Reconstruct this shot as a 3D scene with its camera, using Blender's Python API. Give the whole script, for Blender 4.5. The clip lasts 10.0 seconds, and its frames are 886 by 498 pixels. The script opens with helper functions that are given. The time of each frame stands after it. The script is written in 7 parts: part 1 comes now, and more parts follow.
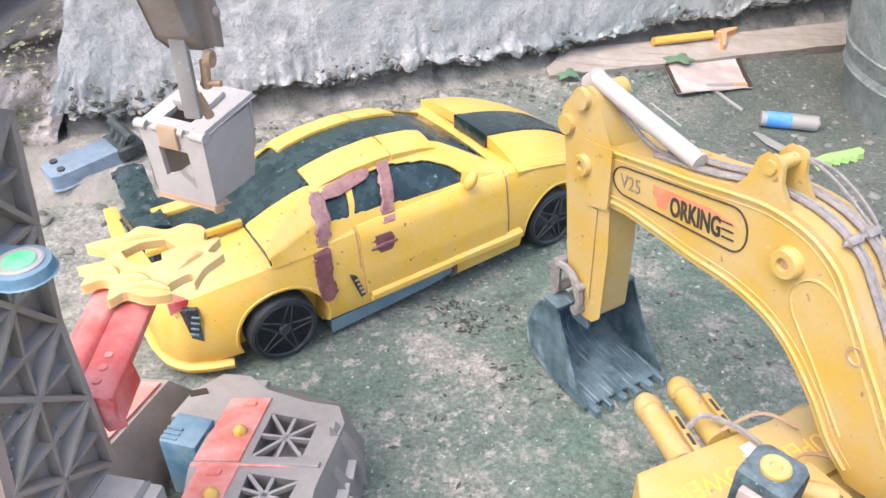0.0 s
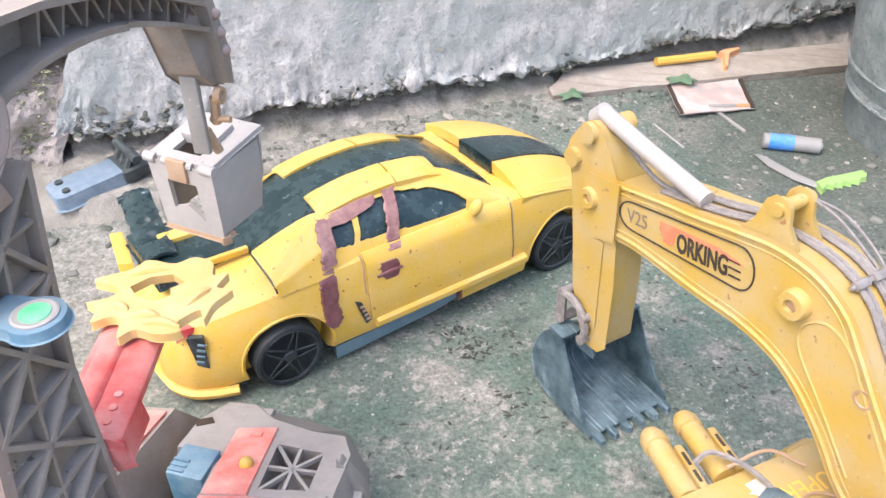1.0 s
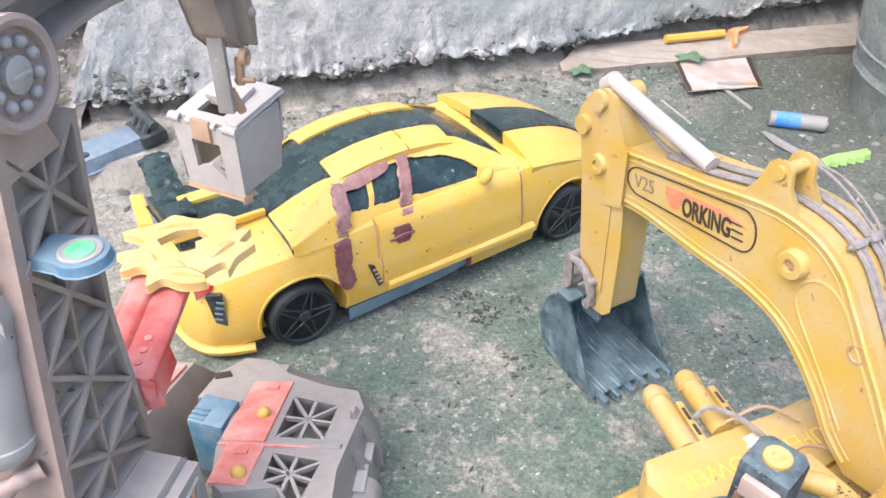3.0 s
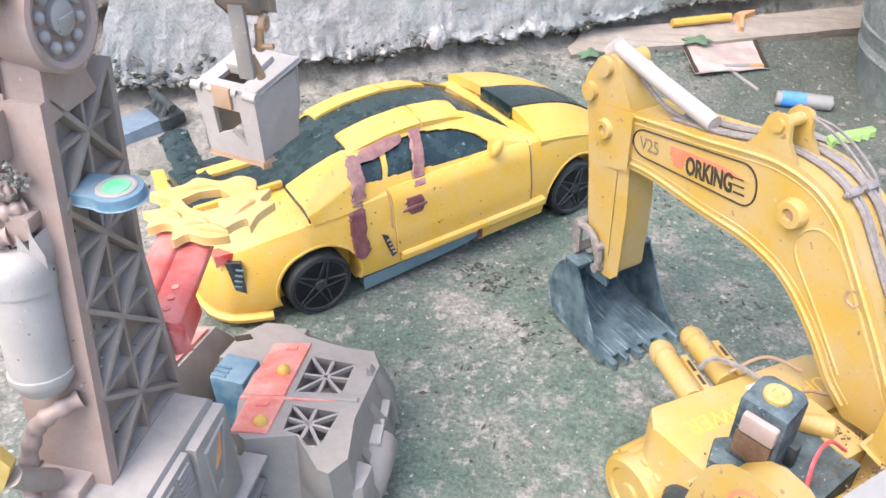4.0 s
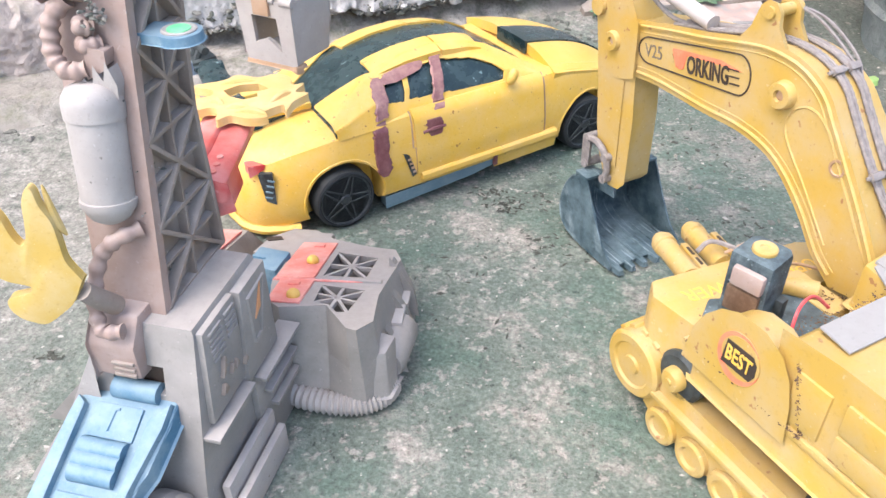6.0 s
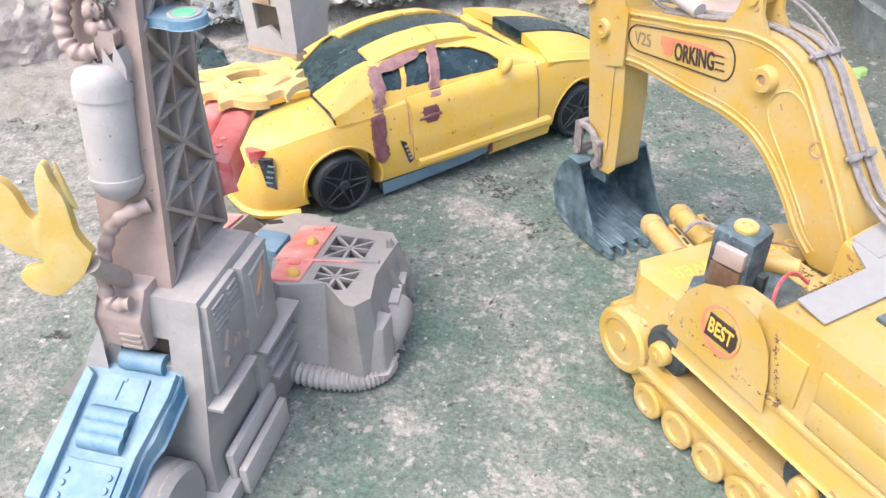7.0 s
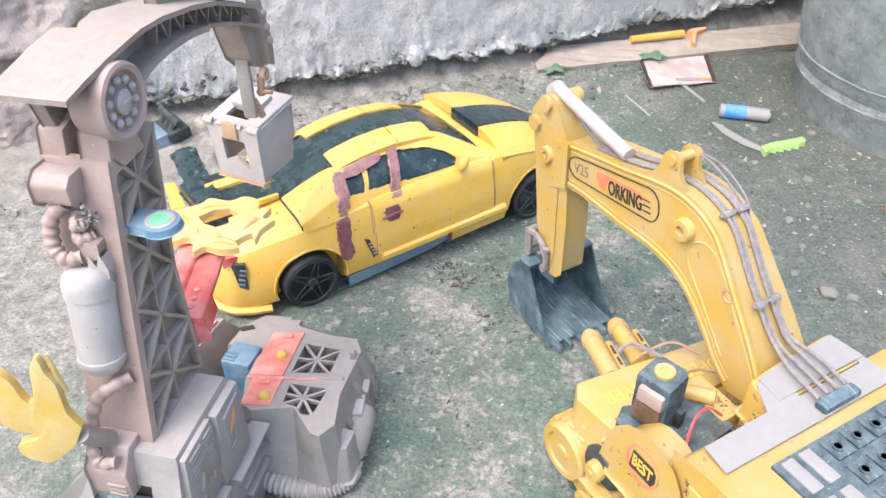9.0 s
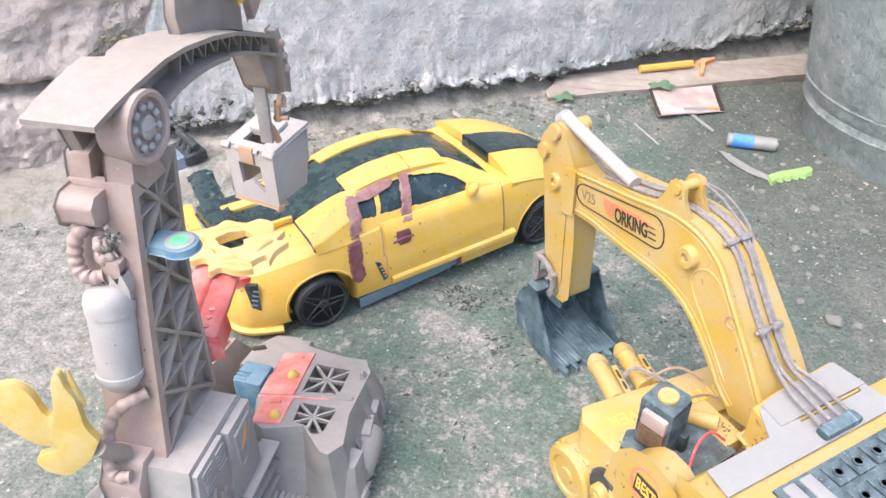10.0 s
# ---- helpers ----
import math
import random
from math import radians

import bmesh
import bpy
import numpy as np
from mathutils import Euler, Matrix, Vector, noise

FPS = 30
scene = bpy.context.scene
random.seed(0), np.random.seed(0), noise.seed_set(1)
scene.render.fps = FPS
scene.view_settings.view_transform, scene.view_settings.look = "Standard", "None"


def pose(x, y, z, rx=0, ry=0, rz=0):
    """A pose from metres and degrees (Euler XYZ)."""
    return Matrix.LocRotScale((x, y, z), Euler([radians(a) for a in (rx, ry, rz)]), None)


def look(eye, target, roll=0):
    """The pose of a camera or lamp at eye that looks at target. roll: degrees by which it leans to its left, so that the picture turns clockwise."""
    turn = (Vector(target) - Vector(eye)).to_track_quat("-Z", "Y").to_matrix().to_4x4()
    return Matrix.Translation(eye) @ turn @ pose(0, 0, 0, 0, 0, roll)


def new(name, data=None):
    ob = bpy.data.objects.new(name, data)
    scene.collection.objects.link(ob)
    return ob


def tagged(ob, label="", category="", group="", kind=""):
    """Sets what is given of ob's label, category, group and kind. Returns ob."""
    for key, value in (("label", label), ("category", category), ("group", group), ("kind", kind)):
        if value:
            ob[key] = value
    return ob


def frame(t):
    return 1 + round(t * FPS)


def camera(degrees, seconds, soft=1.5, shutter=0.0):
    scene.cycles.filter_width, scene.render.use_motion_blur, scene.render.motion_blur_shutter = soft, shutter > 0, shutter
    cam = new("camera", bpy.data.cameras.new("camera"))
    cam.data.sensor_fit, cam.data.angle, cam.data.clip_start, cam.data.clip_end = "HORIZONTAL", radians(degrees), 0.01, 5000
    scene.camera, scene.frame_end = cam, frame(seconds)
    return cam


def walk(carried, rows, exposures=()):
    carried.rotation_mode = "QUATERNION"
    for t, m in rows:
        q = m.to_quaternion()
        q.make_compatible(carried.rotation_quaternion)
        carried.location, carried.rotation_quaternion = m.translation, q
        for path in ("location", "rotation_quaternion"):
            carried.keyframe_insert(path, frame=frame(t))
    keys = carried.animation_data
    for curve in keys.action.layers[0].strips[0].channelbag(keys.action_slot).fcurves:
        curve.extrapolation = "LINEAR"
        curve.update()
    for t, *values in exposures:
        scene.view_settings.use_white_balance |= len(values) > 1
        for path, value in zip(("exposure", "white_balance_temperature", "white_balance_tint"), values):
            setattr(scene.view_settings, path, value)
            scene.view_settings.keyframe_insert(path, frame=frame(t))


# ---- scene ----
cam = camera(58.8, 10.0)
PATH = [
    (0, (0.071, 0.035, 0.328), (-0.036, 1.653, -0.843), -0.7),
    (0.5, (0.073, 0.038, 0.335), (-0.042, 1.66, -0.83), -1.0),
    (1, (0.067, 0.041, 0.339), (-0.038, 1.668, -0.819), -0.4),
    (1.5, (0.064, 0.037, 0.337), (-0.042, 1.668, -0.815), -0.1),
    (2, (0.061, 0.033, 0.339), (-0.052, 1.665, -0.811), 0.1),
    (2.5, (0.063, 0.027, 0.34), (-0.049, 1.648, -0.826), 0.2),
    (3, (0.064, 0.024, 0.339), (-0.05, 1.623, -0.857), 0.3),
    (3.2, (0.065, 0.021, 0.33), (-0.055, 1.614, -0.873), 0.0),
    (4.5, (0.065, -0.014, 0.333), (-0.088, 1.588, -0.855), -0.7),
    (5, (0.063, -0.029, 0.334), (-0.106, 1.57, -0.855), -0.8),
    (5.5, (0.067, -0.044, 0.326), (-0.1, 1.561, -0.856), -0.9),
    (6, (0.068, -0.058, 0.305), (-0.11, 1.543, -0.881), -0.8),
    (6.2, (0.068, -0.067, 0.296), (-0.12, 1.529, -0.894), -0.8),
    (7.3, (0.073, -0.073, 0.318), (-0.089, 1.522, -0.878), -0.6),
    (7.5, (0.074, -0.07, 0.328), (-0.079, 1.524, -0.87), -0.5),
    (8, (0.077, -0.062, 0.35), (-0.057, 1.52, -0.865), -0.2),
    (8.5, (0.08, -0.059, 0.37), (-0.045, 1.512, -0.862), -0.3),
    (9, (0.084, -0.058, 0.391), (-0.036, 1.521, -0.83), -0.4),
    (9.5, (0.084, -0.062, 0.404), (-0.036, 1.54, -0.788), -0.5),
    (10, (0.085, -0.066, 0.397), (-0.063, 1.547, -0.775), -0.2),
]
walk(cam, [(t, look(eye, target, roll)) for t, eye, target, roll in PATH], [(0.0, 1.80, 6300.0, 10.0), (10.0, 1.80, 6300.0, 10.0)])

# ---- light ----
world = bpy.data.worlds.new("sky")
scene.world = world
world.use_nodes = True
wn = world.node_tree
sky = wn.nodes.new("ShaderNodeTexSky")
sky.sky_type = "NISHITA"
sky.sun_disc = False
sky.sun_elevation = radians(58)
sky.sun_rotation = radians(225)
sky.dust_density = 4.0
wn.links.new(sky.outputs[0], wn.nodes["Background"].inputs[0])
wn.nodes["Background"].inputs[1].default_value = 0.15
sun = new("sun", bpy.data.lights.new("sun", "SUN"))
sun.data.energy = 0.55
sun.data.angle = radians(55)
sun.data.color = (1.0, 0.97, 0.94)
sun.matrix_basis = look((-0.45, 0.0, 2.2), (0, 0.4, 0))


# ---- materials ----
def nodes_of(name):
    m = bpy.data.materials.new(name)
    m.use_nodes = True
    return m, m.node_tree, m.node_tree.nodes["Principled BSDF"]


def noise_node(nt, scale, detail=4.0, rough=0.55, coords="Object"):
    co = nt.nodes.new("ShaderNodeTexCoord")
    n = nt.nodes.new("ShaderNodeTexNoise")
    n.inputs["Scale"].default_value = scale
    n.inputs["Detail"].default_value = detail
    n.inputs["Roughness"].default_value = rough
    nt.links.new(co.outputs[coords], n.inputs["Vector"])
    return n.outputs["Fac"]


def ramp(nt, fac, stops):
    r = nt.nodes.new("ShaderNodeValToRGB")
    e = r.color_ramp.elements
    while len(e) < len(stops):
        e.new(0.5)
    for k, (pos, col) in enumerate(stops):
        e[k].position = pos
        e[k].color = (*col, 1) if len(col) == 3 else col
    nt.links.new(fac, r.inputs[0])
    return r.outputs[0]


def mix(nt, fac, a, b):
    m = nt.nodes.new("ShaderNodeMix")
    m.data_type = "RGBA"
    for sock, val in ((m.inputs[0], fac), (m.inputs[6], a), (m.inputs[7], b)):
        if isinstance(val, (tuple, float, int)):
            sock.default_value = (*val, 1) if isinstance(val, tuple) else val
        else:
            nt.links.new(val, sock)
    return m.outputs[2]


def bump(nt, bsdf, height, strength, dist):
    b = nt.nodes.new("ShaderNodeBump")
    b.inputs["Strength"].default_value = strength
    b.inputs["Distance"].default_value = dist
    nt.links.new(height, b.inputs["Height"])
    nt.links.new(b.outputs[0], bsdf.inputs["Normal"])


def toy(name, col, dust=(0.45, 0.42, 0.38), amount=0.4, rough=0.42, scale=90.0, relief=0.15, spots=None, streak=None, streak_col=None, lit_top_dust=0.2):
    """Worn moulded plastic with patchy dust, fine scratches, small stains and light painted on tops."""
    m, nt, p = nodes_of(name)
    big = noise_node(nt, scale, 6.0, 0.65)
    fine = noise_node(nt, scale * 9, 3.0)
    k = ramp(nt, big, [(0.38, (0, 0, 0)), (0.75, (amount, amount, amount))])
    c = mix(nt, k, col, dust)
    f = ramp(nt, fine, [(0.60, (0, 0, 0)), (0.78, (0.35, 0.35, 0.35))])
    c = mix(nt, f, c, tuple(v * 0.55 for v in col))
    if spots:
        sp = ramp(nt, noise_node(nt, scale * 4.0, 2.0, 0.5), [(0.70, (0, 0, 0)), (0.74, (0.9, 0.9, 0.9))])
        c = mix(nt, sp, c, spots)
    specks = ramp(nt, noise_node(nt, scale * 6.5, 3.0, 0.6), [(0.66, (0, 0, 0)), (0.74, (0.40, 0.40, 0.40))])
    c = mix(nt, specks, c, tuple(min(1.0, v * 1.15 + 0.06) for v in dust))
    # paler upward faces: settled dust, with light from above painted in
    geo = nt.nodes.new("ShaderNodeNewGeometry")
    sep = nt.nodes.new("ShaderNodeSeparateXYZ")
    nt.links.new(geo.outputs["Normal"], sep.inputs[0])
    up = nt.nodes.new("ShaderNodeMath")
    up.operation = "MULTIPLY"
    nt.links.new(ramp(nt, sep.outputs[2], [(0.55, (0, 0, 0)), (0.95, (lit_top_dust,) * 3)]), up.inputs[0])
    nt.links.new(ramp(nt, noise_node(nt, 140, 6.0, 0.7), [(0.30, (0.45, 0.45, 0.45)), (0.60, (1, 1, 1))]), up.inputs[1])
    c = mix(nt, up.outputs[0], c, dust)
    if streak:
        co = nt.nodes.new("ShaderNodeTexCoord")
        mp = nt.nodes.new("ShaderNodeMapping")
        mp.inputs["Scale"].default_value = streak
        nt.links.new(co.outputs["Object"], mp.inputs[0])
        sn = nt.nodes.new("ShaderNodeTexNoise")
        sn.inputs["Scale"].default_value = 1.0
        sn.inputs["Detail"].default_value = 5.0
        sn.inputs["Roughness"].default_value = 0.6
        nt.links.new(mp.outputs[0], sn.inputs["Vector"])
        sk = ramp(nt, sn.outputs["Fac"], [(0.54, (0, 0, 0)), (0.72, (0.75, 0.75, 0.75))])
        c = mix(nt, sk, c, streak_col)
    nt.links.new(c, p.inputs["Base Color"])
    r = ramp(nt, big, [(0.3, (rough, rough, rough)), (0.75, (min(1, rough + 0.35),) * 3)])
    nt.links.new(r, p.inputs["Roughness"])
    bump(nt, p, fine, relief, 0.0006)
    return m


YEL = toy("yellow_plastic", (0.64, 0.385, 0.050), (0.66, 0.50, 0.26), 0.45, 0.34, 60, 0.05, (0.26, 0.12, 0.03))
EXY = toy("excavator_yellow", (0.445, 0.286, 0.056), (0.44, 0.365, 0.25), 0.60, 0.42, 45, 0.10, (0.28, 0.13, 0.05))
GLASS_BLACK = toy("black_window_plastic", (0.010, 0.022, 0.025), (0.10, 0.16, 0.165), 0.30, 0.10, 55, 0.03, (0.22, 0.30, 0.30), lit_top_dust=0.06)
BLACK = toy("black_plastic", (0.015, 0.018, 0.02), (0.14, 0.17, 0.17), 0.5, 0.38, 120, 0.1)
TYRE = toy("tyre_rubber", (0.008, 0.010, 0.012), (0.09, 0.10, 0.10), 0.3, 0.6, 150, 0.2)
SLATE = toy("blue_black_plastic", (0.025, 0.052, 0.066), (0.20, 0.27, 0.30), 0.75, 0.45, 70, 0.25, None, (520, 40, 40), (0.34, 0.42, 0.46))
TAUPE = toy("taupe_plastic", (0.225, 0.178, 0.148), (0.37, 0.325, 0.29), 0.6, 0.5, 60, 0.15, lit_top_dust=0.7)
PINKT = toy("brown_pink_plastic", (0.285, 0.200, 0.170), (0.42, 0.35, 0.32), 0.6, 0.45, 60, 0.12, lit_top_dust=0.6)
GREY = toy("grey_plastic", (0.220, 0.208, 0.197), (0.38, 0.345, 0.325), 0.6, 0.45, 60, 0.12, lit_top_dust=0.7)
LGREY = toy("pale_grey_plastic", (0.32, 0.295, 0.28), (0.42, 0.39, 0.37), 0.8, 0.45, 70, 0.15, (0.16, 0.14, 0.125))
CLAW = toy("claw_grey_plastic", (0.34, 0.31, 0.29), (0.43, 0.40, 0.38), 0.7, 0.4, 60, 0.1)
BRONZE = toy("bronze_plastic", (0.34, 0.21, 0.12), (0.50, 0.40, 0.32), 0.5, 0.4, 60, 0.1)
BLUE = toy("blue_plastic", (0.045, 0.14, 0.23), (0.25, 0.33, 0.37), 0.9, 0.42, 55, 0.12, lit_top_dust=0.4)
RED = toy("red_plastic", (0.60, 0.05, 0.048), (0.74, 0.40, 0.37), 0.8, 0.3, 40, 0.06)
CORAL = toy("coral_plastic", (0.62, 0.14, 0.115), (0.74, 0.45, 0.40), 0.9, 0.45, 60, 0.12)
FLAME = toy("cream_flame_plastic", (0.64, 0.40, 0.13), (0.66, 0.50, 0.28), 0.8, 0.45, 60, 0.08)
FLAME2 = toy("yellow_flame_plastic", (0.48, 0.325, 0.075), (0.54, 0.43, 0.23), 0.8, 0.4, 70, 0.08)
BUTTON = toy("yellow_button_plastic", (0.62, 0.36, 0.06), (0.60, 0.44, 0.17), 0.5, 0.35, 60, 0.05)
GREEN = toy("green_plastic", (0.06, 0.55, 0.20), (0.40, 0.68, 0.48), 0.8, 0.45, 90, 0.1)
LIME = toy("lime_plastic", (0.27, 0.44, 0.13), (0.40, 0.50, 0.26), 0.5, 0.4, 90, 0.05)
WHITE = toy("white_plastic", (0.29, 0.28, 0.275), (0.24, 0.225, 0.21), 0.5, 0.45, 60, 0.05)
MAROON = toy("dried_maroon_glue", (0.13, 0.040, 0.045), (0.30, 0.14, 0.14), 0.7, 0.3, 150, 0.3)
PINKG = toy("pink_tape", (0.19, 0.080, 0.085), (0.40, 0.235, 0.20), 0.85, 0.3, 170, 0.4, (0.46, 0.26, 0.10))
# near-black for print, and for shade painted into hollows and slots
INK_AND_SHADE = toy("dark_print_and_shade", (0.03, 0.02, 0.015), (0.10, 0.07, 0.05), 0.4, 0.5, 200, 0.02)
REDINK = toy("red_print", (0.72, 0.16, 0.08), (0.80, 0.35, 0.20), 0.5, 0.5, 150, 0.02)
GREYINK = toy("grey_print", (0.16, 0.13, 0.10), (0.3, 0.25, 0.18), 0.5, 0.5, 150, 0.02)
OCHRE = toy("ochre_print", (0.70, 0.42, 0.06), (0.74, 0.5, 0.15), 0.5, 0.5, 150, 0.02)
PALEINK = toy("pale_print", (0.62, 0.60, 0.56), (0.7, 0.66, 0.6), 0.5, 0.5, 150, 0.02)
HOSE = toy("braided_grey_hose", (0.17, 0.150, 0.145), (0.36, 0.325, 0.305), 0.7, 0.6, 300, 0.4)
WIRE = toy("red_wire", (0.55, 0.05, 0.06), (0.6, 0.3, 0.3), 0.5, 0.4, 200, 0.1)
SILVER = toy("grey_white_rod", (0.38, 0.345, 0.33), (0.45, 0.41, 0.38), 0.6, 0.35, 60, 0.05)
MOTOR = toy("dusty_motor_plastic", (0.013, 0.024, 0.030), (0.24, 0.31, 0.34), 0.5, 0.5, 150, 0.3, (0.34, 0.40, 0.42), lit_top_dust=0.2)
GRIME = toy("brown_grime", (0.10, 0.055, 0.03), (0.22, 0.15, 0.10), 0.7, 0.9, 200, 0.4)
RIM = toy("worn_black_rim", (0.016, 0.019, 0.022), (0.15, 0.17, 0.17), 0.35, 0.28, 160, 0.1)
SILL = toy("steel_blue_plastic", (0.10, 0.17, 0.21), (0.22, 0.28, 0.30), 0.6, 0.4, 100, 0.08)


def ground_material():
    m, nt, p = nodes_of("mossy_dirt")
    big = noise_node(nt, 6.0, 8.0, 0.62)
    mid = noise_node(nt, 15.0, 14.0, 0.70)
    fine = noise_node(nt, 85.0, 10.0, 0.72)
    grit = noise_node(nt, 380.0, 5.0, 0.7)
    c = ramp(nt, mid, [(0.30, (0.072, 0.105, 0.090)), (0.42, (0.138, 0.172, 0.148)), (0.50, (0.190, 0.220, 0.190)), (0.540, (0.26, 0.27, 0.24)), (0.572, (0.40, 0.365, 0.33)), (0.72, (0.47, 0.415, 0.38))])
    k = ramp(nt, fine, [(0.40, (0, 0, 0)), (0.52, (0.55, 0.55, 0.55)), (0.66, (0, 0, 0))])
    c = mix(nt, k, c, (0.135, 0.165, 0.140))
    light = ramp(nt, fine, [(0.555, (0, 0, 0)), (0.60, (0.75, 0.75, 0.75))])
    c = mix(nt, light, c, (0.39, 0.36, 0.325))
    dark = ramp(nt, noise_node(nt, 130.0, 6.0, 0.7), [(0.34, (0.8, 0.8, 0.8)), (0.40, (0, 0, 0))])
    c = mix(nt, dark, c, (0.045, 0.060, 0.050))
    moss = ramp(nt, noise_node(nt, 11.0, 8.0, 0.62), [(0.50, (0, 0, 0)), (0.58, (0.6, 0.6, 0.6))])
    c = mix(nt, moss, c, (0.098, 0.158, 0.128))
    co = nt.nodes.new("ShaderNodeTexCoord")
    sep = nt.nodes.new("ShaderNodeSeparateXYZ")
    nt.links.new(co.outputs["Object"], sep.inputs[0])

    def blend(kx, ky, kn):
        acc = None
        for src, val in ((sep.outputs[0], kx), (sep.outputs[1], ky), (big, kn), (mid, kn * 0.5)):
            n = nt.nodes.new("ShaderNodeMath")
            n.operation = "MULTIPLY_ADD"
            nt.links.new(src, n.inputs[0])
            n.inputs[1].default_value = val
            if acc is None:
                n.inputs[2].default_value = 0.0
            else:
                nt.links.new(acc, n.inputs[2])
            acc = n.outputs[0]
        return acc

    # bare pale cement towards the old block wall; brown soil by the drum
    pale = ramp(nt, blend(-1.0, 0.6, 0.35), [(0.50, (0, 0, 0)), (0.66, (0.85, 0.85, 0.85))])
    c = mix(nt, pale, c, mix(nt, ramp(nt, fine, [(0.35, (0, 0, 0)), (0.60, (1, 1, 1))]), (0.16, 0.165, 0.142), (0.37, 0.345, 0.315)))
    soil = ramp(nt, blend(1.0, 0.15, 0.25), [(0.46, (0, 0, 0)), (0.60, (0.75, 0.75, 0.75))])
    c = mix(nt, soil, c, mix(nt, fine, (0.050, 0.061, 0.054), (0.165, 0.175, 0.156)))
    g = ramp(nt, grit, [(0.32, (0.5, 0.5, 0.5)), (0.55, (1, 1, 1)), (0.75, (1.5, 1.5, 1.45))])
    mul = nt.nodes.new("ShaderNodeMix")
    mul.data_type, mul.blend_type = "RGBA", "MULTIPLY"
    mul.inputs[0].default_value = 0.9
    nt.links.new(c, mul.inputs[6])
    nt.links.new(g, mul.inputs[7])
    specks = ramp(nt, noise_node(nt, 260.0, 2.0, 0.5), [(0.70, (0, 0, 0)), (0.74, (0.8, 0.8, 0.8))])
    nt.links.new(mix(nt, specks, mul.outputs[2], (0.52, 0.49, 0.45)), p.inputs["Base Color"])
    p.inputs["Roughness"].default_value = 0.85
    p.inputs["Specular IOR Level"].default_value = 0.3
    hsum = nt.nodes.new("ShaderNodeMath")
    hsum.operation = "MULTIPLY_ADD"
    nt.links.new(grit, hsum.inputs[0])
    hsum.inputs[1].default_value = 0.35
    nt.links.new(fine, hsum.inputs[2])
    bump(nt, p, hsum.outputs[0], 0.8, 0.0035)
    return m


def wall_material(name, lo, hi, stain, moss_amt):
    m, nt, p = nodes_of(name)
    big = noise_node(nt, 7.0, 8.0, 0.62)
    mid = noise_node(nt, 45.0, 6.0, 0.65)
    grit = noise_node(nt, 300.0, 4.0, 0.65)
    c = ramp(nt, mid, [(0.34, lo), (0.60, hi)])
    c = mix(nt, ramp(nt, noise_node(nt, 34.0, 12.0, 0.78), [(0.55, (0, 0, 0)), (0.62, (0.5, 0.5, 0.5))]), c, tuple(v * 0.72 for v in lo))
    c = mix(nt, ramp(nt, grit, [(0.30, (0.55, 0.55, 0.55)), (0.45, (0, 0, 0))]), c, tuple(v * 0.55 for v in lo))
    k = ramp(nt, big, [(0.46, (0, 0, 0)), (0.58, (0.85, 0.85, 0.85))])
    c = mix(nt, k, c, stain)
    ms = ramp(nt, noise_node(nt, 22.0, 6.0, 0.65), [(0.56, (0, 0, 0)), (0.68, (moss_amt,) * 3)])
    c = mix(nt, ms, c, (0.10, 0.13, 0.045))
    nt.links.new(c, p.inputs["Base Color"])
    p.inputs["Roughness"].default_value = 0.9
    hsum = nt.nodes.new("ShaderNodeMath")
    hsum.operation = "MULTIPLY_ADD"
    nt.links.new(noise_node(nt, 150.0, 8.0, 0.72), hsum.inputs[0])
    hsum.inputs[1].default_value = 0.6
    nt.links.new(mid, hsum.inputs[2])
    vor = nt.nodes.new("ShaderNodeTexVoronoi")
    vor.inputs["Scale"].default_value = 95.0
    vor.inputs["Randomness"].default_value = 1.0
    co = nt.nodes.new("ShaderNodeTexCoord")
    nt.links.new(co.outputs["Object"], vor.inputs["Vector"])
    pit = nt.nodes.new("ShaderNodeMath")
    pit.operation = "MULTIPLY_ADD"
    nt.links.new(ramp(nt, vor.outputs["Distance"], [(0.05, (0, 0, 0)), (0.35, (1, 1, 1))]), pit.inputs[0])
    pit.inputs[1].default_value = 0.10
    nt.links.new(hsum.outputs[0], pit.inputs[2])
    bump(nt, p, pit.outputs[0], 0.9, 0.006)
    return m


GROUND = ground_material()
PLASTER = wall_material("weathered_cement", (0.34, 0.34, 0.33), (0.60, 0.575, 0.56), (0.35, 0.375, 0.37), 0.0)
RUBBLE = wall_material("crumbled_mortar", (0.17, 0.165, 0.14), (0.44, 0.40, 0.36), (0.33, 0.30, 0.265), 0.4)
ROUGHST = wall_material("rough_block", (0.36, 0.305, 0.27), (0.56, 0.485, 0.445), (0.48, 0.41, 0.375), 0.3)
MOSS = wall_material("moss", (0.16, 0.18, 0.08), (0.36, 0.35, 0.20), (0.42, 0.39, 0.28), 0.4)
DRUM = wall_material("concrete_drum", (0.17, 0.205, 0.205), (0.31, 0.335, 0.33), (0.21, 0.25, 0.255), 0.0)
WOOD = toy("weathered_board", (0.27, 0.225, 0.19), (0.44, 0.395, 0.355), 0.8, 0.8, 40, 0.3, None, (12, 160, 160), (0.18, 0.14, 0.12))
PEBBLE = toy("pebble_stone", (0.14, 0.145, 0.13), (0.29, 0.275, 0.25), 0.9, 0.8, 60, 0.3)


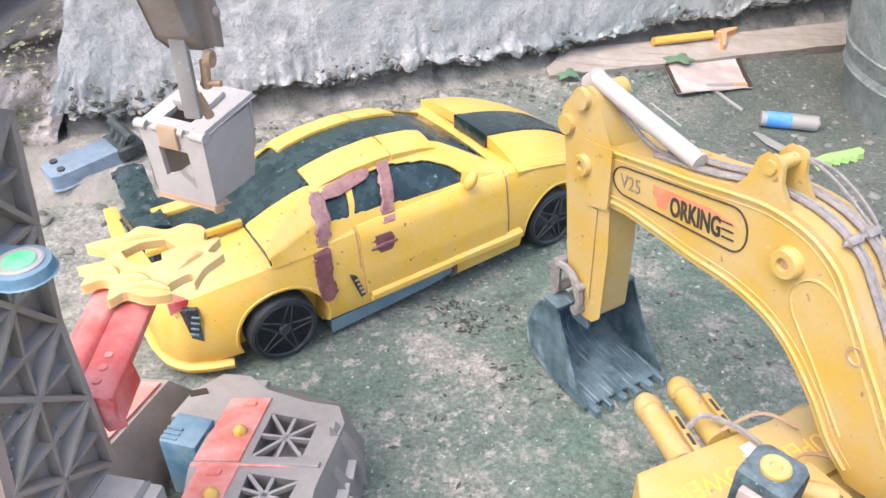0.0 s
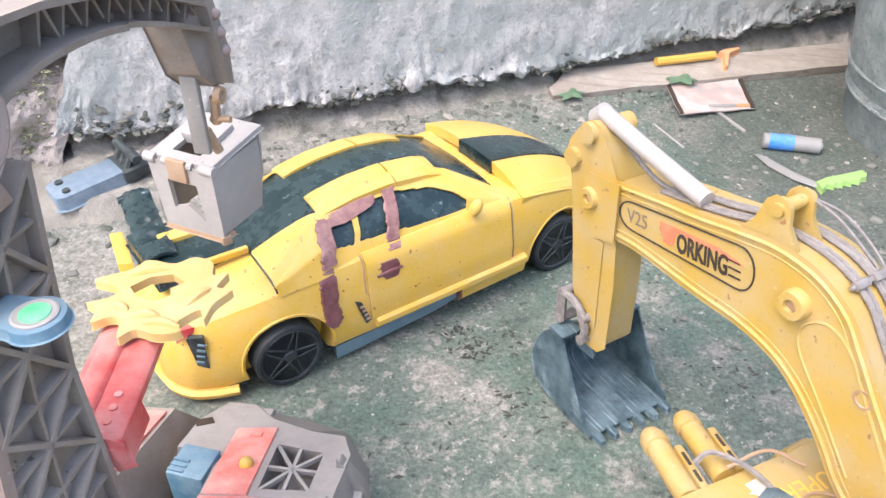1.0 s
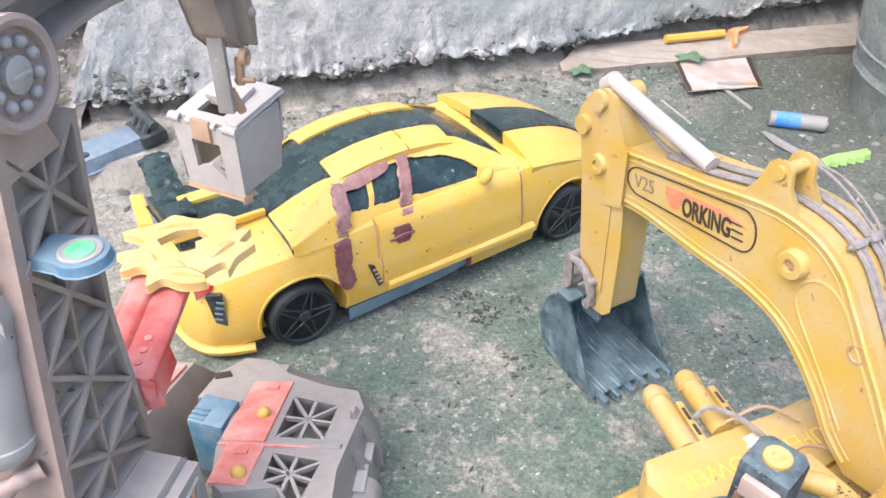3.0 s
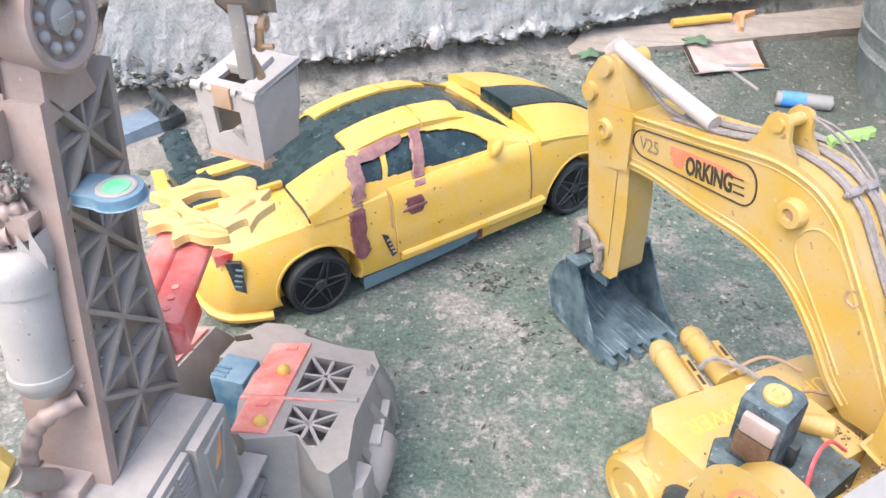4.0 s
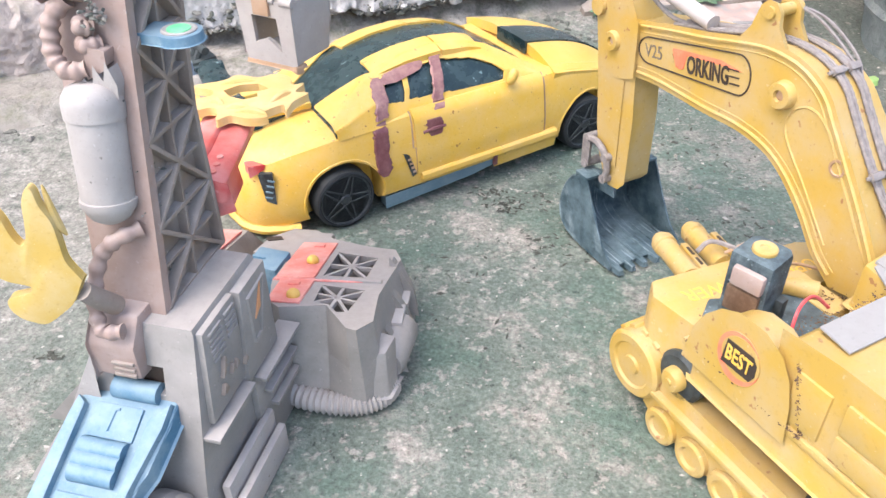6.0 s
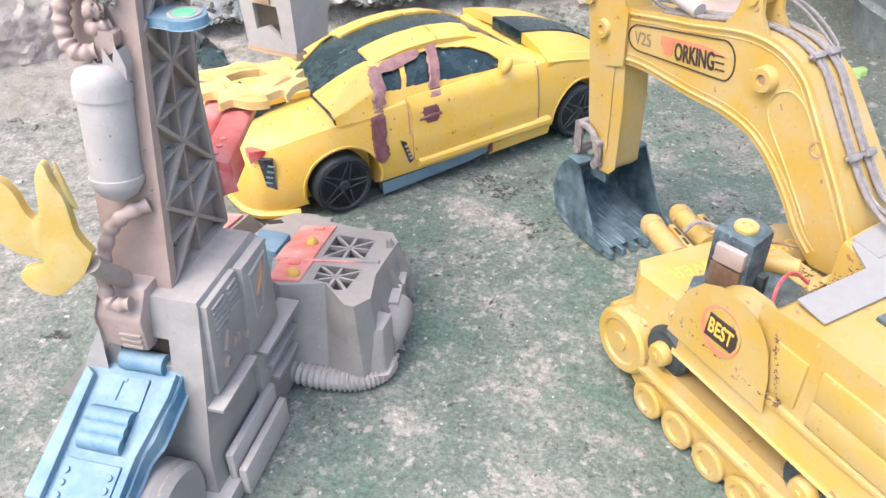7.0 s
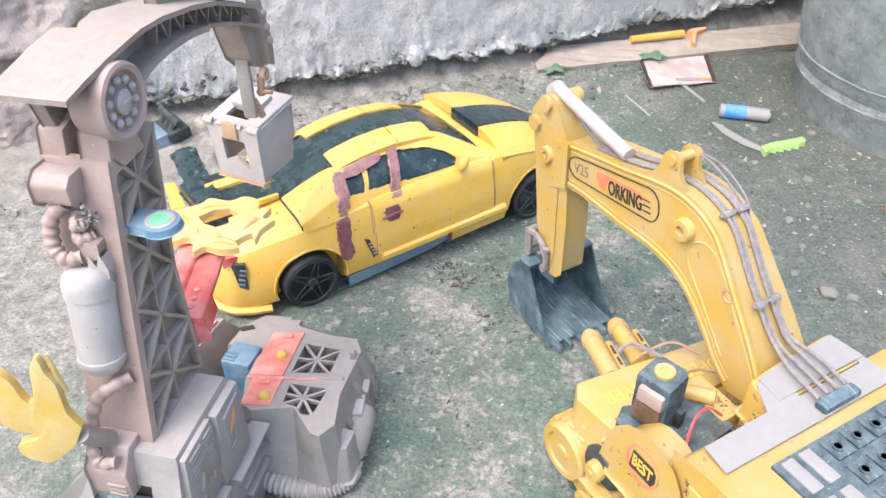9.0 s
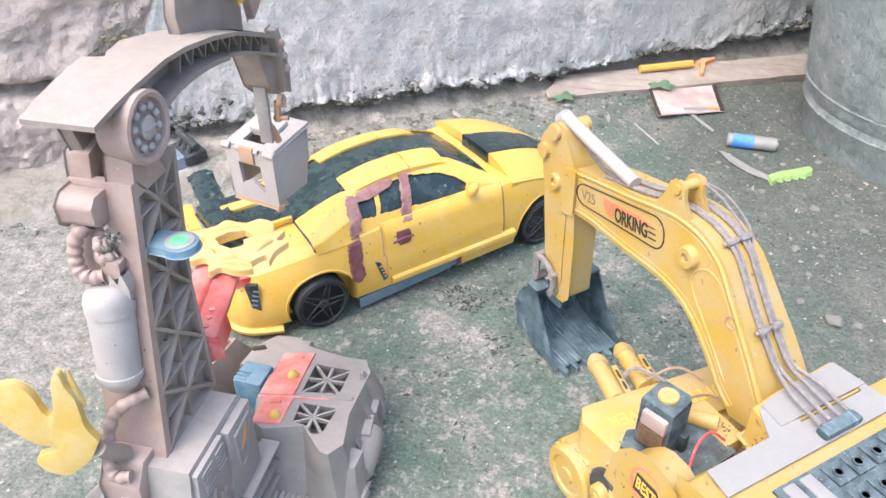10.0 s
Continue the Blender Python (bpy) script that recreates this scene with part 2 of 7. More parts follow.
def crumb_material():
    m, nt, p = nodes_of("grit_and_crumbs")
    g = nt.nodes.new("ShaderNodeNewGeometry")
    c = ramp(nt, g.outputs["Random Per Island"], [(0.0, (0.07, 0.075, 0.062)), (0.45, (0.15, 0.155, 0.135)), (0.75, (0.25, 0.235, 0.205)), (0.95, (0.40, 0.365, 0.33)), (1.0, (0.5, 0.47, 0.43))])
    f = ramp(nt, noise_node(nt, 500, 4, 0.6), [(0.35, (0.5, 0.5, 0.5)), (0.6, (0, 0, 0))])
    nt.links.new(mix(nt, f, c, (0.08, 0.08, 0.07)), p.inputs["Base Color"])
    p.inputs["Roughness"].default_value = 0.9
    return m


CRUMB = crumb_material()
LEAFDARK = toy("rotten_leaf", (0.035, 0.038, 0.032), (0.10, 0.10, 0.08), 0.6, 0.8, 200, 0.4)
ORANGE = toy("orange_plastic", (0.60, 0.27, 0.12), (0.65, 0.42, 0.26), 0.5, 0.45, 80, 0.1)


# ---- builders ----
def link_mesh(name, bm, mat, smooth=35):
    me = bpy.data.meshes.new(name)
    bmesh.ops.recalc_face_normals(bm, faces=bm.faces)
    bm.to_mesh(me)
    bm.free()
    me.materials.append(mat)
    if smooth:
        me.polygons.foreach_set("use_smooth", [True] * len(me.polygons))
        me.set_sharp_from_angle(angle=radians(smooth))
    return me


def thing(name, label, category, m=None, group="", kind=""):
    ob = new(name)
    ob.empty_display_size = 0.01
    ob.matrix_basis = m or Matrix()
    return tagged(ob, label, category, group, kind)


def top_of(ob):
    while ob.parent:
        ob = ob.parent
    return ob


def part(name, bm, mat, parent, label="", F=None, smooth=35):
    """One mesh under a thing or a part. F: the frame in which bm is drawn, if it is not the thing's own."""
    if F is not None:
        bm.transform(top_of(parent).matrix_basis.inverted() @ F)
    ob = new(name, link_mesh(name, bm, mat, smooth))
    ob.parent = parent
    return tagged(ob, label)


def solo(name, bm, mat, label, category, group="", kind="", smooth=35, m=None):
    ob = new(name, link_mesh(name, bm, mat, smooth))
    if m is not None:
        ob.matrix_basis = m
    return tagged(ob, label, category, group, kind)


def BM():
    return bmesh.new()


def bev(bm, geom_verts, off, seg=2):
    vs = set(geom_verts)
    es = [e for e in bm.edges if e.verts[0] in vs and e.verts[1] in vs and (len(e.link_faces) == 2 and e.calc_face_angle(0) > 0.5)]
    bmesh.ops.bevel(bm, geom=es, offset=off, segments=seg, affect="EDGES", profile=0.6, clamp_overlap=True)


def box(bm, lo, hi, m=None, b=0.0008):
    lo, hi = Vector(lo), Vector(hi)
    r = bmesh.ops.create_cube(bm, size=1.0)
    mm = Matrix.Translation((lo + hi) / 2) @ Matrix.Diagonal((*(hi - lo), 1))
    bmesh.ops.transform(bm, matrix=(m or Matrix()) @ mm, verts=r["verts"])
    if b:
        bev(bm, r["verts"], b)
    return bm


AX = {"xz": (0, 2, 1), "yz": (1, 2, 0), "xy": (0, 1, 2)}


def prism(bm, pts, d0, d1, plane="yz", m=None, b=0.0):
    """A polygon of the named plane, carried from d0 to d1 along the third axis."""
    i, j, k = AX[plane]

    def co(p, d):
        v = [0, 0, 0]
        v[i], v[j], v[k] = p[0], p[1], d
        v = Vector(v)
        return m @ v if m is not None else v

    a = [bm.verts.new(co(p, d0)) for p in pts]
    c = [bm.verts.new(co(p, d1)) for p in pts]
    bm.faces.new(a)
    bm.faces.new(c)
    n = len(pts)
    for q in range(n):
        bm.faces.new((a[q], a[(q + 1) % n], c[(q + 1) % n], c[q]))
    bm.normal_update()
    if b:
        bev(bm, a + c, b)
    return bm


def spline(pts, n):
    """n points on a smooth curve through pts."""
    P = [Vector(p) for p in pts]
    P = [P[0] * 2 - P[1], *P, P[-1] * 2 - P[-2]]
    out = []
    for q in range(n):
        t = q / (n - 1) * (len(P) - 3)
        k = min(int(t), len(P) - 4)
        f = t - k
        a, b, c, d = P[k : k + 4]
        out.append(0.5 * (2 * b + (c - a) * f + (2 * a - 5 * b + 4 * c - d) * f * f + (3 * b - a - 3 * c + d) * f**3))
    return out


def tube(bm, pts, rad, n=8, m=None):
    """A round rod along pts; rad is one radius or one for each point."""
    pts = [Vector(p) for p in pts]
    rs = [rad] * len(pts) if isinstance(rad, (int, float)) else rad
    up, rings = None, []
    for k, p in enumerate(pts):
        d = (pts[min(k + 1, len(pts) - 1)] - pts[max(k - 1, 0)]).normalized()
        if up is None:
            up = d.orthogonal().normalized()
        up = (up - d * up.dot(d)).normalized()
        side = d.cross(up)
        ring = []
        for q in range(n):
            a = 2 * math.pi * q / n
            v = p + rs[k] * (math.cos(a) * up + math.sin(a) * side)
            ring.append(bm.verts.new(m @ v if m is not None else v))
        rings.append(ring)
    for r0, r1 in zip(rings, rings[1:]):
        for q in range(n):
            bm.faces.new((r0[q], r0[(q + 1) % n], r1[(q + 1) % n], r1[q]))
    bm.faces.new(rings[0])
    bm.faces.new(rings[-1])
    return bm


def lathe(bm, prof, n=24, m=None):
    """A turned form: (radius, height) rows about z."""
    rings = []
    for r, z in prof:
        if r < 1e-6:
            v = Vector((0, 0, z))
            rings.append([bm.verts.new(m @ v if m is not None else v)])
            continue
        ring = []
        for q in range(n):
            a = 2 * math.pi * q / n
            v = Vector((r * math.cos(a), r * math.sin(a), z))
            ring.append(bm.verts.new(m @ v if m is not None else v))
        rings.append(ring)
    for r0, r1 in zip(rings, rings[1:]):
        for q in range(n):
            a, b = r0[q % len(r0)], r0[(q + 1) % len(r0)]
            c, d = r1[(q + 1) % len(r1)], r1[q % len(r1)]
            f = [v for k, v in enumerate((a, b, c, d)) if v not in (a, b, c, d)[:k]]
            if len(f) > 2:
                bm.faces.new(f)
    for ring in (rings[0], rings[-1]):
        if len(ring) > 1:
            bm.faces.new(ring)
    return bm


def loft(bm, rows, close=True, caps=True):
    rings = [[bm.verts.new(p) for p in row] for row in rows]
    for r0, r1 in zip(rings, rings[1:]):
        n = len(r0)
        for q in range(n if close else n - 1):
            bm.faces.new((r0[q], r0[(q + 1) % n], r1[(q + 1) % n], r1[q]))
    if caps and close:
        bm.faces.new(rings[0])
        bm.faces.new(rings[-1])
    return bm


def cut(name, bm, cutters):
    """The mesh of bm less the cutters, as a fresh bmesh."""
    a = new("tmp", bpy.data.meshes.new("tmp"))
    bmesh.ops.recalc_face_normals(bm, faces=bm.faces)
    bm.to_mesh(a.data)
    bm.free()
    extra = []
    for c in cutters:
        bmesh.ops.recalc_face_normals(c, faces=c.faces)
        o = new("tmp", bpy.data.meshes.new("tmp"))
        c.to_mesh(o.data)
        c.free()
        mod = a.modifiers.new("cut", "BOOLEAN")
        mod.object, mod.operation, mod.solver = o, "DIFFERENCE", "EXACT"
        extra.append(o)
    bpy.context.view_layer.update()
    me = bpy.data.meshes.new_from_object(a.evaluated_get(bpy.context.evaluated_depsgraph_get()))
    out = BM()
    out.from_mesh(me)
    for o in (a, *extra):
        d = o.data
        bpy.data.objects.remove(o)
        bpy.data.meshes.remove(d)
    bpy.data.meshes.remove(me)
    return out


def lettering(text, size, mat, parent, F, name="lettering", label="", squeeze=1.0, bold=0.0):
    """Raised flat letters from the built-in font, at the frame F of the world."""
    cu = bpy.data.curves.new("t", "FONT")
    cu.body, cu.size, cu.extrude, cu.offset = text, size, 0.00012, bold
    cu.align_x, cu.align_y = "CENTER", "CENTER"
    cu.resolution_u = 3
    o = new("t", cu)
    bpy.context.view_layer.update()
    me = bpy.data.meshes.new_from_object(o.evaluated_get(bpy.context.evaluated_depsgraph_get()))
    bpy.data.objects.remove(o)
    bpy.data.curves.remove(cu)
    bm = BM()
    bm.from_mesh(me)
    bpy.data.meshes.remove(me)
    bm.transform(Matrix.Diagonal((squeeze, 1, 1, 1)))
    return part(name, bm, mat, parent, label, F, smooth=0)


def ztrans(x, y, z, deg=0):
    return pose(x, y, z, 0, 0, deg)


def smoothstep(a, b, x):
    t = min(1, max(0, (x - a) / (b - a)))
    return t * t * (3 - 2 * t)


class Bits:
    """Many small angular chips gathered as plain lists."""

    def __init__(self, rng):
        self.rng, self.verts, self.faces = rng, [], []
        base = BM()
        bmesh.ops.create_icosphere(base, subdivisions=1, radius=1)
        self.bv = [v.co.copy() for v in base.verts]
        self.bf = [[v.index for v in f.verts] for f in base.faces]
        base.free()

    def add(self, x, y, z, r, flat=0.7):
        rng, o = self.rng, len(self.verts)
        a = rng.uniform(0, 6.28)
        c, s = math.cos(a), math.sin(a)
        sx, sy = r * rng.uniform(0.7, 1.8), r * rng.uniform(0.5, 1.1)
        k = rng.uniform(0, 90)
        for v in self.bv:
            w = 1 + 0.9 * noise.noise(v * 1.6 + Vector((k, 0, 0)))
            p, q = v.x * sx * w, v.y * sy * w
            self.verts.append((x + p * c - q * s, y + p * s + q * c, z + v.z * r * flat * w))
        self.faces.extend([[i + o for i in f] for f in self.bf])

    def mesh(self, name, mat):
        me = bpy.data.meshes.new(name)
        me.from_pydata(self.verts, [], self.faces)
        me.materials.append(mat)
        return me

    def bm(self):
        me = self.mesh("bits", CRUMB)
        out = BM()
        out.from_mesh(me)
        bpy.data.meshes.remove(me)
        return out


# ---- ground ----
WALL_O, WALL_D = Vector((0.0, 0.715)), Vector((math.cos(radians(23.8)), math.sin(radians(23.8))))
WALL_N = Vector((WALL_D.y, -WALL_D.x))


def wall_gap(x, y):
    """How far a place stands in front of the wall's face."""
    return (Vector((x, y)) - WALL_O).dot(WALL_N)


def ground_z(x, y):
    rise = 0.016 * (1 - smoothstep(0.0, 0.16, wall_gap(x, y)))
    near = 1.0 if abs(x) < 0.8 and -0.5 < y < 1.3 else 0.0
    bumps = 0.0016 * noise.noise((x * 14, y * 14, 0)) + 0.0010 * noise.noise((x * 55, y * 55, 3)) + 0.0007 * noise.noise((x * 160, y * 160, 5))
    flat = min(smoothstep(0.02, 0.06, abs(x + 0.02)) + 0.5, 1.0)
    return rise + near * bumps * flat - 0.0008


def build_ground():
    def steps(lo, hi, d, far):
        mid = list(np.arange(lo, hi + d / 2, d))
        out, s = [], d
        v = hi
        while v < far:
            s *= 1.7
            v += s
            out.append(v)
        inn, s, v = [], d, lo
        while v > -far:
            s *= 1.7
            v -= s
            inn.append(v)
        return inn[::-1] + mid + out

    xs, ys = steps(-0.55, 0.62, 0.0035, 400), steps(-0.15, 1.12, 0.0035, 400)
    verts = [(x, y, ground_z(x, y)) for y in ys for x in xs]
    w = len(xs)
    faces = [(j * w + i, j * w + i + 1, (j + 1) * w + i + 1, (j + 1) * w + i) for j in range(len(ys) - 1) for i in range(w - 1)]
    me = bpy.data.meshes.new("ground")
    me.from_pydata(verts, [], faces)
    me.materials.append(GROUND)
    me.polygons.foreach_set("use_smooth", [True] * len(me.polygons))
    tagged(new("ground", me), "mossy grey-green packed dirt yard with pale patches", "ground", kind="structure")


build_ground()


# ---- wall ----
WALL_M = Matrix.Translation((*WALL_O, 0)) @ Matrix.Rotation(radians(23.8), 4, "Z")  # x along, -y towards the yard


def plaster_edge(s):
    """Height of the broken lower edge of the cement face."""
    base = 0.043 + 0.012 * smoothstep(0.15, 0.45, s)
    return base + 0.010 * noise.noise((s * 16, 1.7, 0)) + 0.010 * abs(noise.noise((s * 33, 4.2, 0))) + 0.0012 * noise.noise((s * 120, 2, 2)) - 0.003


def joint(z):
    """How far the joint with the old block leans along the wall at a height."""
    return 0.40 * (z - 0.05) + 0.006 * noise.noise((z * 40, 3.3, 0))


def build_wall():
    # cement face with a ragged foot; below it a recess of crumbled mortar
    s0, s1 = -0.307, 1.6
    n = 900
    rows = []
    heights = [0, 0.003, 0.006, 0.010, 0.015, 0.021, 0.028, 0.036, 0.046] + [0.053 + 0.007 * q for q in range(52)] + [0.5, 0.70, 1.2]
    bm = BM()
    grid = []
    for q in range(n + 1):
        s = s0 + (s1 - s0) * (q / n) ** 1.25
        e = plaster_edge(s)
        col = [bm.verts.new((s, 0.055, e + 0.010)), bm.verts.new((s, 0.012, e + 0.001))]
        for k, h in enumerate(heights):
            rough = 0.005 * noise.noise((s * 7, (e + h) * 7, 1)) + 0.0016 * noise.noise((s * 26, (e + h) * 40, 2)) + 0.0010 * noise.noise((s * 80, (e + h) * 110, 7))
            ridge = 1 - abs(noise.noise((s * 60, (e + h) * 90, 6))) * 2.6
            rough -= 0.0035 * max(0.0, ridge) * math.exp(-h / 0.022) + 0.003 * noise.noise((s * 190, h * 190, 5)) * math.exp(-h / 0.03)
            rough -= 0.006 * max(0.0, noise.noise((s * 55, (e + h) * 70, 3)) + 0.10) * math.exp(-h / 0.026)
            rough += 0.008 * max(0.0, noise.noise((s * 34, (e + h) * 48, 12)) - 0.1) * math.exp(-h / 0.030)
            lip = 0.004 * max(0.0, noise.noise((s * 30, 8.8, 0))) * math.exp(-h / 0.010)
            col.append(bm.verts.new((s + joint(e + h) * math.exp(-(s - s0) / 0.06), (0.002 if k == 0 else 0.0) + rough - lip, e + h)))
        col.append(bm.verts.new((s, 0.2, 1.28)))
        grid.append(col)
    for a, b in zip(grid, grid[1:]):
        for k in range(len(a) - 1):
            bm.faces.new((a[k], b[k], b[k + 1], a[k + 1]))
    me = link_mesh("wall_north", bm, PLASTER, 50)
    ob = new("wall_north", me)
    ob.matrix_basis = WALL_M
    tagged(ob, "weathered grey cement wall with a ragged broken foot", "wall", kind="structure")
    # core behind
    bm = BM()
    box(bm, (-0.9, 0.05, -0.05), (1.6, 0.2, 1.27), b=0)
    rng = random.Random(21)
    crumbs = Bits(rng)
    for _ in range(2600):
        s = rng.uniform(-0.29, 0.62)
        r = rng.choice((0.0008, 0.001, 0.0014, 0.002, 0.003, 0.0045))
        up = abs(rng.gauss(0, 0.011))
        crumbs.add(s, rng.uniform(0.0, 0.006) + 0.25 * r - 0.08 * max(0.0, 0.02 - up), plaster_edge(s) + up - 0.003, r)
    core = part("wall_core", bm, RUBBLE, ob, "crumbled mortar core seen in the recess", F=WALL_M)
    tagged(part("crumbled_edge", crumbs.bm(), CRUMB, ob, "crumbled lumps along the broken edge", F=WALL_M, smooth=60), kind="stuff")
    # pale chip of cement that hangs over the gap
    for s, w, h in ((-0.002, 0.017, 0.012), (0.105, 0.015, 0.008)):
        bm = BM()
        bmesh.ops.create_icosphere(bm, subdivisions=3, radius=1)
        for v in bm.verts:
            v.co = Vector((v.co.x * w * 0.6, v.co.y * 0.006, v.co.z * h)) * (1 + 0.35 * noise.noise(v.co * 2.2 + Vector((s * 50, 0, 0))))
        bmesh.ops.translate(bm, verts=bm.verts, vec=(s, -0.002, plaster_edge(s) + 0.0035))
        part("loose_chip", bm, PLASTER, ob, F=WALL_M)


build_wall()


def build_rough_block():
    """The older block end beyond the cement face, with moss in the joint."""
    bm = BM()
    n, k = 230, 130
    grid = []
    for i in range(n + 1):
        s = -0.95 + 0.650 * i / n
        col = []
        for j in range(k + 1):
            z = 0.0 + 0.6 * (j / k) ** 1.3
            crack = 0.03 * math.exp(-(((z - 0.105 - 0.012 * noise.noise((s * 12, 0, 0))) / 0.006) ** 2))
            y = 0.004 + 0.008 * noise.noise((s * 11, z * 11, 4)) + 0.007 * noise.noise((s * 38, z * 38, 9)) + 0.006 * abs(noise.noise((s * 85, z * 85, 2))) + 0.004 * noise.noise((s * 190, z * 190, 3))
            y += crack + 0.012 * smoothstep(-0.365, -0.320, s) - 0.012 * (z < 0.10)
            col.append(bm.verts.new((s + joint(z) * smoothstep(-0.48, -0.33, s), y, z - 0.01)))
        grid.append(col)
    for a, b in zip(grid, grid[1:]):
        for q in range(k):
            bm.faces.new((a[q], b[q], b[q + 1], a[q + 1]))
    ob = solo("wall_west", bm, ROUGHST, "rough pinkish old block wall with cracks", "wall", kind="structure", m=WALL_M, smooth=60)
    rng = random.Random(4)
    bits = Bits(rng)
    for _ in range(1100):
        z = abs(rng.gauss(0.03, 0.05))
        bits.add(rng.gauss(-0.335, 0.016) + joint(z), 0.010 - rng.uniform(0, 0.006), z, rng.choice((0.0008, 0.0012, 0.0016, 0.0025)), 0.4)
    bm = bits.bm()
    solo("moss_clump", bm, MOSS, "yellow-green moss and crumbs in the wall joint", "moss", kind="stuff", m=WALL_M, smooth=60)


build_rough_block()


def build_ledge():
    """Low broken kerb of pale cement in front of the block wall."""
    bm = BM()
    n, k = 80, 26
    grid = []
    for i in range(n + 1):
        s = -0.95 + 0.90 * i / n
        col = []
        for j in range(k + 1):
            f = j / k
            d = -0.09 + 0.13 * f
            fade = smoothstep(-0.05, -0.22, s)
            h = (0.026 * smoothstep(0.0, 0.22, f)) * fade + 0.004 * noise.noise((s * 30, f * 8, 3)) + 0.003 * noise.noise((s * 80, f * 22, 6))
            col.append(bm.verts.new((s, d + 0.012 * noise.noise((s * 13, f, 1)), h - 0.003)))
        grid.append(col)
    for a, b in zip(grid, grid[1:]):
        for q in range(k):
            bm.faces.new((a[q], b[q], b[q + 1], a[q + 1]))
    # bank of crumbled mortar under the broken edge
    n, k = 330, 12
    grid = []
    for i in range(n + 1):
        s = -0.30 + 1.15 * i / n
        col = []
        for j in range(k + 1):
            f = j / k
            p = WALL_O + WALL_D * s - WALL_N * (-0.014 + 0.068 * f)
            h0, h1 = ground_z(p.x, p.y) - 0.002, plaster_edge(s) - 0.006 + 0.007 * noise.noise((s * 40, 7, 1))
            h = h0 + (h1 - h0) * smoothstep(0.0, 0.75, f) + (0.004 * noise.noise((s * 60, f * 5, 3)) + 0.003 * noise.noise((s * 150, f * 12, 6))) * (f > 0)
            col.append(bm.verts.new((s, -0.014 + 0.068 * f + 0.003 * noise.noise((s * 45, f * 3, 2)), h)))
        grid.append(col)
    for a, b in zip(grid, grid[1:]):
        for q in range(k):
            bm.faces.new((a[q], b[q], b[q + 1], a[q + 1]))
    solo("rubble_ledge", bm, RUBBLE, "crumbled mortar and moss along the wall foot", "rubble", kind="structure", m=WALL_M, smooth=60)


build_ledge()


def build_drum():
    t = thing("drum", "grey-green stained concrete drum with a rib near its foot", "drum", pose(0.5355, 0.7200, 0.006))
    prof = [(0.130, -0.01), (0.1320, 0.0), (0.1355, 0.026), (0.1380, 0.030), (0.1385, 0.036), (0.1375, 0.040)]
    prof += [(0.1335 + 0.145 * z, z) for z in np.linspace(0.045, 0.42, 12)]
    prof += [(0.178, 0.42), (0.176, 0.38)]
    bm = BM()
    lathe(bm, prof, 72)
    for v in bm.verts:
        k = 1 + 0.012 * noise.noise(v.co * 9) + 0.005 * noise.noise(v.co * 40)
        v.co.x *= k
        v.co.y *= k
    part("drum_shell", bm, DRUM, t)
    for z, r in ((0.0330, 0.1376), (0.056, 0.1412)):
        bm = BM()
        tube(bm, [(r * math.cos(a), r * math.sin(a), z + 0.0008 * noise.noise((3 * math.cos(a), 3 * math.sin(a), z))) for a in np.linspace(0, 2 * math.pi, 90)], 0.0022, 6)
        part("rib_band", bm, DRUM, t, "worn raised rib")


build_drum()


# ---- yellow toy car: x forward, y from its right side to its left, z up ----
CAR_M = ztrans(-0.048, 0.368, 0.0, 37.07)
MID = 0.0625
KU = [-0.058, -0.054, -0.047, -0.036, -0.0234, 0.0, 0.06, 0.19, 0.225, 0.248, 0.262, 0.268]
KW = [0.026, 0.036, 0.0445, 0.050, 0.0545, 0.0605, 0.0620, 0.0620, 0.0595, 0.053, 0.042, 0.028]
KS = [0.045, 0.050, 0.053, 0.057, 0.061, 0.066, 0.0705, 0.0725, 0.064, 0.054, 0.046, 0.042]
KD = [0.050, 0.0555, 0.0605, 0.0645, 0.0675, 0.0700, 0.072, 0.0725, 0.066, 0.057, 0.049, 0.045]
KB = [0.012, 0.008, 0.006, 0.006, 0.008, 0.0110, 0.0125, 0.0150, 0.012, 0.010, 0.010, 0.013]


def car_at(u, k):
    return float(np.interp(u, KU, k))


def car_half(u):
    vr, zs, zd, zb = MID - car_at(u, KW), car_at(u, KS), car_at(u, KD), car_at(u, KB)
    h = zs - zb
    return [(vr + 0.008, zb), (vr + 0.0016, zb + 0.06 * h), (vr, zb + 0.16 * h), (vr - 0.0003, zb + 0.45 * h), (vr + 0.0010, zb + 0.62 * h), (vr + 0.0030, zb + 0.86 * h), (vr + 0.0052, zb + 0.96 * h), (vr + 0.0095, zs + 0.0008), (vr + 0.02, 0.4 * zs + 0.6 * zd), (MID - 0.012, zd)]


def roof_z(u):
    return float(np.interp(u, [0.006, 0.02, 0.035, 0.05, 0.07, 0.095, 0.12, 0.135, 0.15, 0.172], [0.0705, 0.0785, 0.0865, 0.0925, 0.0965, 0.0980, 0.0955, 0.0910, 0.0830, 0.0705]))


def cab_half(u, out=0.0):
    zr = roof_z(u)
    b = 0.0075
    t = b + max(0.002, (zr - 0.068) * 0.92)
    return [(b - out, 0.064), (b - out + (t - b) * 0.42, 0.068 + (zr - 0.068) * 0.50), (t - out, zr - 0.004 + out * 0.5), (t + 0.006 - out, zr - 0.0008 + out), (0.046, zr + 0.0006 + out)]


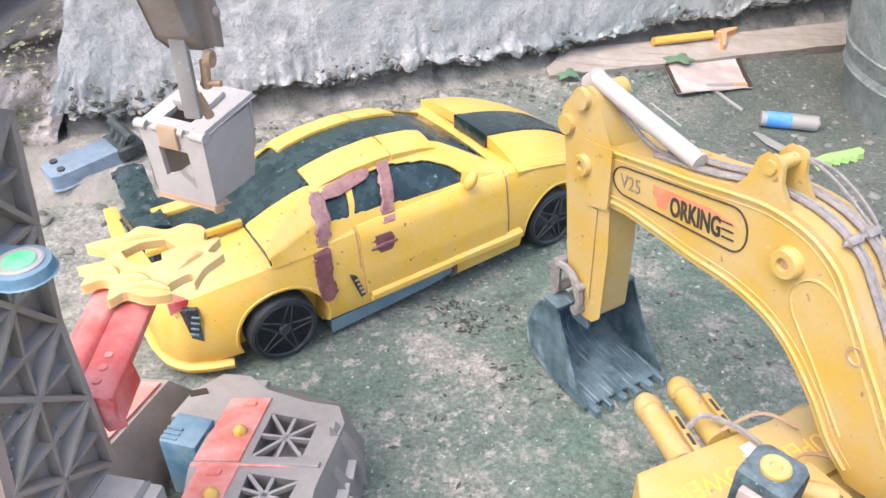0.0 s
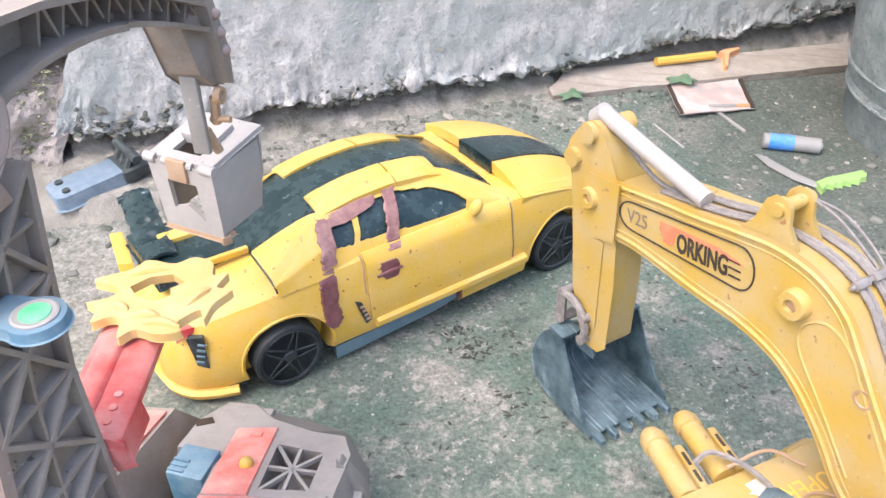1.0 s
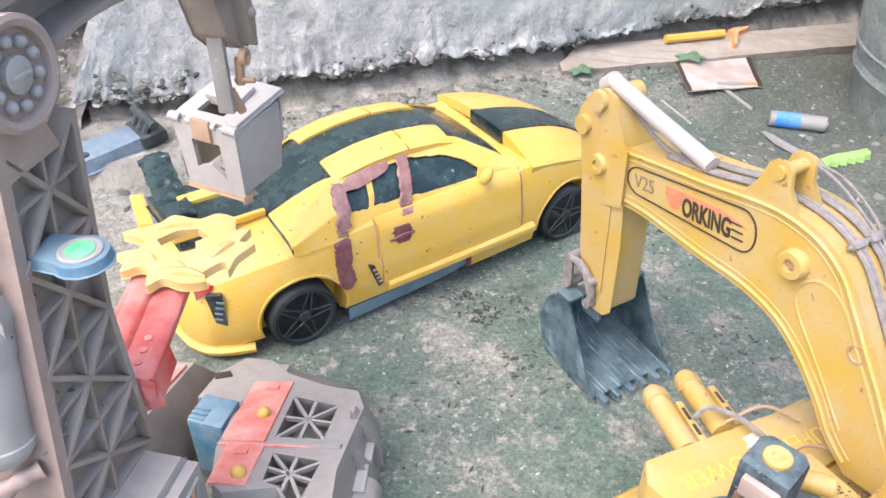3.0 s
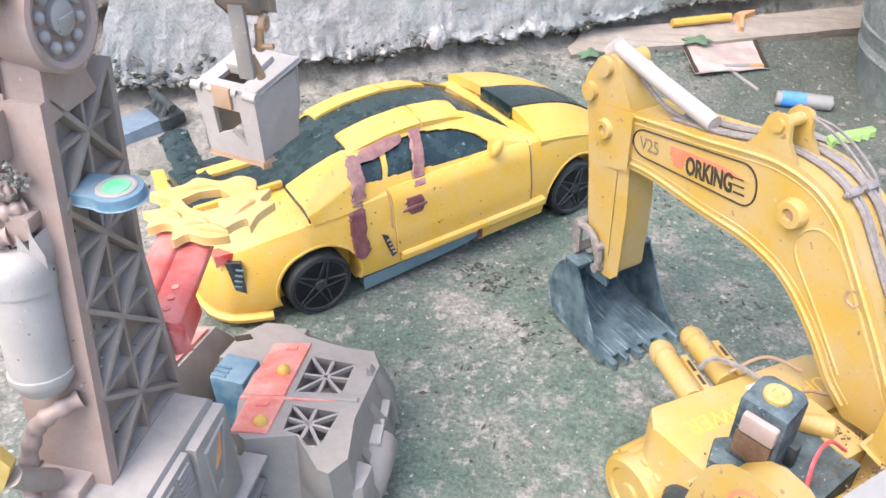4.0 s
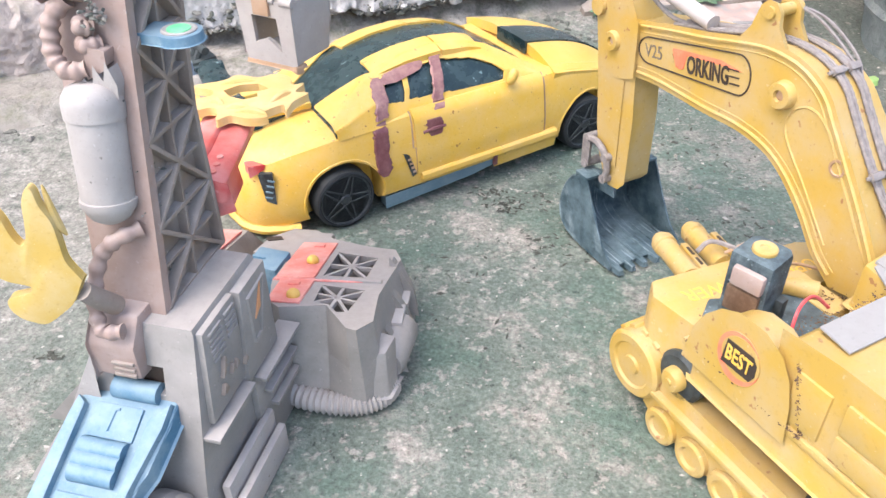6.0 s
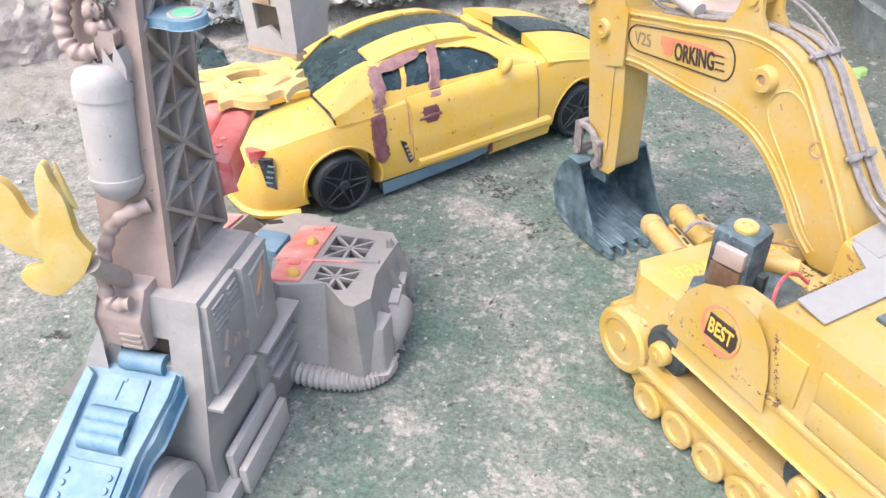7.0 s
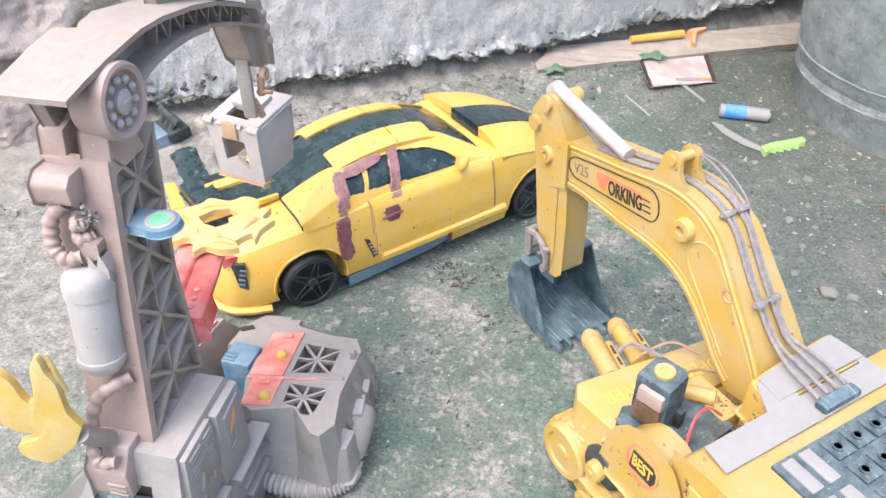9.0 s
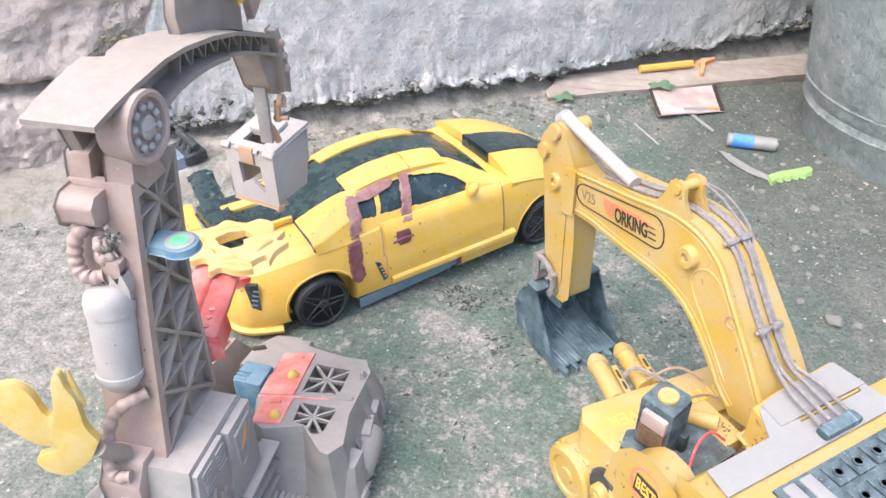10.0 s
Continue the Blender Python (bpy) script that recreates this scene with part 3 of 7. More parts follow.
def side_v(u, z):
    """Where the car's right flank stands at a height."""
    h = car_half(u)
    if z <= h[7][1]:
        return float(np.interp(z, [p[1] for p in h[:8]], [p[0] for p in h[:8]]))
    c = cab_half(u, 0.0034)
    return float(np.interp(z, [p[1] for p in c], [p[0] for p in c]))


def mirror_row(u, half):
    return [(u, v, z) for v, z in half] + [(u, 2 * MID - v, z) for v, z in reversed(half)]


def wheel(parent, u, v0, v1, name="wheel"):
    """A wheel with its axle along the car's width; v0 is the outer side."""
    s = 1 if v1 > v0 else -1
    m = Matrix.Translation((u, v0, 0.0215)) @ Matrix.Rotation(radians(-90 * s), 4, "X")
    w = abs(v1 - v0)
    bm = BM()
    lathe(bm, [(0.0180, 0.0012), (0.0192, 0.0002), (0.0207, 0.0010), (0.0215, 0.003), (0.0215, w - 0.003), (0.0205, w), (0.016, w)], 40, m)
    tyre = part("wheel", bm, TYRE, parent, "low black rubber tyre", CAR_M)
    bm = BM()
    lathe(bm, [(0.0186, 0.0012), (0.0180, 0.0003), (0.0172, 0.0008), (0.0166, 0.006), (0, 0.0085)], 40, m)
    for k in range(5):
        for d in (-12, 12):
            a = radians(72 * k + d)
            mm = m @ Matrix.Rotation(a, 4, "Z") @ Matrix.Translation((0.0100, 0, 0.0014)) @ Matrix.Rotation(radians(-d * 1.6), 4, "Z")
            box(bm, (-0.0072, -0.0006, -0.001), (0.0072, 0.0006, 0.0022), mm, 0.0003)
    lathe(bm, [(0.0045, 0.0085), (0.0042, 0.0012), (0.0030, 0.0002), (0, 0.0002)], 16, m)
    part("rim", bm, RIM, tyre, "black twin-spoke rim", CAR_M)


def ribbon(parent, name, rows, mat, lift=0.0009, label=""):
    """A smear that hugs the flank: rows of (u_left, u_right, z)."""
    bm = BM()
    rows = [rows[0]] + [r for a, b in zip(rows, rows[1:]) for r in [tuple(a[i] + (b[i] - a[i]) * f for i in range(3)) for f in (0.1, 0.2, 0.3, 0.4, 0.5, 0.6, 0.7, 0.8, 0.9, 1.0)]]
    grid = []
    for n, (u0, u1, z) in enumerate(rows):
        u0 += 0.0014 * noise.noise((z * 260, 1, 0)) + 0.0012 * noise.noise((z * 640, 3, 0))
        u1 += 0.0014 * noise.noise((z * 260, 5, 0)) + 0.0012 * noise.noise((z * 640, 9, 0))
        edge = min(1.0, n / 2, (len(rows) - 1 - n) / 2)
        row = []
        for f in (0, 0.08, 0.3, 0.5, 0.7, 0.92, 1):
            u = u0 + (u1 - u0) * f
            k = 0.0 if f in (0, 1) else 1.0
            row.append(bm.verts.new((u, side_v(u, z) - 0.0001 - lift * k * edge, z)))
        grid.append(row)
    for a, b in zip(grid, grid[1:]):
        for q in range(6):
            bm.faces.new((a[q], a[q + 1], b[q + 1], b[q]))
    part(name, bm, mat, parent, label)


def build_car():
    t = thing("toy_car", "yellow toy muscle car with black stripes and a patched flank", "toy car", CAR_M)
    us = sorted(set(list(np.linspace(-0.058, -0.036, 9)) + list(np.linspace(-0.036, 0.235, 34)) + list(np.linspace(0.235, 0.268, 10))))
    bm = BM()
    loft(bm, [mirror_row(u, car_half(u)) for u in us])
    holes = []
    for u in (0.0075, 0.2106):
        for v in (-0.02, 0.105):
            c = BM()
            lathe(c, [(0.0272, 0), (0.0272, 0.040)], 40, Matrix.Translation((u, v, 0.0215)) @ Matrix.Rotation(radians(-90), 4, "X"))
            holes.append(c)
    body = part("body", cut("body", bm, holes), YEL, t, smooth=28)
    # dark wheel wells and floor
    bm = BM()
    box(bm, (-0.03, 0.022, 0.010), (0.24, 0.103, 0.040), b=0.002)
    part("underbody", bm, BLACK, t, "black chassis")
    for u in (0.0065, 0.2106):
        wheel(t, u, 0.0015, 0.018)
        wheel(t, u, 0.1235, 0.107)
    # flared lips round the arches
    for u in (0.0075, 0.2106):
        bm = BM()
        pts = [(u + 0.0283 * math.cos(a), side_v(min(u + 0.0283 * math.cos(a), 0.24), 0.0215 + 0.0283 * math.sin(a)) + 0.0004, 0.0215 + 0.0283 * math.sin(a)) for a in np.linspace(radians(-12), radians(192), 26)]
        tube(bm, pts, 0.0009, 6)
        part("arch_lip", bm, YEL, t)
    # cabin
    us = list(np.linspace(0.006, 0.172, 36))
    bm = BM()
    loft(bm, [mirror_row(u, cab_half(u)) for u in us])
    part("window_shell", bm, GLASS_BLACK, t, "glossy black windows with dust", smooth=40)
    # yellow frame round the side windows
    panes = ([(0.0622, 0.0757), (0.136, 0.0717), (0.1394, 0.0772), (0.133, 0.0822), (0.1201, 0.0874), (0.0956, 0.0908), (0.080, 0.0905), (0.0675, 0.0885)], [(0.0435, 0.0795), (0.0455, 0.0765), (0.0590, 0.0752), (0.0630, 0.0872), (0.0560, 0.0872), (0.0495, 0.0850)])

    def inside(x, z, poly):
        hit = False
        for (x0, z0), (x1, z1) in zip(poly, poly[1:] + poly[:1]):
            if (z0 > z) != (z1 > z) and x < x0 + (z - z0) / (z1 - z0) * (x1 - x0):
                hit = not hit
        return hit

    for s in (0, 1):
        bm = BM()
        nu, nf = 230, 44
        grid = []
        for q in range(nu + 1):
            u = 0.0065 + 0.1605 * q / nu
            c = cab_half(u, 0.0013)[:4]
            reach = float(np.interp(u, [0.0076, 0.0215, 0.0362, 0.046], [0.0417, 0.0386, 0.0345, 0.0325]))
            if u < 0.05 and reach > c[3][0] + 0.0005:
                c.append((reach, c[3][1] + 0.0012))
            lens = [0.0]
            for p0, p1 in zip(c, c[1:]):
                lens.append(lens[-1] + math.hypot(p1[0] - p0[0], p1[1] - p0[1]))
            col = []
            for k in range(nf + 1):
                d = lens[-1] * k / nf
                v, z = float(np.interp(d, lens, [p[0] for p in c])), float(np.interp(d, lens, [p[1] for p in c]))
                col.append(bm.verts.new((u, 2 * MID - v if s else v, z)))
            grid.append(col)
        for p0, p1 in zip(grid, grid[1:]):
            for k in range(nf):
                mid = (p0[k].co + p1[k + 1].co) / 2
                if not any(inside(mid.x, mid.z, w) for w in panes):
                    bm.faces.new((p0[k], p1[k], p1[k + 1], p0[k + 1]))
        bmesh.ops.delete(bm, geom=[v for v in bm.verts if not v.link_faces], context="VERTS")
        for _ in range(2):
            rim = [v for v in bm.verts if v.is_boundary]
            moved = {}
            for v in rim:
                nb = [e.other_vert(v).co for e in v.link_edges if e.is_boundary]
                if len(nb) == 2:
                    moved[v] = v.co * 0.5 + (nb[0] + nb[1]) * 0.25
            for v, p in moved.items():
                v.co = p
        bmesh.ops.recalc_face_normals(bm, faces=bm.faces)
        bmesh.ops.solidify(bm, geom=bm.faces[:], thickness=0.0012 if s else -0.0012)
        part("side_frame", bm, YEL, t, smooth=45)
    # roof strips in two lengths with a gap between
    for v0, v1 in ((0.0290, 0.0500), (0.0790, 0.0985)):
        for u0, u1 in ((0.046, 0.0970), (0.0984, 0.130)):
            bm = BM()
            rows = []
            for u in np.linspace(u0, u1, 10):
                z = roof_z(u)
                row = []
                for v in np.linspace(v0, v1, 6):
                    e = abs(v - MID)
                    row.append((u, v, z + 0.0024 - max(0.0, e - 0.018) * 0.22))
                ring = row + [(u, v, q - 0.0035) for _, v, q in reversed(row)]
                rows.append(ring)
            loft(bm, rows)
            bev(bm, bm.verts, 0.0005, 1)
            part("roof_strip", bm, YEL, t)
    # hood, sprung up at its rear edge
    bm = BM()
    rows = []
    for u in np.linspace(0.177, 0.258, 14):
        f = (u - 0.177) / 0.081
        zc = 0.0830 - 0.012 * f - 0.016 * f**3
        w = 0.0590 - 0.004 * f - 0.012 * f**4
        top = [(u, MID + w * q, zc - (0.0125 if q < 0 else 0.0070) * abs(q) ** 2.6) for q in np.linspace(-1, 1, 15)]
        rows.append(top + [(u, MID + (w - 0.001) * q, zc - (0.0125 if q < 0 else 0.0070) * abs(q) ** 2.6 - 0.0075) for q in np.linspace(1, -1, 15)])
    loft(bm, rows)
    hood = part("hood", bm, YEL, t, "raised yellow hood panel", smooth=35)
    bm = BM()
    rows = []
    for u in np.linspace(0.1755, 0.252, 12):
        f = (u - 0.177) / 0.081
        zc = 0.0836 - 0.012 * f - 0.016 * max(f, 0) ** 3
        w = 0.0185 - 0.004 * f
        row = [(u, MID - 0.006 + w * q, zc - 0.0006 * q * q) for q in np.linspace(-1, 1, 5)]
        rows.append(row + [(u, v, z - 0.006 - (0.004 if u < 0.18 else 0)) for _, v, z in reversed(row)])
    loft(bm, rows)
    part("hood_scoop", bm, GLASS_BLACK, hood, "black hood stripe with a scoop lip")
    bm = BM()
    box(bm, (0.166, 0.006, 0.060), (0.180, 0.119, 0.0690), b=0.001)
    part("cowl", bm, BLACK, t, "black cowl under the lifted hood")
    # door, a little proud
    bm = BM()
    outer, inner = [], []
    for u in np.linspace(0.060, 0.166, 16):
        hgt = np.linspace(car_at(u, KB) + 0.0140, car_at(u, KS) + 0.0004, 12)
        outer.append([(u, side_v(u, z) - 0.0016, z) for z in hgt] + [(u, side_v(u, z) + 0.002, z) for z in reversed(hgt)])
    loft(bm, outer)
    door = part("door", bm, YEL, t, smooth=30)
    bm = BM()
    tube(bm, [(u, side_v(u, z) - 0.0014, z) for u, z in ((0.066, 0.0555), (0.0755, 0.0562), (0.0835, 0.0565))], [0.0010, 0.0019, 0.0010], 8)
    part("door_handle", bm, MAROON, door, "handle smeared with maroon glue")
    bm = BM()
    rows = []
    for u in np.linspace(0.0625, 0.178, 14):
        z = car_at(u, KB) + 0.0095
        v = side_v(u, z + 0.002)
        rows.append([(u, v - 0.0016, z - 0.002), (u, v - 0.0042, z), (u, v - 0.0042, z + 0.0034), (u, v - 0.0030, z + 0.0046), (u, v + 0.002, z + 0.0052), (u, v + 0.002, z - 0.002)])
    loft(bm, rows)
    part("sill_ridge", bm, YEL, t)
    # steel-blue sill below the flank
    bm = BM()
    prism(bm, [(0.0365, 0.0045), (0.0365, 0.0130), (0.110, 0.0162), (0.124, 0.0160), (0.124, 0.0125), (0.108, 0.0095)], 0.0030, 0.012, "xz", b=0.0006)
    part("sill_panel", bm, SILL, t, "steel-blue lower sill")
    bm = BM()
    prism(bm, [(0.126, 0.0105), (0.1265, 0.0215), (0.182, 0.0205), (0.180, 0.0125)], 0.0025, 0.012, "xz", b=0.0006)
    part("sill_panel", bm, YEL, t)
    bm = BM()
    box(bm, (0.1245, 0.0005, 0.012), (0.1275, 0.006, 0.026), b=0.0004)
    part("sill_clip", bm, MAROON, t, "rusty clip at the sill joint")
    # dark lettered plate behind the door; its tiny marks are bars
    bm = BM()
    prism(bm, [(0.0500, 0.0440), (0.0535, 0.0425), (0.0590, 0.0270), (0.0560, 0.0255)], -0.0006, 0.004, "xz", b=0.0003)
    plate = part("hatch_plate", bm, BLACK, t, "dark bronze plate behind the door")
    bm = BM()
    for k in range(4):
        box(bm, (0.0525 + 0.0012 * k, -0.0012, 0.0385 - 0.0034 * k), (0.0550 + 0.0012 * k, 0.0, 0.0400 - 0.0034 * k), b=0)
    part("plate_mark", bm, BRONZE, plate)
    # door mirror
    bm = BM()
    bmesh.ops.create_icosphere(bm, subdivisions=3, radius=1, matrix=pose(0.1385, 0.0025, 0.0775, 0, 25, -20) @ Matrix.Diagonal((0.0040, 0.0036, 0.0064, 1)))
    part("door_mirror", bm, YEL, t)
    # shut lines
    for u0, z0, u1, z1, what in ((0.168, 0.072, 0.1685, 0.024, "wing"), (0.0588, 0.0700, 0.0580, 0.046, "door"), (0.0600, 0.046, 0.0604, 0.027, "door")):
        bm = BM()
        pts = [(u0 + (u1 - u0) * f, side_v(u0 + (u1 - u0) * f, z0 + (z1 - z0) * f) - 0.0001, z0 + (z1 - z0) * f) for f in np.linspace(0, 1, 14)]
        tube(bm, pts, 0.0006, 5)
        part("shut_line", bm, BRONZE, t, "dark shut line of the " + what)
    # rear: bumper lip, vent, lamps
    bm = BM()
    pts = [(u, MID - car_at(u, KW) - 0.001, 0.008) for u in np.linspace(-0.025, -0.056, 9)] + [(-0.059, v, 0.010) for v in np.linspace(0.045, 0.085, 5)]
    tube(bm, pts, 0.0030, 6)
    part("bumper_lip", bm, YEL, t)
    m = Matrix.Translation((-0.0405, 0.0152, 0.0390)) @ Matrix.Rotation(radians(-28), 4, "Z")
    bm = BM()
    prism(bm, [(-0.0050, 0.011), (0.0035, 0.011), (0.0035, -0.011), (-0.0020, -0.0085)], -0.0010, 0.006, "xz", m, 0.0004)
    vent = part("bumper_vent", bm, BLACK, t, "black slatted bumper vent", CAR_M)
    for k in range(4):
        bm = BM()
        box(bm, (-0.0015, -0.0018, -0.0065 + 0.0042 * k), (0.0032, -0.0006, -0.0053 + 0.0042 * k), m @ Matrix.Rotation(radians(14), 4, "Y"), 0.0002)
        part("vent_slat", bm, SILL, vent, "", CAR_M)
    bm = BM()
    prism(bm, [(-0.0500, 0.0490), (-0.0410, 0.0520), (-0.0400, 0.0545), (-0.0500, 0.0560)], 0.0185, 0.028, "xz", b=0.0006)
    part("tail_lamp", bm, RED, t, "dark red tail lamp")
    # black boot lid with loose strips, yellow flaps
    bm = BM()
    prism(bm, [(-0.047, 0.046), (0.012, 0.050), (0.014, 0.075), (0.008, 0.104), (-0.050, 0.102)], 0.0655, 0.0725, "xy", None, 0.0012)
    lid = part("boot_lid", bm, GLASS_BLACK, t, "glossy black boot lid")
    for a0, a1, a2, wdt in ((-0.050, 0.006, 0.0445, 0.0035), (-0.035, 0.0, 0.078, 0.010)):
        bm = BM()
        box(bm, (a0, a2, 0.0715), (a1, a2 + wdt, 0.0755), b=0.0010)
        part("boot_strip", bm, YEL, lid)
    # torn black tail wing lying over the left rear corner, creased in two places
    bm = BM()
    rows = []
    for k in range(29):
        f = k / 28
        v = 0.064 + 0.074 * f
        row = []
        for q in range(9):
            g = q / 8
            u = -0.0490 + 0.0060 * f + 0.0195 * g + 0.0012 * noise.noise((f * 9, g * 2, 1))
            fold = sum(math.exp(-(((f - c) / 0.05) ** 2) - ((g - 0.5) / 0.28) ** 2) for c in (0.30, 0.58))
            z = 0.0745 + 0.0030 * math.sin(g * math.pi) - 0.0042 * fold + 0.0012 * noise.noise((f * 14, g * 6, 4)) + 0.004 * max(0.0, f - 0.85) / 0.15
            row.append((u, v, z))
        rows.append(row + [(u, v, z - 0.0022) for u, v, z in reversed(row)])
    loft(bm, rows)
    tube(bm, [(-0.0440, 0.1365, 0.0770), (-0.0240, 0.1345, 0.0775)], 0.0024, 10)
    part("tail_wing", bm, GLASS_BLACK, t, "creased black tail wing", smooth=50)
    bm = BM()
    prism(bm, [(-0.060, 0.088), (-0.052, 0.084), (-0.048, 0.122), (-0.056, 0.124)], 0.030, 0.064, "xy", None, 0.001)
    part("rear_flap", bm, YEL, t)
    # dried glue and tape down the flank
    ribbon(t, "glue_smear", [(0.0425, 0.0475, 0.0900), (0.0405, 0.0485, 0.0875), (0.0380, 0.0480, 0.082), (0.0355, 0.0450, 0.0735), (0.0315, 0.0415, 0.0660)], PINKG, 0.0012, "pink dried glue smear")
    ribbon(t, "glue_smear", [(0.0310, 0.0410, 0.0655), (0.0300, 0.0415, 0.055), (0.0295, 0.0400, 0.046), (0.0300, 0.0415, 0.041), (0.0310, 0.0400, 0.034), (0.034, 0.037, 0.031)], MAROON, 0.0014, "maroon dried glue smear")
    ribbon(t, "glue_smear", [(0.0880, 0.0965, 0.0955), (0.0852, 0.0937, 0.0895), (0.0810, 0.0897, 0.080), (0.0778, 0.0867, 0.0715), (0.0765, 0.0860, 0.067)], PINKG, 0.0013, "pink tape across the window")
    ribbon(t, "glue_smear", [(0.0690, 0.0800, 0.0640), (0.0680, 0.0830, 0.0600), (0.0690, 0.0825, 0.0540), (0.0720, 0.0790, 0.0510)], MAROON, 0.0018, "maroon glue blob on the door handle")
    ribbon(t, "glue_smear", [(0.0870, 0.0900, 0.0600), (0.0860, 0.0905, 0.0560), (0.0865, 0.0895, 0.0540)], MAROON, 0.0010, "small maroon glue spot")
    ribbon(t, "glue_smear", [(0.074, 0.081, 0.0938), (0.062, 0.0815, 0.0925), (0.052, 0.081, 0.0911), (0.0485, 0.078, 0.0895), (0.0465, 0.068, 0.0880), (0.0460, 0.056, 0.0862)], PINKG, 0.0010, "pink glue along the roof edge")


build_car()


# ---- toy excavator: x to its right, y to its front, z up ----
EXC_M = ztrans(0.202, 0.2032, 0.0, 33.6)


def build_track(t, a0, a1):
    """One crawler frame; a0 is the outer side."""
    s = 1 if a1 > a0 else -1
    lo, hi = min(a0, a1), max(a0, a1)
    bm = BM()
    prism(bm, [(0.050, 0.012), (0.046, 0.030), (0.030, 0.034), (-0.100, 0.034), (-0.115, 0.02), (-0.105, 0.006), (0.040, 0.006)], lo + 0.004, hi - 0.002, "yz", None, 0.0012)
    tr = part("track_frame", bm, EXY, t, "yellow moulded crawler frame")
    bm = BM()
    box(bm, (lo, -0.108, 0.0235), (hi, 0.048, 0.0265), b=0.0008)
    part("rail", bm, EXY, tr)
    for k in range(7):
        bm = BM()
        m = Matrix.Translation((a0 + 0.005 * s, 0.036 - 0.0215 * k, 0.0085)) @ Matrix.Rotation(radians(90 * s), 4, "Y")
        lathe(bm, [(0.0098, 0.0)] + [(0.0098, 0.0035), (0.0085, 0.0045), (0.006, 0.0045), (0.005, 0.003), (0, 0.003)][::-1][::-1], 20, m @ Matrix.Scale(-1, 4, (0, 0, 1)))
        part("roller", bm, EXY, tr)
    m = Matrix.Translation((a0 + 0.006 * s, 0.0600, 0.0300)) @ Matrix.Rotation(radians(-90 * s), 4, "Y") @ Matrix.Scale(0.93, 4)
    bm = BM()
    lathe(bm, [(0, 0.007), (0.005, 0.007), (0.0055, 0.0055), (0.0125, 0.0052), (0.0135, 0.0066), (0.0175, 0.0066), (0.0192, 0.005), (0.0195, -0.016), (0.016, -0.018), (0, -0.018)], 40, m)
    for k in range(14):
        mm = m @ Matrix.Rotation(radians(k * 360 / 14), 4, "Z")
        box(bm, (0.0185, -0.0022, -0.0155), (0.0212, 0.0022, 0.001), mm, 0.0005)
    part("sprocket", bm, EXY, tr, "yellow toothed sprocket")
    for b, z in ((0.034, 0.0425), (-0.052, 0.0405), (-0.075, 0.0405), (-0.100, 0.0385)):
        bm = BM()
        m = Matrix.Translation((a0 + 0.010 * s, b, z)) @ Matrix.Rotation(radians(90 * s), 4, "Y")
        lathe(bm, [(0.0, -0.006), (0.0112, -0.006), (0.0130, -0.004), (0.0130, 0.000), (0.0090, 0.0015), (0.0090, 0.003), (0.0130, 0.0045), (0.0130, 0.010), (0.0112, 0.012), (0, 0.012)], 28, m)
        ro = part("idler", bm, BLACK, tr, "black rubber idler wheel")
        bm = BM()
        lathe(bm, [(0, -0.0120), (0.0018, -0.0120), (0.0020, -0.0112), (0.0050, -0.0110), (0.0060, -0.0095), (0.0062, -0.006), (0, -0.006)], 20, m)
        part("idler_cap", bm, EXY, ro)


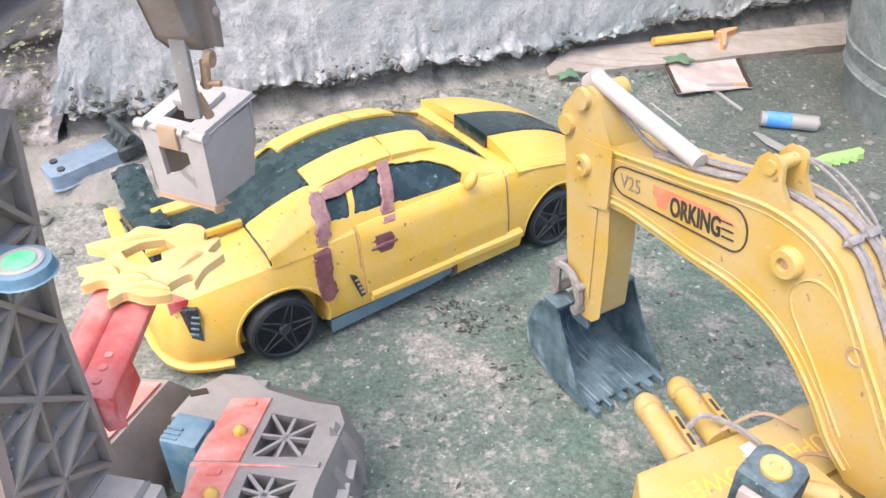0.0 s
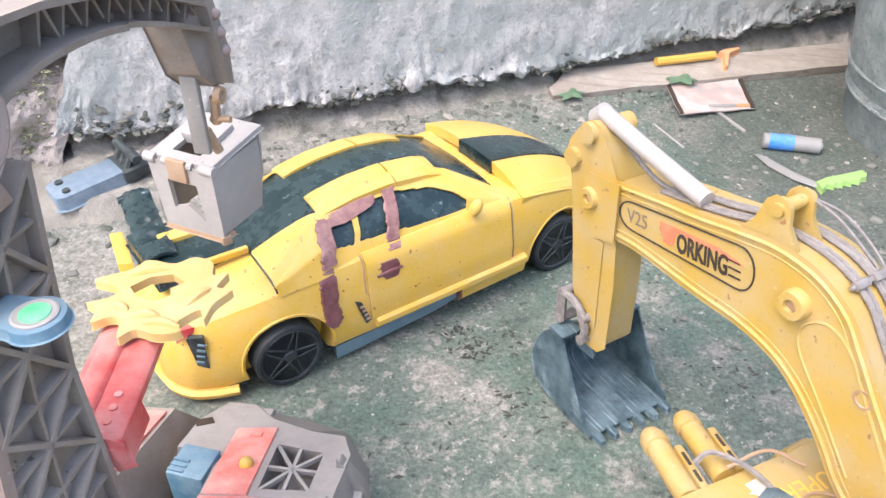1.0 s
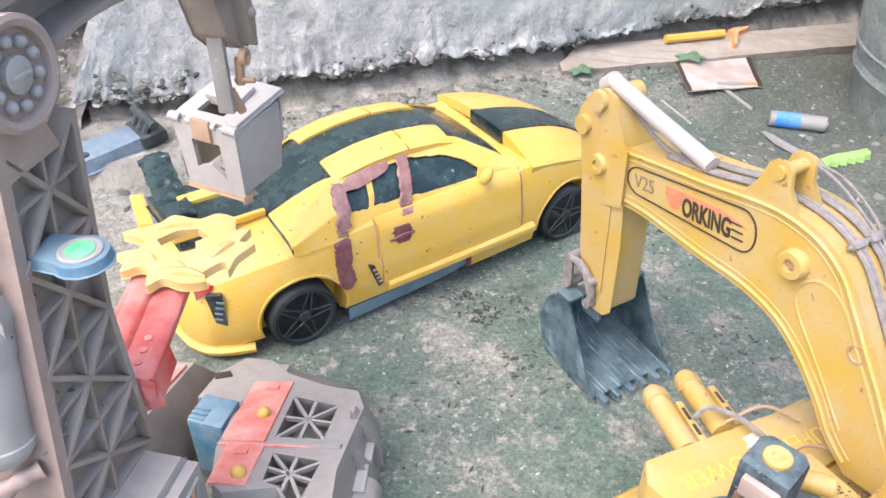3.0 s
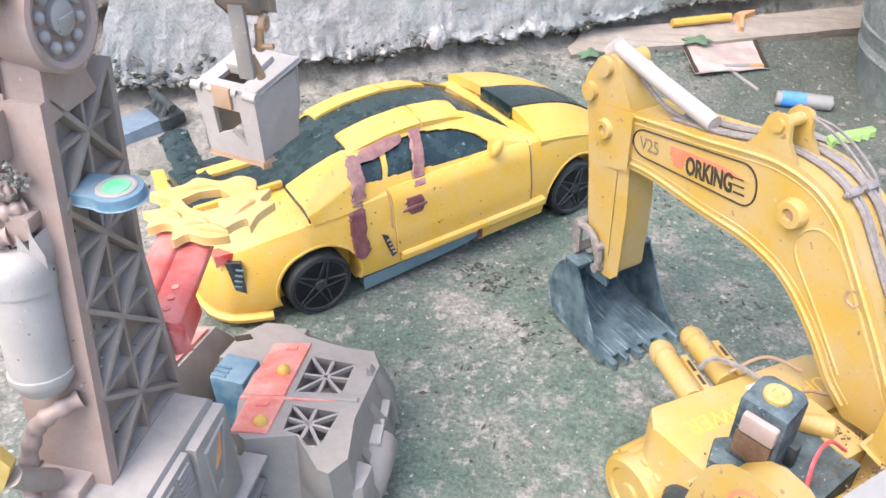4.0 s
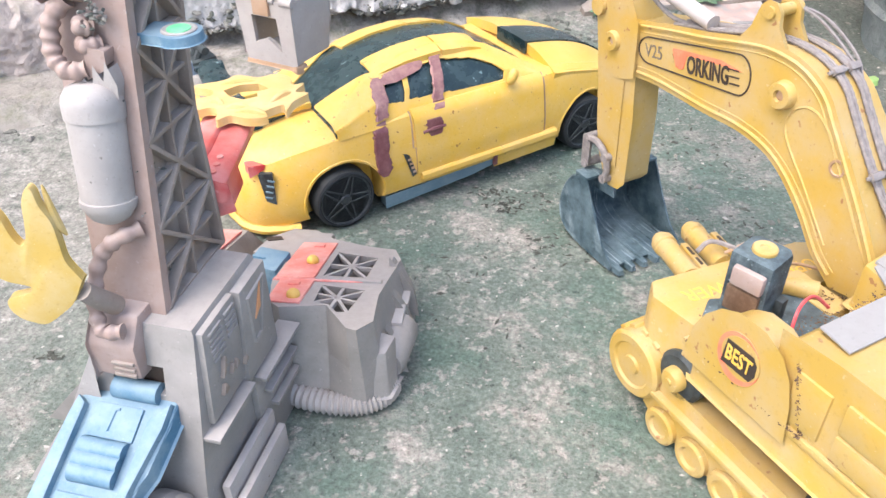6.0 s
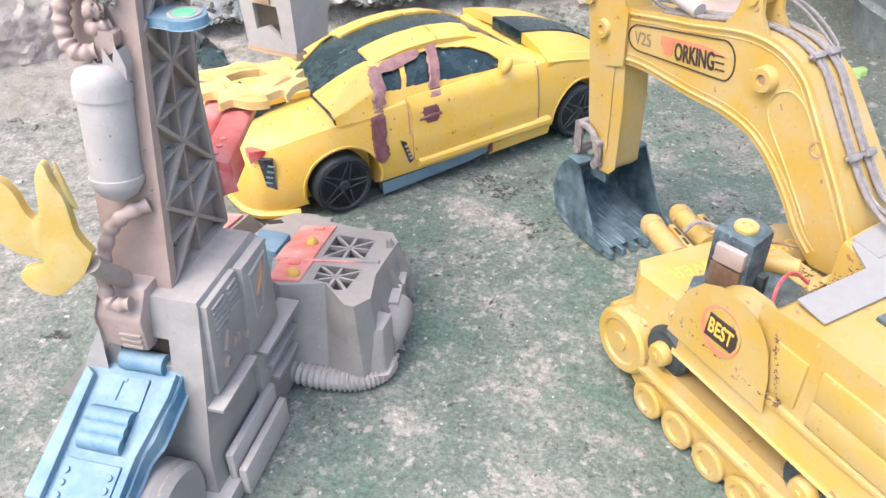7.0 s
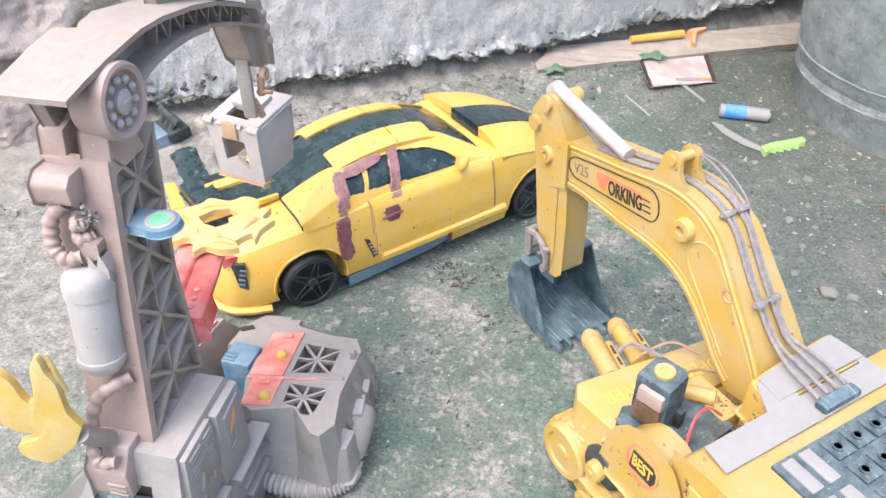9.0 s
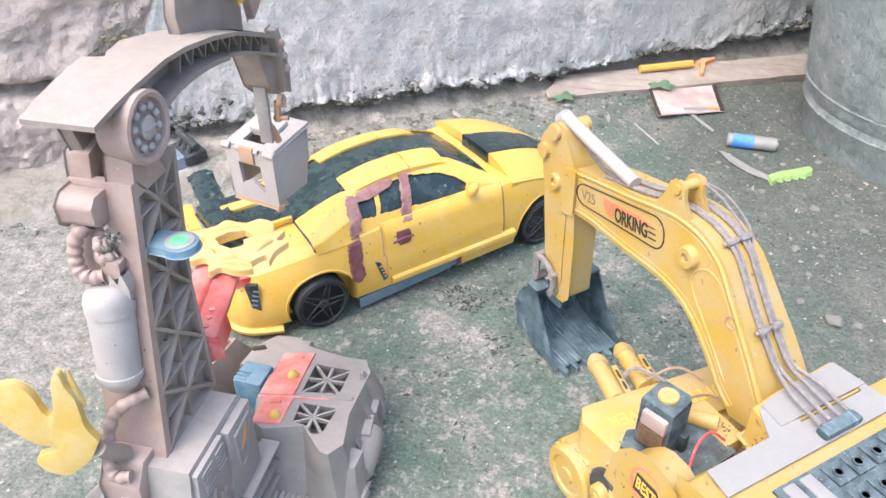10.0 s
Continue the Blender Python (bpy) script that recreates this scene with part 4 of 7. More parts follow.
def build_excavator():
    t = thing("toy_excavator", "dusty yellow toy excavator with a blue-black bucket", "toy excavator", EXC_M)
    build_track(t, -0.049, -0.024)
    build_track(t, 0.083, 0.058)
    bm = BM()
    box(bm, (-0.026, -0.100, 0.016), (0.060, 0.050, 0.048), b=0.002)
    part("chassis", bm, EXY, t)
    # turntable body
    bm = BM()
    prism(bm, [(-0.047, -0.130), (0.080, -0.130), (0.080, 0.012), (0.060, 0.030), (-0.036, 0.036), (-0.046, 0.026)], 0.050, 0.068, "xy", None, 0.002)
    part("platform", bm, EXY, t)
    bm = BM()
    prism(bm, [(-0.040, 0.030), (-0.043, 0.060), (-0.036, 0.0695), (0.048, 0.0600), (0.066, 0.050), (0.066, 0.030)], 0.040, 0.0715, "xy", None, 0.0024)
    fr = part("front_box", bm, EXY, t, "yellow front deck with raised words")
    # raised words, turned to be read from the front
    lettering("POWER", 0.0115, OCHRE, fr, EXC_M @ pose(-0.012, 0.0500, 0.0716, 0, 0, 172), "lettering", "raised ochre word", 0.95)
    lettering("SUPER", 0.0115, OCHRE, fr, EXC_M @ pose(0.033, 0.0440, 0.0716, 0, 0, 172), "lettering", "raised ochre word", 0.95)
    bm = BM()
    prism(bm, [(0.0085, 0.0575), (0.0145, 0.0575), (0.0145, 0.0535), (0.0165, 0.0535), (0.0115, 0.0490), (0.0065, 0.0535), (0.0085, 0.0535)], 0.0714, 0.0719, "xy")
    part("arrow_mark", bm, PALEINK, fr, "pale arrow print")
    # side pod with a round badge
    bm = BM()
    prof = [(-0.0200, 0.066), (-0.0185, 0.078), (-0.0155, 0.0880), (-0.0110, 0.0945), (-0.0040, 0.0980), (0.0070, 0.0980), (0.0140, 0.0945), (0.0200, 0.0875), (0.0240, 0.0790), (0.0260, 0.066)]
    prism(bm, prof, -0.0485, -0.030, "yz", None, 0.0050)
    pod = part("side_pod", bm, EXY, t, "rounded yellow side pod")
    MS = EXC_M @ Matrix.Translation((-0.0487, 0.0035, 0.0825)) @ Matrix(((0, 0, -1, 0), (-1, 0, 0, 0), (0, 1, 0, 0), (0, 0, 0, 1)))
    bm = BM()
    lathe(bm, [(0.0114, -0.0004), (0.0114, 0.0003), (0, 0.0003)], 36, Matrix.Diagonal((0.95, 1.08, 1, 1)))
    badge = part("badge", bm, REDINK, pod, "round red and black badge", MS)
    bm = BM()
    lathe(bm, [(0.0098, 0), (0.0098, 0.0005), (0, 0.0005)], 36, Matrix.Translation((0.0012, 0.0010, 0)))
    part("badge_field", bm, EXY, badge, "", MS)
    bm = BM()
    prism(bm, [(-0.0075, -0.0062), (0.0078, -0.0058), (0.0096, -0.0020), (0.0094, 0.0034), (0.0070, 0.0066), (-0.0064, 0.0062)], 0.0004, 0.0008, "xy")
    part("badge_bar", bm, INK_AND_SHADE, badge, "", MS)
    lettering("BEST", 0.0104, OCHRE, badge, MS @ pose(0.0008, 0.0002, 0.0010, 0, 0, 0), "lettering", "ochre word", 0.62, 0.0002)
    # cab block, deck and rear body
    bm = BM()
    prism(bm, [(-0.016, 0.066), (-0.012, 0.1045), (-0.034, 0.1065), (-0.150, 0.1065), (-0.150, 0.060), (-0.030, 0.060)], -0.0455, 0.096, "yz", None, 0.0030)
    cab = part("rear_body", bm, EXY, t, "yellow rear body with panel lines")
    for b0, b1, z0, z1 in ((-0.036, -0.020, 0.072, 0.096), (-0.088, -0.042, 0.070, 0.082), (-0.088, -0.042, 0.084, 0.098)):
        bm = BM()
        box(bm, (-0.0468, b0, z0), (-0.0440, b1, z1), b=0.0009)
        part("side_panel", bm, EXY, cab)
    bm = BM()
    box(bm, (-0.0475, -0.150, 0.0655), (-0.040, 0.034, 0.0690), b=0.0009)
    part("ledge", bm, EXY, cab)
    # brown grime packed into the seams
    rng = random.Random(8)
    bits = Bits(rng)
    for p0, p1, n, sp in (((-0.0462, -0.0290, 0.070), (-0.0462, -0.0200, 0.098), 160, 0.0006), ((-0.0476, 0.032, 0.0693), (-0.0476, -0.030, 0.0693), 160, 0.0005), ((-0.040, 0.004, 0.0855), (0.004, 0.002, 0.0855), 80, 0.0020), ((-0.030, -0.014, 0.1070), (0.006, -0.0135, 0.1070), 60, 0.0014), ((-0.044, -0.090, 0.0450), (-0.036, 0.030, 0.0450), 110, 0.0016), ((0.006, 0.020, 0.0835), (0.020, 0.004, 0.0835), 60, 0.0022), ((-0.036, 0.036, 0.0718), (-0.012, 0.028, 0.0718), 50, 0.0016)):
        a, b = Vector(p0), Vector(p1)
        for _ in range(n):
            c = a.lerp(b, rng.random()) + Vector((rng.gauss(0, sp), rng.gauss(0, sp), rng.gauss(0, sp * 0.4)))
            bits.add(c.x, c.y, c.z, rng.uniform(0.0002, 0.0006), 0.5)
    gm = tagged(part("seam_grime", bits.bm(), GRIME, t, "brown dirt crumbs in the seams", smooth=0), kind="stuff")
    # T-shaped white sheet on the deck
    bm = BM()
    prism(bm, [(-0.0335, -0.0150), (0.0060, -0.0145), (0.0150, 0.0000), (0.0270, 0.0000), (0.0270, -0.0150), (0.0700, -0.0150), (0.0740, 0.0020), (0.0770, -0.0300), (-0.0355, -0.0300)], 0.1070, 0.1078, "xy")
    part("deck_sheet", bm, WHITE, cab, "dusty white sticker sheet")
    bm = BM()
    prism(bm, [(0.010, -0.014), (0.014, 0.004), (0.030, 0.006), (0.075, 0.008), (0.078, -0.014)], 0.085, 0.1068, "xy", None, 0.0022)
    part("deck_step", bm, EXY, cab)
    bm = BM()
    prism(bm, [(0.0160, -0.0125), (0.0180, 0.0020), (0.0300, 0.0036), (0.0735, 0.0056), (0.0755, -0.0125)], 0.1069, 0.1083, "xy")
    part("step_sheet", bm, WHITE, cab, "dusty white sticker sheet")
    # dark cell panel behind the deck edge
    bm = BM()
    box(bm, (-0.0160, -0.110, 0.1040), (0.092, -0.0365, 0.1082), b=0.001)
    pan = part("cell_panel", bm, MOTOR, cab, "blue-black grille panel of square cells")
    bm0 = BM()
    box(bm0, (-0.0055, -0.0055, 0.0), (0.0055, 0.0055, 0.0012), b=0.0005)
    lathe(bm0, [(0.0030, 0.0010), (0.0030, 0.0018), (0.0018, 0.0018), (0.0018, 0.0012), (0, 0.0012)], 14)
    cell = link_mesh("cell", bm0, MOTOR)
    for i in range(6):
        for j in range(3):
            o = new("cell", cell)
            o.parent = pan
            o.matrix_basis = pose(0.0165 + 0.0128 * i, -0.0445 - 0.0140 * j, 0.1082)
    for k in range(2):
        for j in range(3):
            bm = BM()
            box(bm, (-0.0125 + 0.0105 * k, -0.0560 - 0.0215 * j, 0.1080), (-0.0055 + 0.0105 * k, -0.0385 - 0.0215 * j, 0.1094), b=0.0010)
            part("white_key", bm, WHITE, pan, "white key")
    bm = BM()
    lathe(bm, [(0.0032, 0.1060), (0.0032, 0.1076), (0.0026, 0.1082), (0, 0.1082)], 18, Matrix.Translation((-0.0235, -0.0620, 0)))
    part("deck_screw", bm, SLATE, cab, "dark round screw cap")
    # motor unit
    bm = BM()
    prism(bm, [(-0.0420, 0.031), (-0.0320, 0.038), (0.0060, 0.022), (0.0080, 0.000), (-0.0290, -0.0050)], 0.066, 0.0820, "xy", None, 0.0012)
    mo = part("motor_base", bm, MOTOR, t, "dusty blue-black motor base")
    bm = BM()
    m = Matrix.Translation((-0.0222, 0.0245, -0.0035)) @ Matrix.Rotation(radians(14), 4, "Z")
    prism(bm, [(-0.0095, -0.0095), (0.0065, -0.0095), (0.0095, -0.0065), (0.0095, 0.0065), (0.0065, 0.0095), (-0.0095, 0.0095)], 0.080, 0.1165, "xy", m, 0.0016)
    tower = part("motor_box", bm, MOTOR, t, "dusty blue-black motor box")
    bm = BM()
    lathe(bm, [(0.0052, 0.1160), (0.0052, 0.1180), (0.0046, 0.1186), (0.0022, 0.1186), (0.0018, 0.1178), (0, 0.1178)], 24, m)
    part("cap", bm, EXY, tower, "yellow round cap")
    bm = BM()
    box(bm, (-0.0125, -0.0080, 0.1030), (-0.0085, 0.0060, 0.1120), m, 0.0012)
    part("side_block", bm, PINKT, tower, "pale worn block")
    bm = BM()
    box(bm, (-0.0115, -0.0075, 0.0895), (-0.0088, 0.0070, 0.1015), m, 0.0008)
    part("side_slot", bm, GRIME, tower, "rusty brown slot")
    bm = BM()
    box(bm, (0.0010, -0.0130, 0.0830), (0.0060, -0.0080, 0.0960), m, 0.001)
    part("bracket", bm, BLACK, tower)
    bm = BM()
    tube(bm, spline([(-0.026, 0.000, 0.0860), (-0.016, 0.006, 0.0935), (-0.004, 0.009, 0.0930), (0.004, 0.006, 0.0860)], 16), 0.0008, 6)
    part("wire", bm, WIRE, t, "thin red wire")
    # yellow clutter between motor and boom
    bm = BM()
    box(bm, (0.004, 0.004, 0.066), (0.018, 0.034, 0.0830), pose(0, 0, 0, 0, 0, 0), 0.002)
    box(bm, (-0.004, 0.024, 0.066), (0.012, 0.036, 0.0790), None, 0.002)
    part("boom_block", bm, EXY, t)
    bm = BM()
    tube(bm, [(0.000, 0.030, 0.0830), (0.010, 0.016, 0.0850)], 0.0045, 12)
    part("pivot_tube", bm, EXY, t)
    # boom
    top = [(0.1875, 0.1500), (0.1682, 0.1532), (0.1440, 0.1582), (0.1219, 0.1622), (0.1021, 0.1668), (0.0836, 0.1700), (0.0655, 0.1684), (0.0512, 0.1612), (0.0425, 0.1512), (0.0310, 0.1362), (0.0195, 0.1212), (0.0075, 0.1035), (-0.0050, 0.0840)]
    low = [(0.0210, 0.0800), (0.0338, 0.0896), (0.0432, 0.1010), (0.0538, 0.1115), (0.0636, 0.1190), (0.0750, 0.1242), (0.0919, 0.1268), (0.1135, 0.1262), (0.1372, 0.1266), (0.1565, 0.1264), (0.1790, 0.1230)]
    NEAR, WIDE = 0.0245, 0.028
    prof = [(p.x, p.y) for p in spline([(*p, 0) for p in top], 40)] + [(p.x, p.y) for p in spline([(*p, 0) for p in low], 36)]
    bm = BM()
    prism(bm, prof, NEAR, NEAR + WIDE, "yz", None, 0.0018)
    for v in bm.verts:
        if v.co.x > NEAR + WIDE / 2:
            v.co.x += 0.16 * max(0.0, 0.055 - v.co.y)
    boom = part("boom", bm, EXY, t, "curved yellow boom with a printed decal", smooth=30)
    # raised rims along both edges of the near face
    for pts in (top, low):
        q = spline([(*p, 0) for p in pts], 40)
        for k in (0.55, 1.9):
            rim = []
            for a, b, c in zip(q, q[1:], q[2:]):
                n = (c - a).normalized()
                n = Vector((-n.y, n.x)) * 0.0024
                rim.append((NEAR, b.x + n.x * k, b.y + n.y * k))
            bm = BM()
            tube(bm, rim, 0.0011 if k < 1 else 0.0004, 6)
            part("rim_bead", bm, EXY, boom)
    MB = EXC_M @ Matrix.Translation((NEAR - 0.0001, 0, 0)) @ Matrix(((0, 0, -1, 0), (-1, 0, 0, 0), (0, 1, 0, 0), (0, 0, 0, 1)))
    # decal frame in the plane of the near face: x runs backwards along the arm
    DM = MB @ pose(-0.1285, 0.1463, 0, 0, 0, 9.1)
    bm = BM()

    def ring(w, h, r, n=7):
        pts = []
        for cx, cy, a0 in ((w - r, h - r, 0), (-w + r, h - r, 90), (-w + r, -h + r, 180), (w - r, -h + r, 270)):
            pts += [(cx + r * math.cos(radians(a0 + 90 * k / n)), cy + r * math.sin(radians(a0 + 90 * k / n))) for k in range(n + 1)]
        return pts

    path = [(x, y * (1.0 + 0.20 * x / 0.0385), 0.0002) for x, y in ring(0.0388, 0.0084, 0.0080)]
    path.append(path[0])
    tube(bm, path, 0.00042, 5)
    decal = part("decal_outline", bm, INK_AND_SHADE, boom, "dark oval decal outline", DM)
    lettering("V25", 0.0100, GREYINK, decal, DM @ pose(-0.0272, -0.0003, 0.0002), "lettering", "grey outlined word", 0.85)
    lettering("W", 0.0118, REDINK, decal, DM @ pose(-0.0075, -0.0010, 0.0001), "lettering", "faded red initial", 0.85, 0.0003)
    bm = BM()
    prism(bm, [(-0.013, 0.0046), (0.020, 0.0048), (0.034, 0.0016), (0.020, 0.0022), (-0.003, 0.0026), (-0.006, -0.0052), (-0.0085, -0.0052)], 0.0, 0.00025, "xy")
    part("decal_swoosh", bm, REDINK, decal, "faded red swoosh", DM)
    lettering("ORKING", 0.0126, INK_AND_SHADE, decal, DM @ pose(0.0118, -0.0022, 0.0003), "lettering", "dark word", 0.585, 0.00035)
    for k in range(3):
        bm = BM()
        box(bm, (0.0258 + 0.0004 * k, 0.0014 - 0.0034 * k, 0.0), (0.0318 + 0.0004 * k, 0.0021 - 0.0034 * k, 0.0004), b=0)
        part("decal_bar", bm, INK_AND_SHADE, decal, "", DM)
    # bosses and hole
    for b, z, r, h in ((0.1852, 0.1385, 0.0058, 0.0045), (0.0700, 0.1528, 0.0066, 0.0045)):
        bm = BM()
        m = Matrix.Translation((NEAR if b < 0.1 else NEAR - 0.001, b, z)) @ Matrix.Rotation(radians(-90), 4, "Y")
        lathe(bm, [(r, -0.001), (r * 0.95, h * 0.8), (r * 0.85, h), (r * 0.42, h), (r * 0.36, h * 0.55), (0, h * 0.55)], 24, m)
        bs = part("boss", bm, EXY, boom, "round pivot boss")
        bm = BM()
        lathe(bm, [(r * 0.34, h * 0.55), (r * 0.34, h * 0.66), (0, h * 0.72)], 12, m)
        part("screw", bm, BRONZE, bs, "rusty screw head")
    bm = BM()
    m = Matrix.Translation((NEAR - 0.0002, 0.0352, 0.1328)) @ Matrix.Rotation(radians(-90), 4, "Y")
    lathe(bm, [(0.0040, -0.002), (0.0040, 0.0004), (0.0030, 0.0004), (0.0024, -0.0008), (0, -0.0008)], 20, m)
    part("screw_hole", bm, BRONZE, boom, "dark rusty screw hole")
    # round-topped sunken panel on the lower boom
    bm = BM()
    pts = [(NEAR, y, z) for y, z in ((0.0300, 0.0960), (0.0480, 0.1170), (0.0640, 0.1350), (0.0645, 0.1460), (0.0565, 0.1520), (0.0460, 0.1480), (0.0330, 0.1310), (0.0130, 0.1040))]
    tube(bm, spline(pts, 40), 0.0007, 5)
    part("panel_bead", bm, EXY, boom)
    # lugs on the hump
    for a in (0.0275, 0.0400):
        bm = BM()
        prism(bm, [(0.1040, 0.1640), (0.0965, 0.1745), (0.0935, 0.1845), (0.0905, 0.1875), (0.0870, 0.1870), (0.0845, 0.1840), (0.0835, 0.1780), (0.0750, 0.1670)], a - 0.002, a + 0.002, "yz", None, 0.0012)
        part("lug", bm, EXY, boom)
    bm = BM()
    tube(bm, [(0.0240, 0.0885, 0.1835), (0.0430, 0.0885, 0.1835)], 0.0028, 12)
    part("lug_pin", bm, EXY, boom)
    # stick
    st = [(0.1915, 0.1745), (0.1965, 0.1715), (0.2045, 0.1600), (0.2060, 0.1540), (0.2020, 0.1460), (0.1985, 0.1300), (0.1945, 0.1050), (0.1915, 0.0830), (0.1875, 0.0680), (0.1800, 0.0545), (0.1760, 0.0510), (0.1690, 0.0520), (0.1645, 0.0570), (0.1650, 0.0980), (0.1680, 0.1250), (0.1700, 0.1500), (0.1790, 0.1640), (0.1860, 0.1735)]
    bm = BM()
    prism(bm, st, NEAR - 0.001, 0.0435, "yz", None, 0.0020)
    stick = part("stick", bm, EXY, t, "yellow upright dipper stick", smooth=30)
    bm = BM()
    prism(bm, [(0.1905, 0.1500), (0.1680, 0.1535), (0.1665, 0.1235), (0.1800, 0.1190), (0.1880, 0.1240)], NEAR - 0.0028, NEAR, "yz", None, 0.0009)
    part("stick_plate", bm, EXY, stick)
    bm = BM()
    prism(bm, [(0.1850, 0.1180), (0.1740, 0.1180), (0.1720, 0.0640), (0.1800, 0.0640)], NEAR - 0.0018, NEAR, "yz", None, 0.0006)
    part("stick_rib", bm, EXY, stick)
    for b, z, r in ((0.1920, 0.1700, 0.0052), (0.2015, 0.1530, 0.0050)):
        bm = BM()
        tube(bm, [(NEAR - 0.004, b, z), (0.0470, b, z)], r, 16)
        part("pin", bm, EXY, stick)
    bm = BM()
    tube(bm, [(0.0315, 0.1935, 0.1775), (0.0315, 0.1600, 0.1712), (0.0315, 0.1255, 0.1655)], [0.0040, 0.0041, 0.0041], 16)
    tube(bm, [(0.0315, 0.1985, 0.1730), (0.0315, 0.1925, 0.1785)], 0.0046, 12)
    part("piston_rod", bm, SILVER, t, "whitish piston rod")
    bm = BM()
    tube(bm, spline([(0.0360, 0.1880, 0.1720), (0.0350, 0.1740, 0.1640), (0.0340, 0.1540, 0.1585), (0.0330, 0.1300, 0.1620)], 26), [0.0011 + 0.0002 * (n % 2) for n in range(26)], 6)
    part("arm_hose", bm, HOSE, boom, "grey braided hose on the arm")
    # hoses
    for k, a in enumerate((0.0345, 0.0368, 0.0432, 0.0455)):
        e = 0.0300 + 0.0062 * k
        pts = [(a - 0.004, 0.150, 0.1575), (a - 0.004, 0.120, 0.1640), (a - 0.002, 0.100, 0.1690), (a, 0.0836, 0.1712), (a, 0.0655, 0.1698), (a, 0.0512, 0.1630), (a, 0.0425, 0.1530), (a, 0.0310, 0.1382), (a + 0.001, 0.0195, 0.1240), (a + 0.001, 0.0100, 0.1155), (e + 0.002, -0.0040, 0.1125), (e, -0.0170, 0.1125), (e, -0.0225, 0.1115)]
        bm = BM()
        q = spline(pts, 110)
        tube(bm, q, [0.00105 + 0.00022 * (n % 2) for n in range(110)], 7)
        part("hose", bm, HOSE, boom, "grey braided hose")
    for b, z, ang in ((0.0560, 0.1665, -36), (0.0245, 0.1315, -52)):
        bm = BM()
        m = Matrix.Translation((0, b, z)) @ Matrix.Rotation(radians(-ang), 4, "X")
        box(bm, (0.0315, -0.0018, -0.0008), (0.0385, 0.0018, 0.0024), m, 0.001)
        box(bm, (0.0412, -0.0018, -0.0008), (0.0480, 0.0018, 0.0024), m, 0.001)
        box(bm, (0.0300, -0.0008, -0.0006), (0.0490, 0.0008, 0.0012), m, 0.0004)
        part("hose_clip", bm, HOSE, boom, "grey hose clip")
    bm = BM()
    box(bm, (0.0270, -0.0295, 0.1075), (0.0520, -0.0225, 0.1120), None, 0.0018)
    part("hose_block", bm, SLATE, cab, "blue-black hose block")
    for k in range(2):
        bm = BM()
        off = 0.004 * k
        tube(bm, spline([(0.0400, 0.0885, 0.1850), (0.0440 + off, 0.0760, 0.1800), (0.0470 + off, 0.0600, 0.1690), (0.0470, 0.0500, 0.1600)], 24), 0.0007, 5)
        part("loose_hose", bm, HOSE, boom, "thin loose hose")
    # two stubby cylinders at the front
    for a0, a1 in ((-0.0125, 0.0000), (0.0080, 0.0200)):
        p0, p1 = Vector((a0, 0.0660, 0.0660)), Vector((a1, 0.1010, 0.0610))
        d = (p1 - p0)
        bm = BM()
        tube(bm, [p0, p0 + d * 0.78, p0 + d * 0.80, p0 + d * 0.86, p0 + d * 0.87, p0 + d * 1.0, p0 + d * 1.10], [0.0056, 0.0056, 0.0050, 0.0050, 0.0062, 0.0062, 0.0045], 18)
        cy = part("front_cylinder", bm, EXY, t, "stubby yellow cylinder with a round cap")
        mm = Matrix.Translation(p0 + d * 0.38 + Vector((0.0058, -0.0026, 0.0016))) @ d.to_track_quat("Y", "Z").to_matrix().to_4x4()
        bm = BM()
        box(bm, (-0.0014, -0.013, -0.003), (0.0022, 0.014, 0.003), mm, 0.0008)
        part("side_rail", bm, EXY, cy)
        # slots are raised near-black bars, their shade put in as colour
        for k in (0, 1):
            bm = BM()
            box(bm, (-0.0006, -0.009 + 0.010 * k, 0.0020), (0.0010, -0.002 + 0.011 * k, 0.0033), mm, 0.0002)
            part("slot", bm, INK_AND_SHADE, cy, "slot drawn by near-black colour in place of its shade")
    bm = BM()
    tube(bm, spline([(-0.0020, 0.0760, 0.0720), (0.0050, 0.0740, 0.0770), (0.0120, 0.0600, 0.0770), (0.0060, 0.0420, 0.0830), (-0.0120, 0.0300, 0.0960)], 30), 0.0013, 6)
    part("front_hose", bm, HOSE, t, "twisted dark grey cord")
    bm = BM()
    tube(bm, spline([(-0.018, 0.030, 0.100), (0.004, 0.034, 0.090), (0.020, 0.036, 0.0830), (0.030, 0.030, 0.0800)], 24), 0.0008, 6)
    tube(bm, spline([(0.006, 0.066, 0.075), (0.024, 0.062, 0.0790), (0.034, 0.050, 0.0760)], 20), 0.0008, 6)
    part("wire", bm, BRONZE, t, "thin brown wire")
    # bucket
    shell = [(0.1900, 0.0500), (0.1985, 0.0460), (0.2060, 0.0345), (0.2090, 0.0215), (0.2060, 0.0100), (0.1955, 0.0040), (0.1800, 0.0022), (0.1650, 0.0020), (0.1530, 0.0020)]
    sp = [(p.x, p.y) for p in spline([(*p, 0) for p in shell], 36)]
    inner = []
    for k, p in enumerate(sp):
        a, b = Vector(sp[max(k - 1, 0)]), Vector(sp[min(k + 1, len(sp) - 1)])
        d = (b - a).normalized()
        inner.append((p[0] + d.y * 0.0018, p[1] - d.x * 0.0018))
    bm = BM()
    prism(bm, sp + inner[::-1], 0.0140, 0.0680, "yz")
    bk = part("bucket", bm, SLATE, t, "worn blue-black digging bucket")
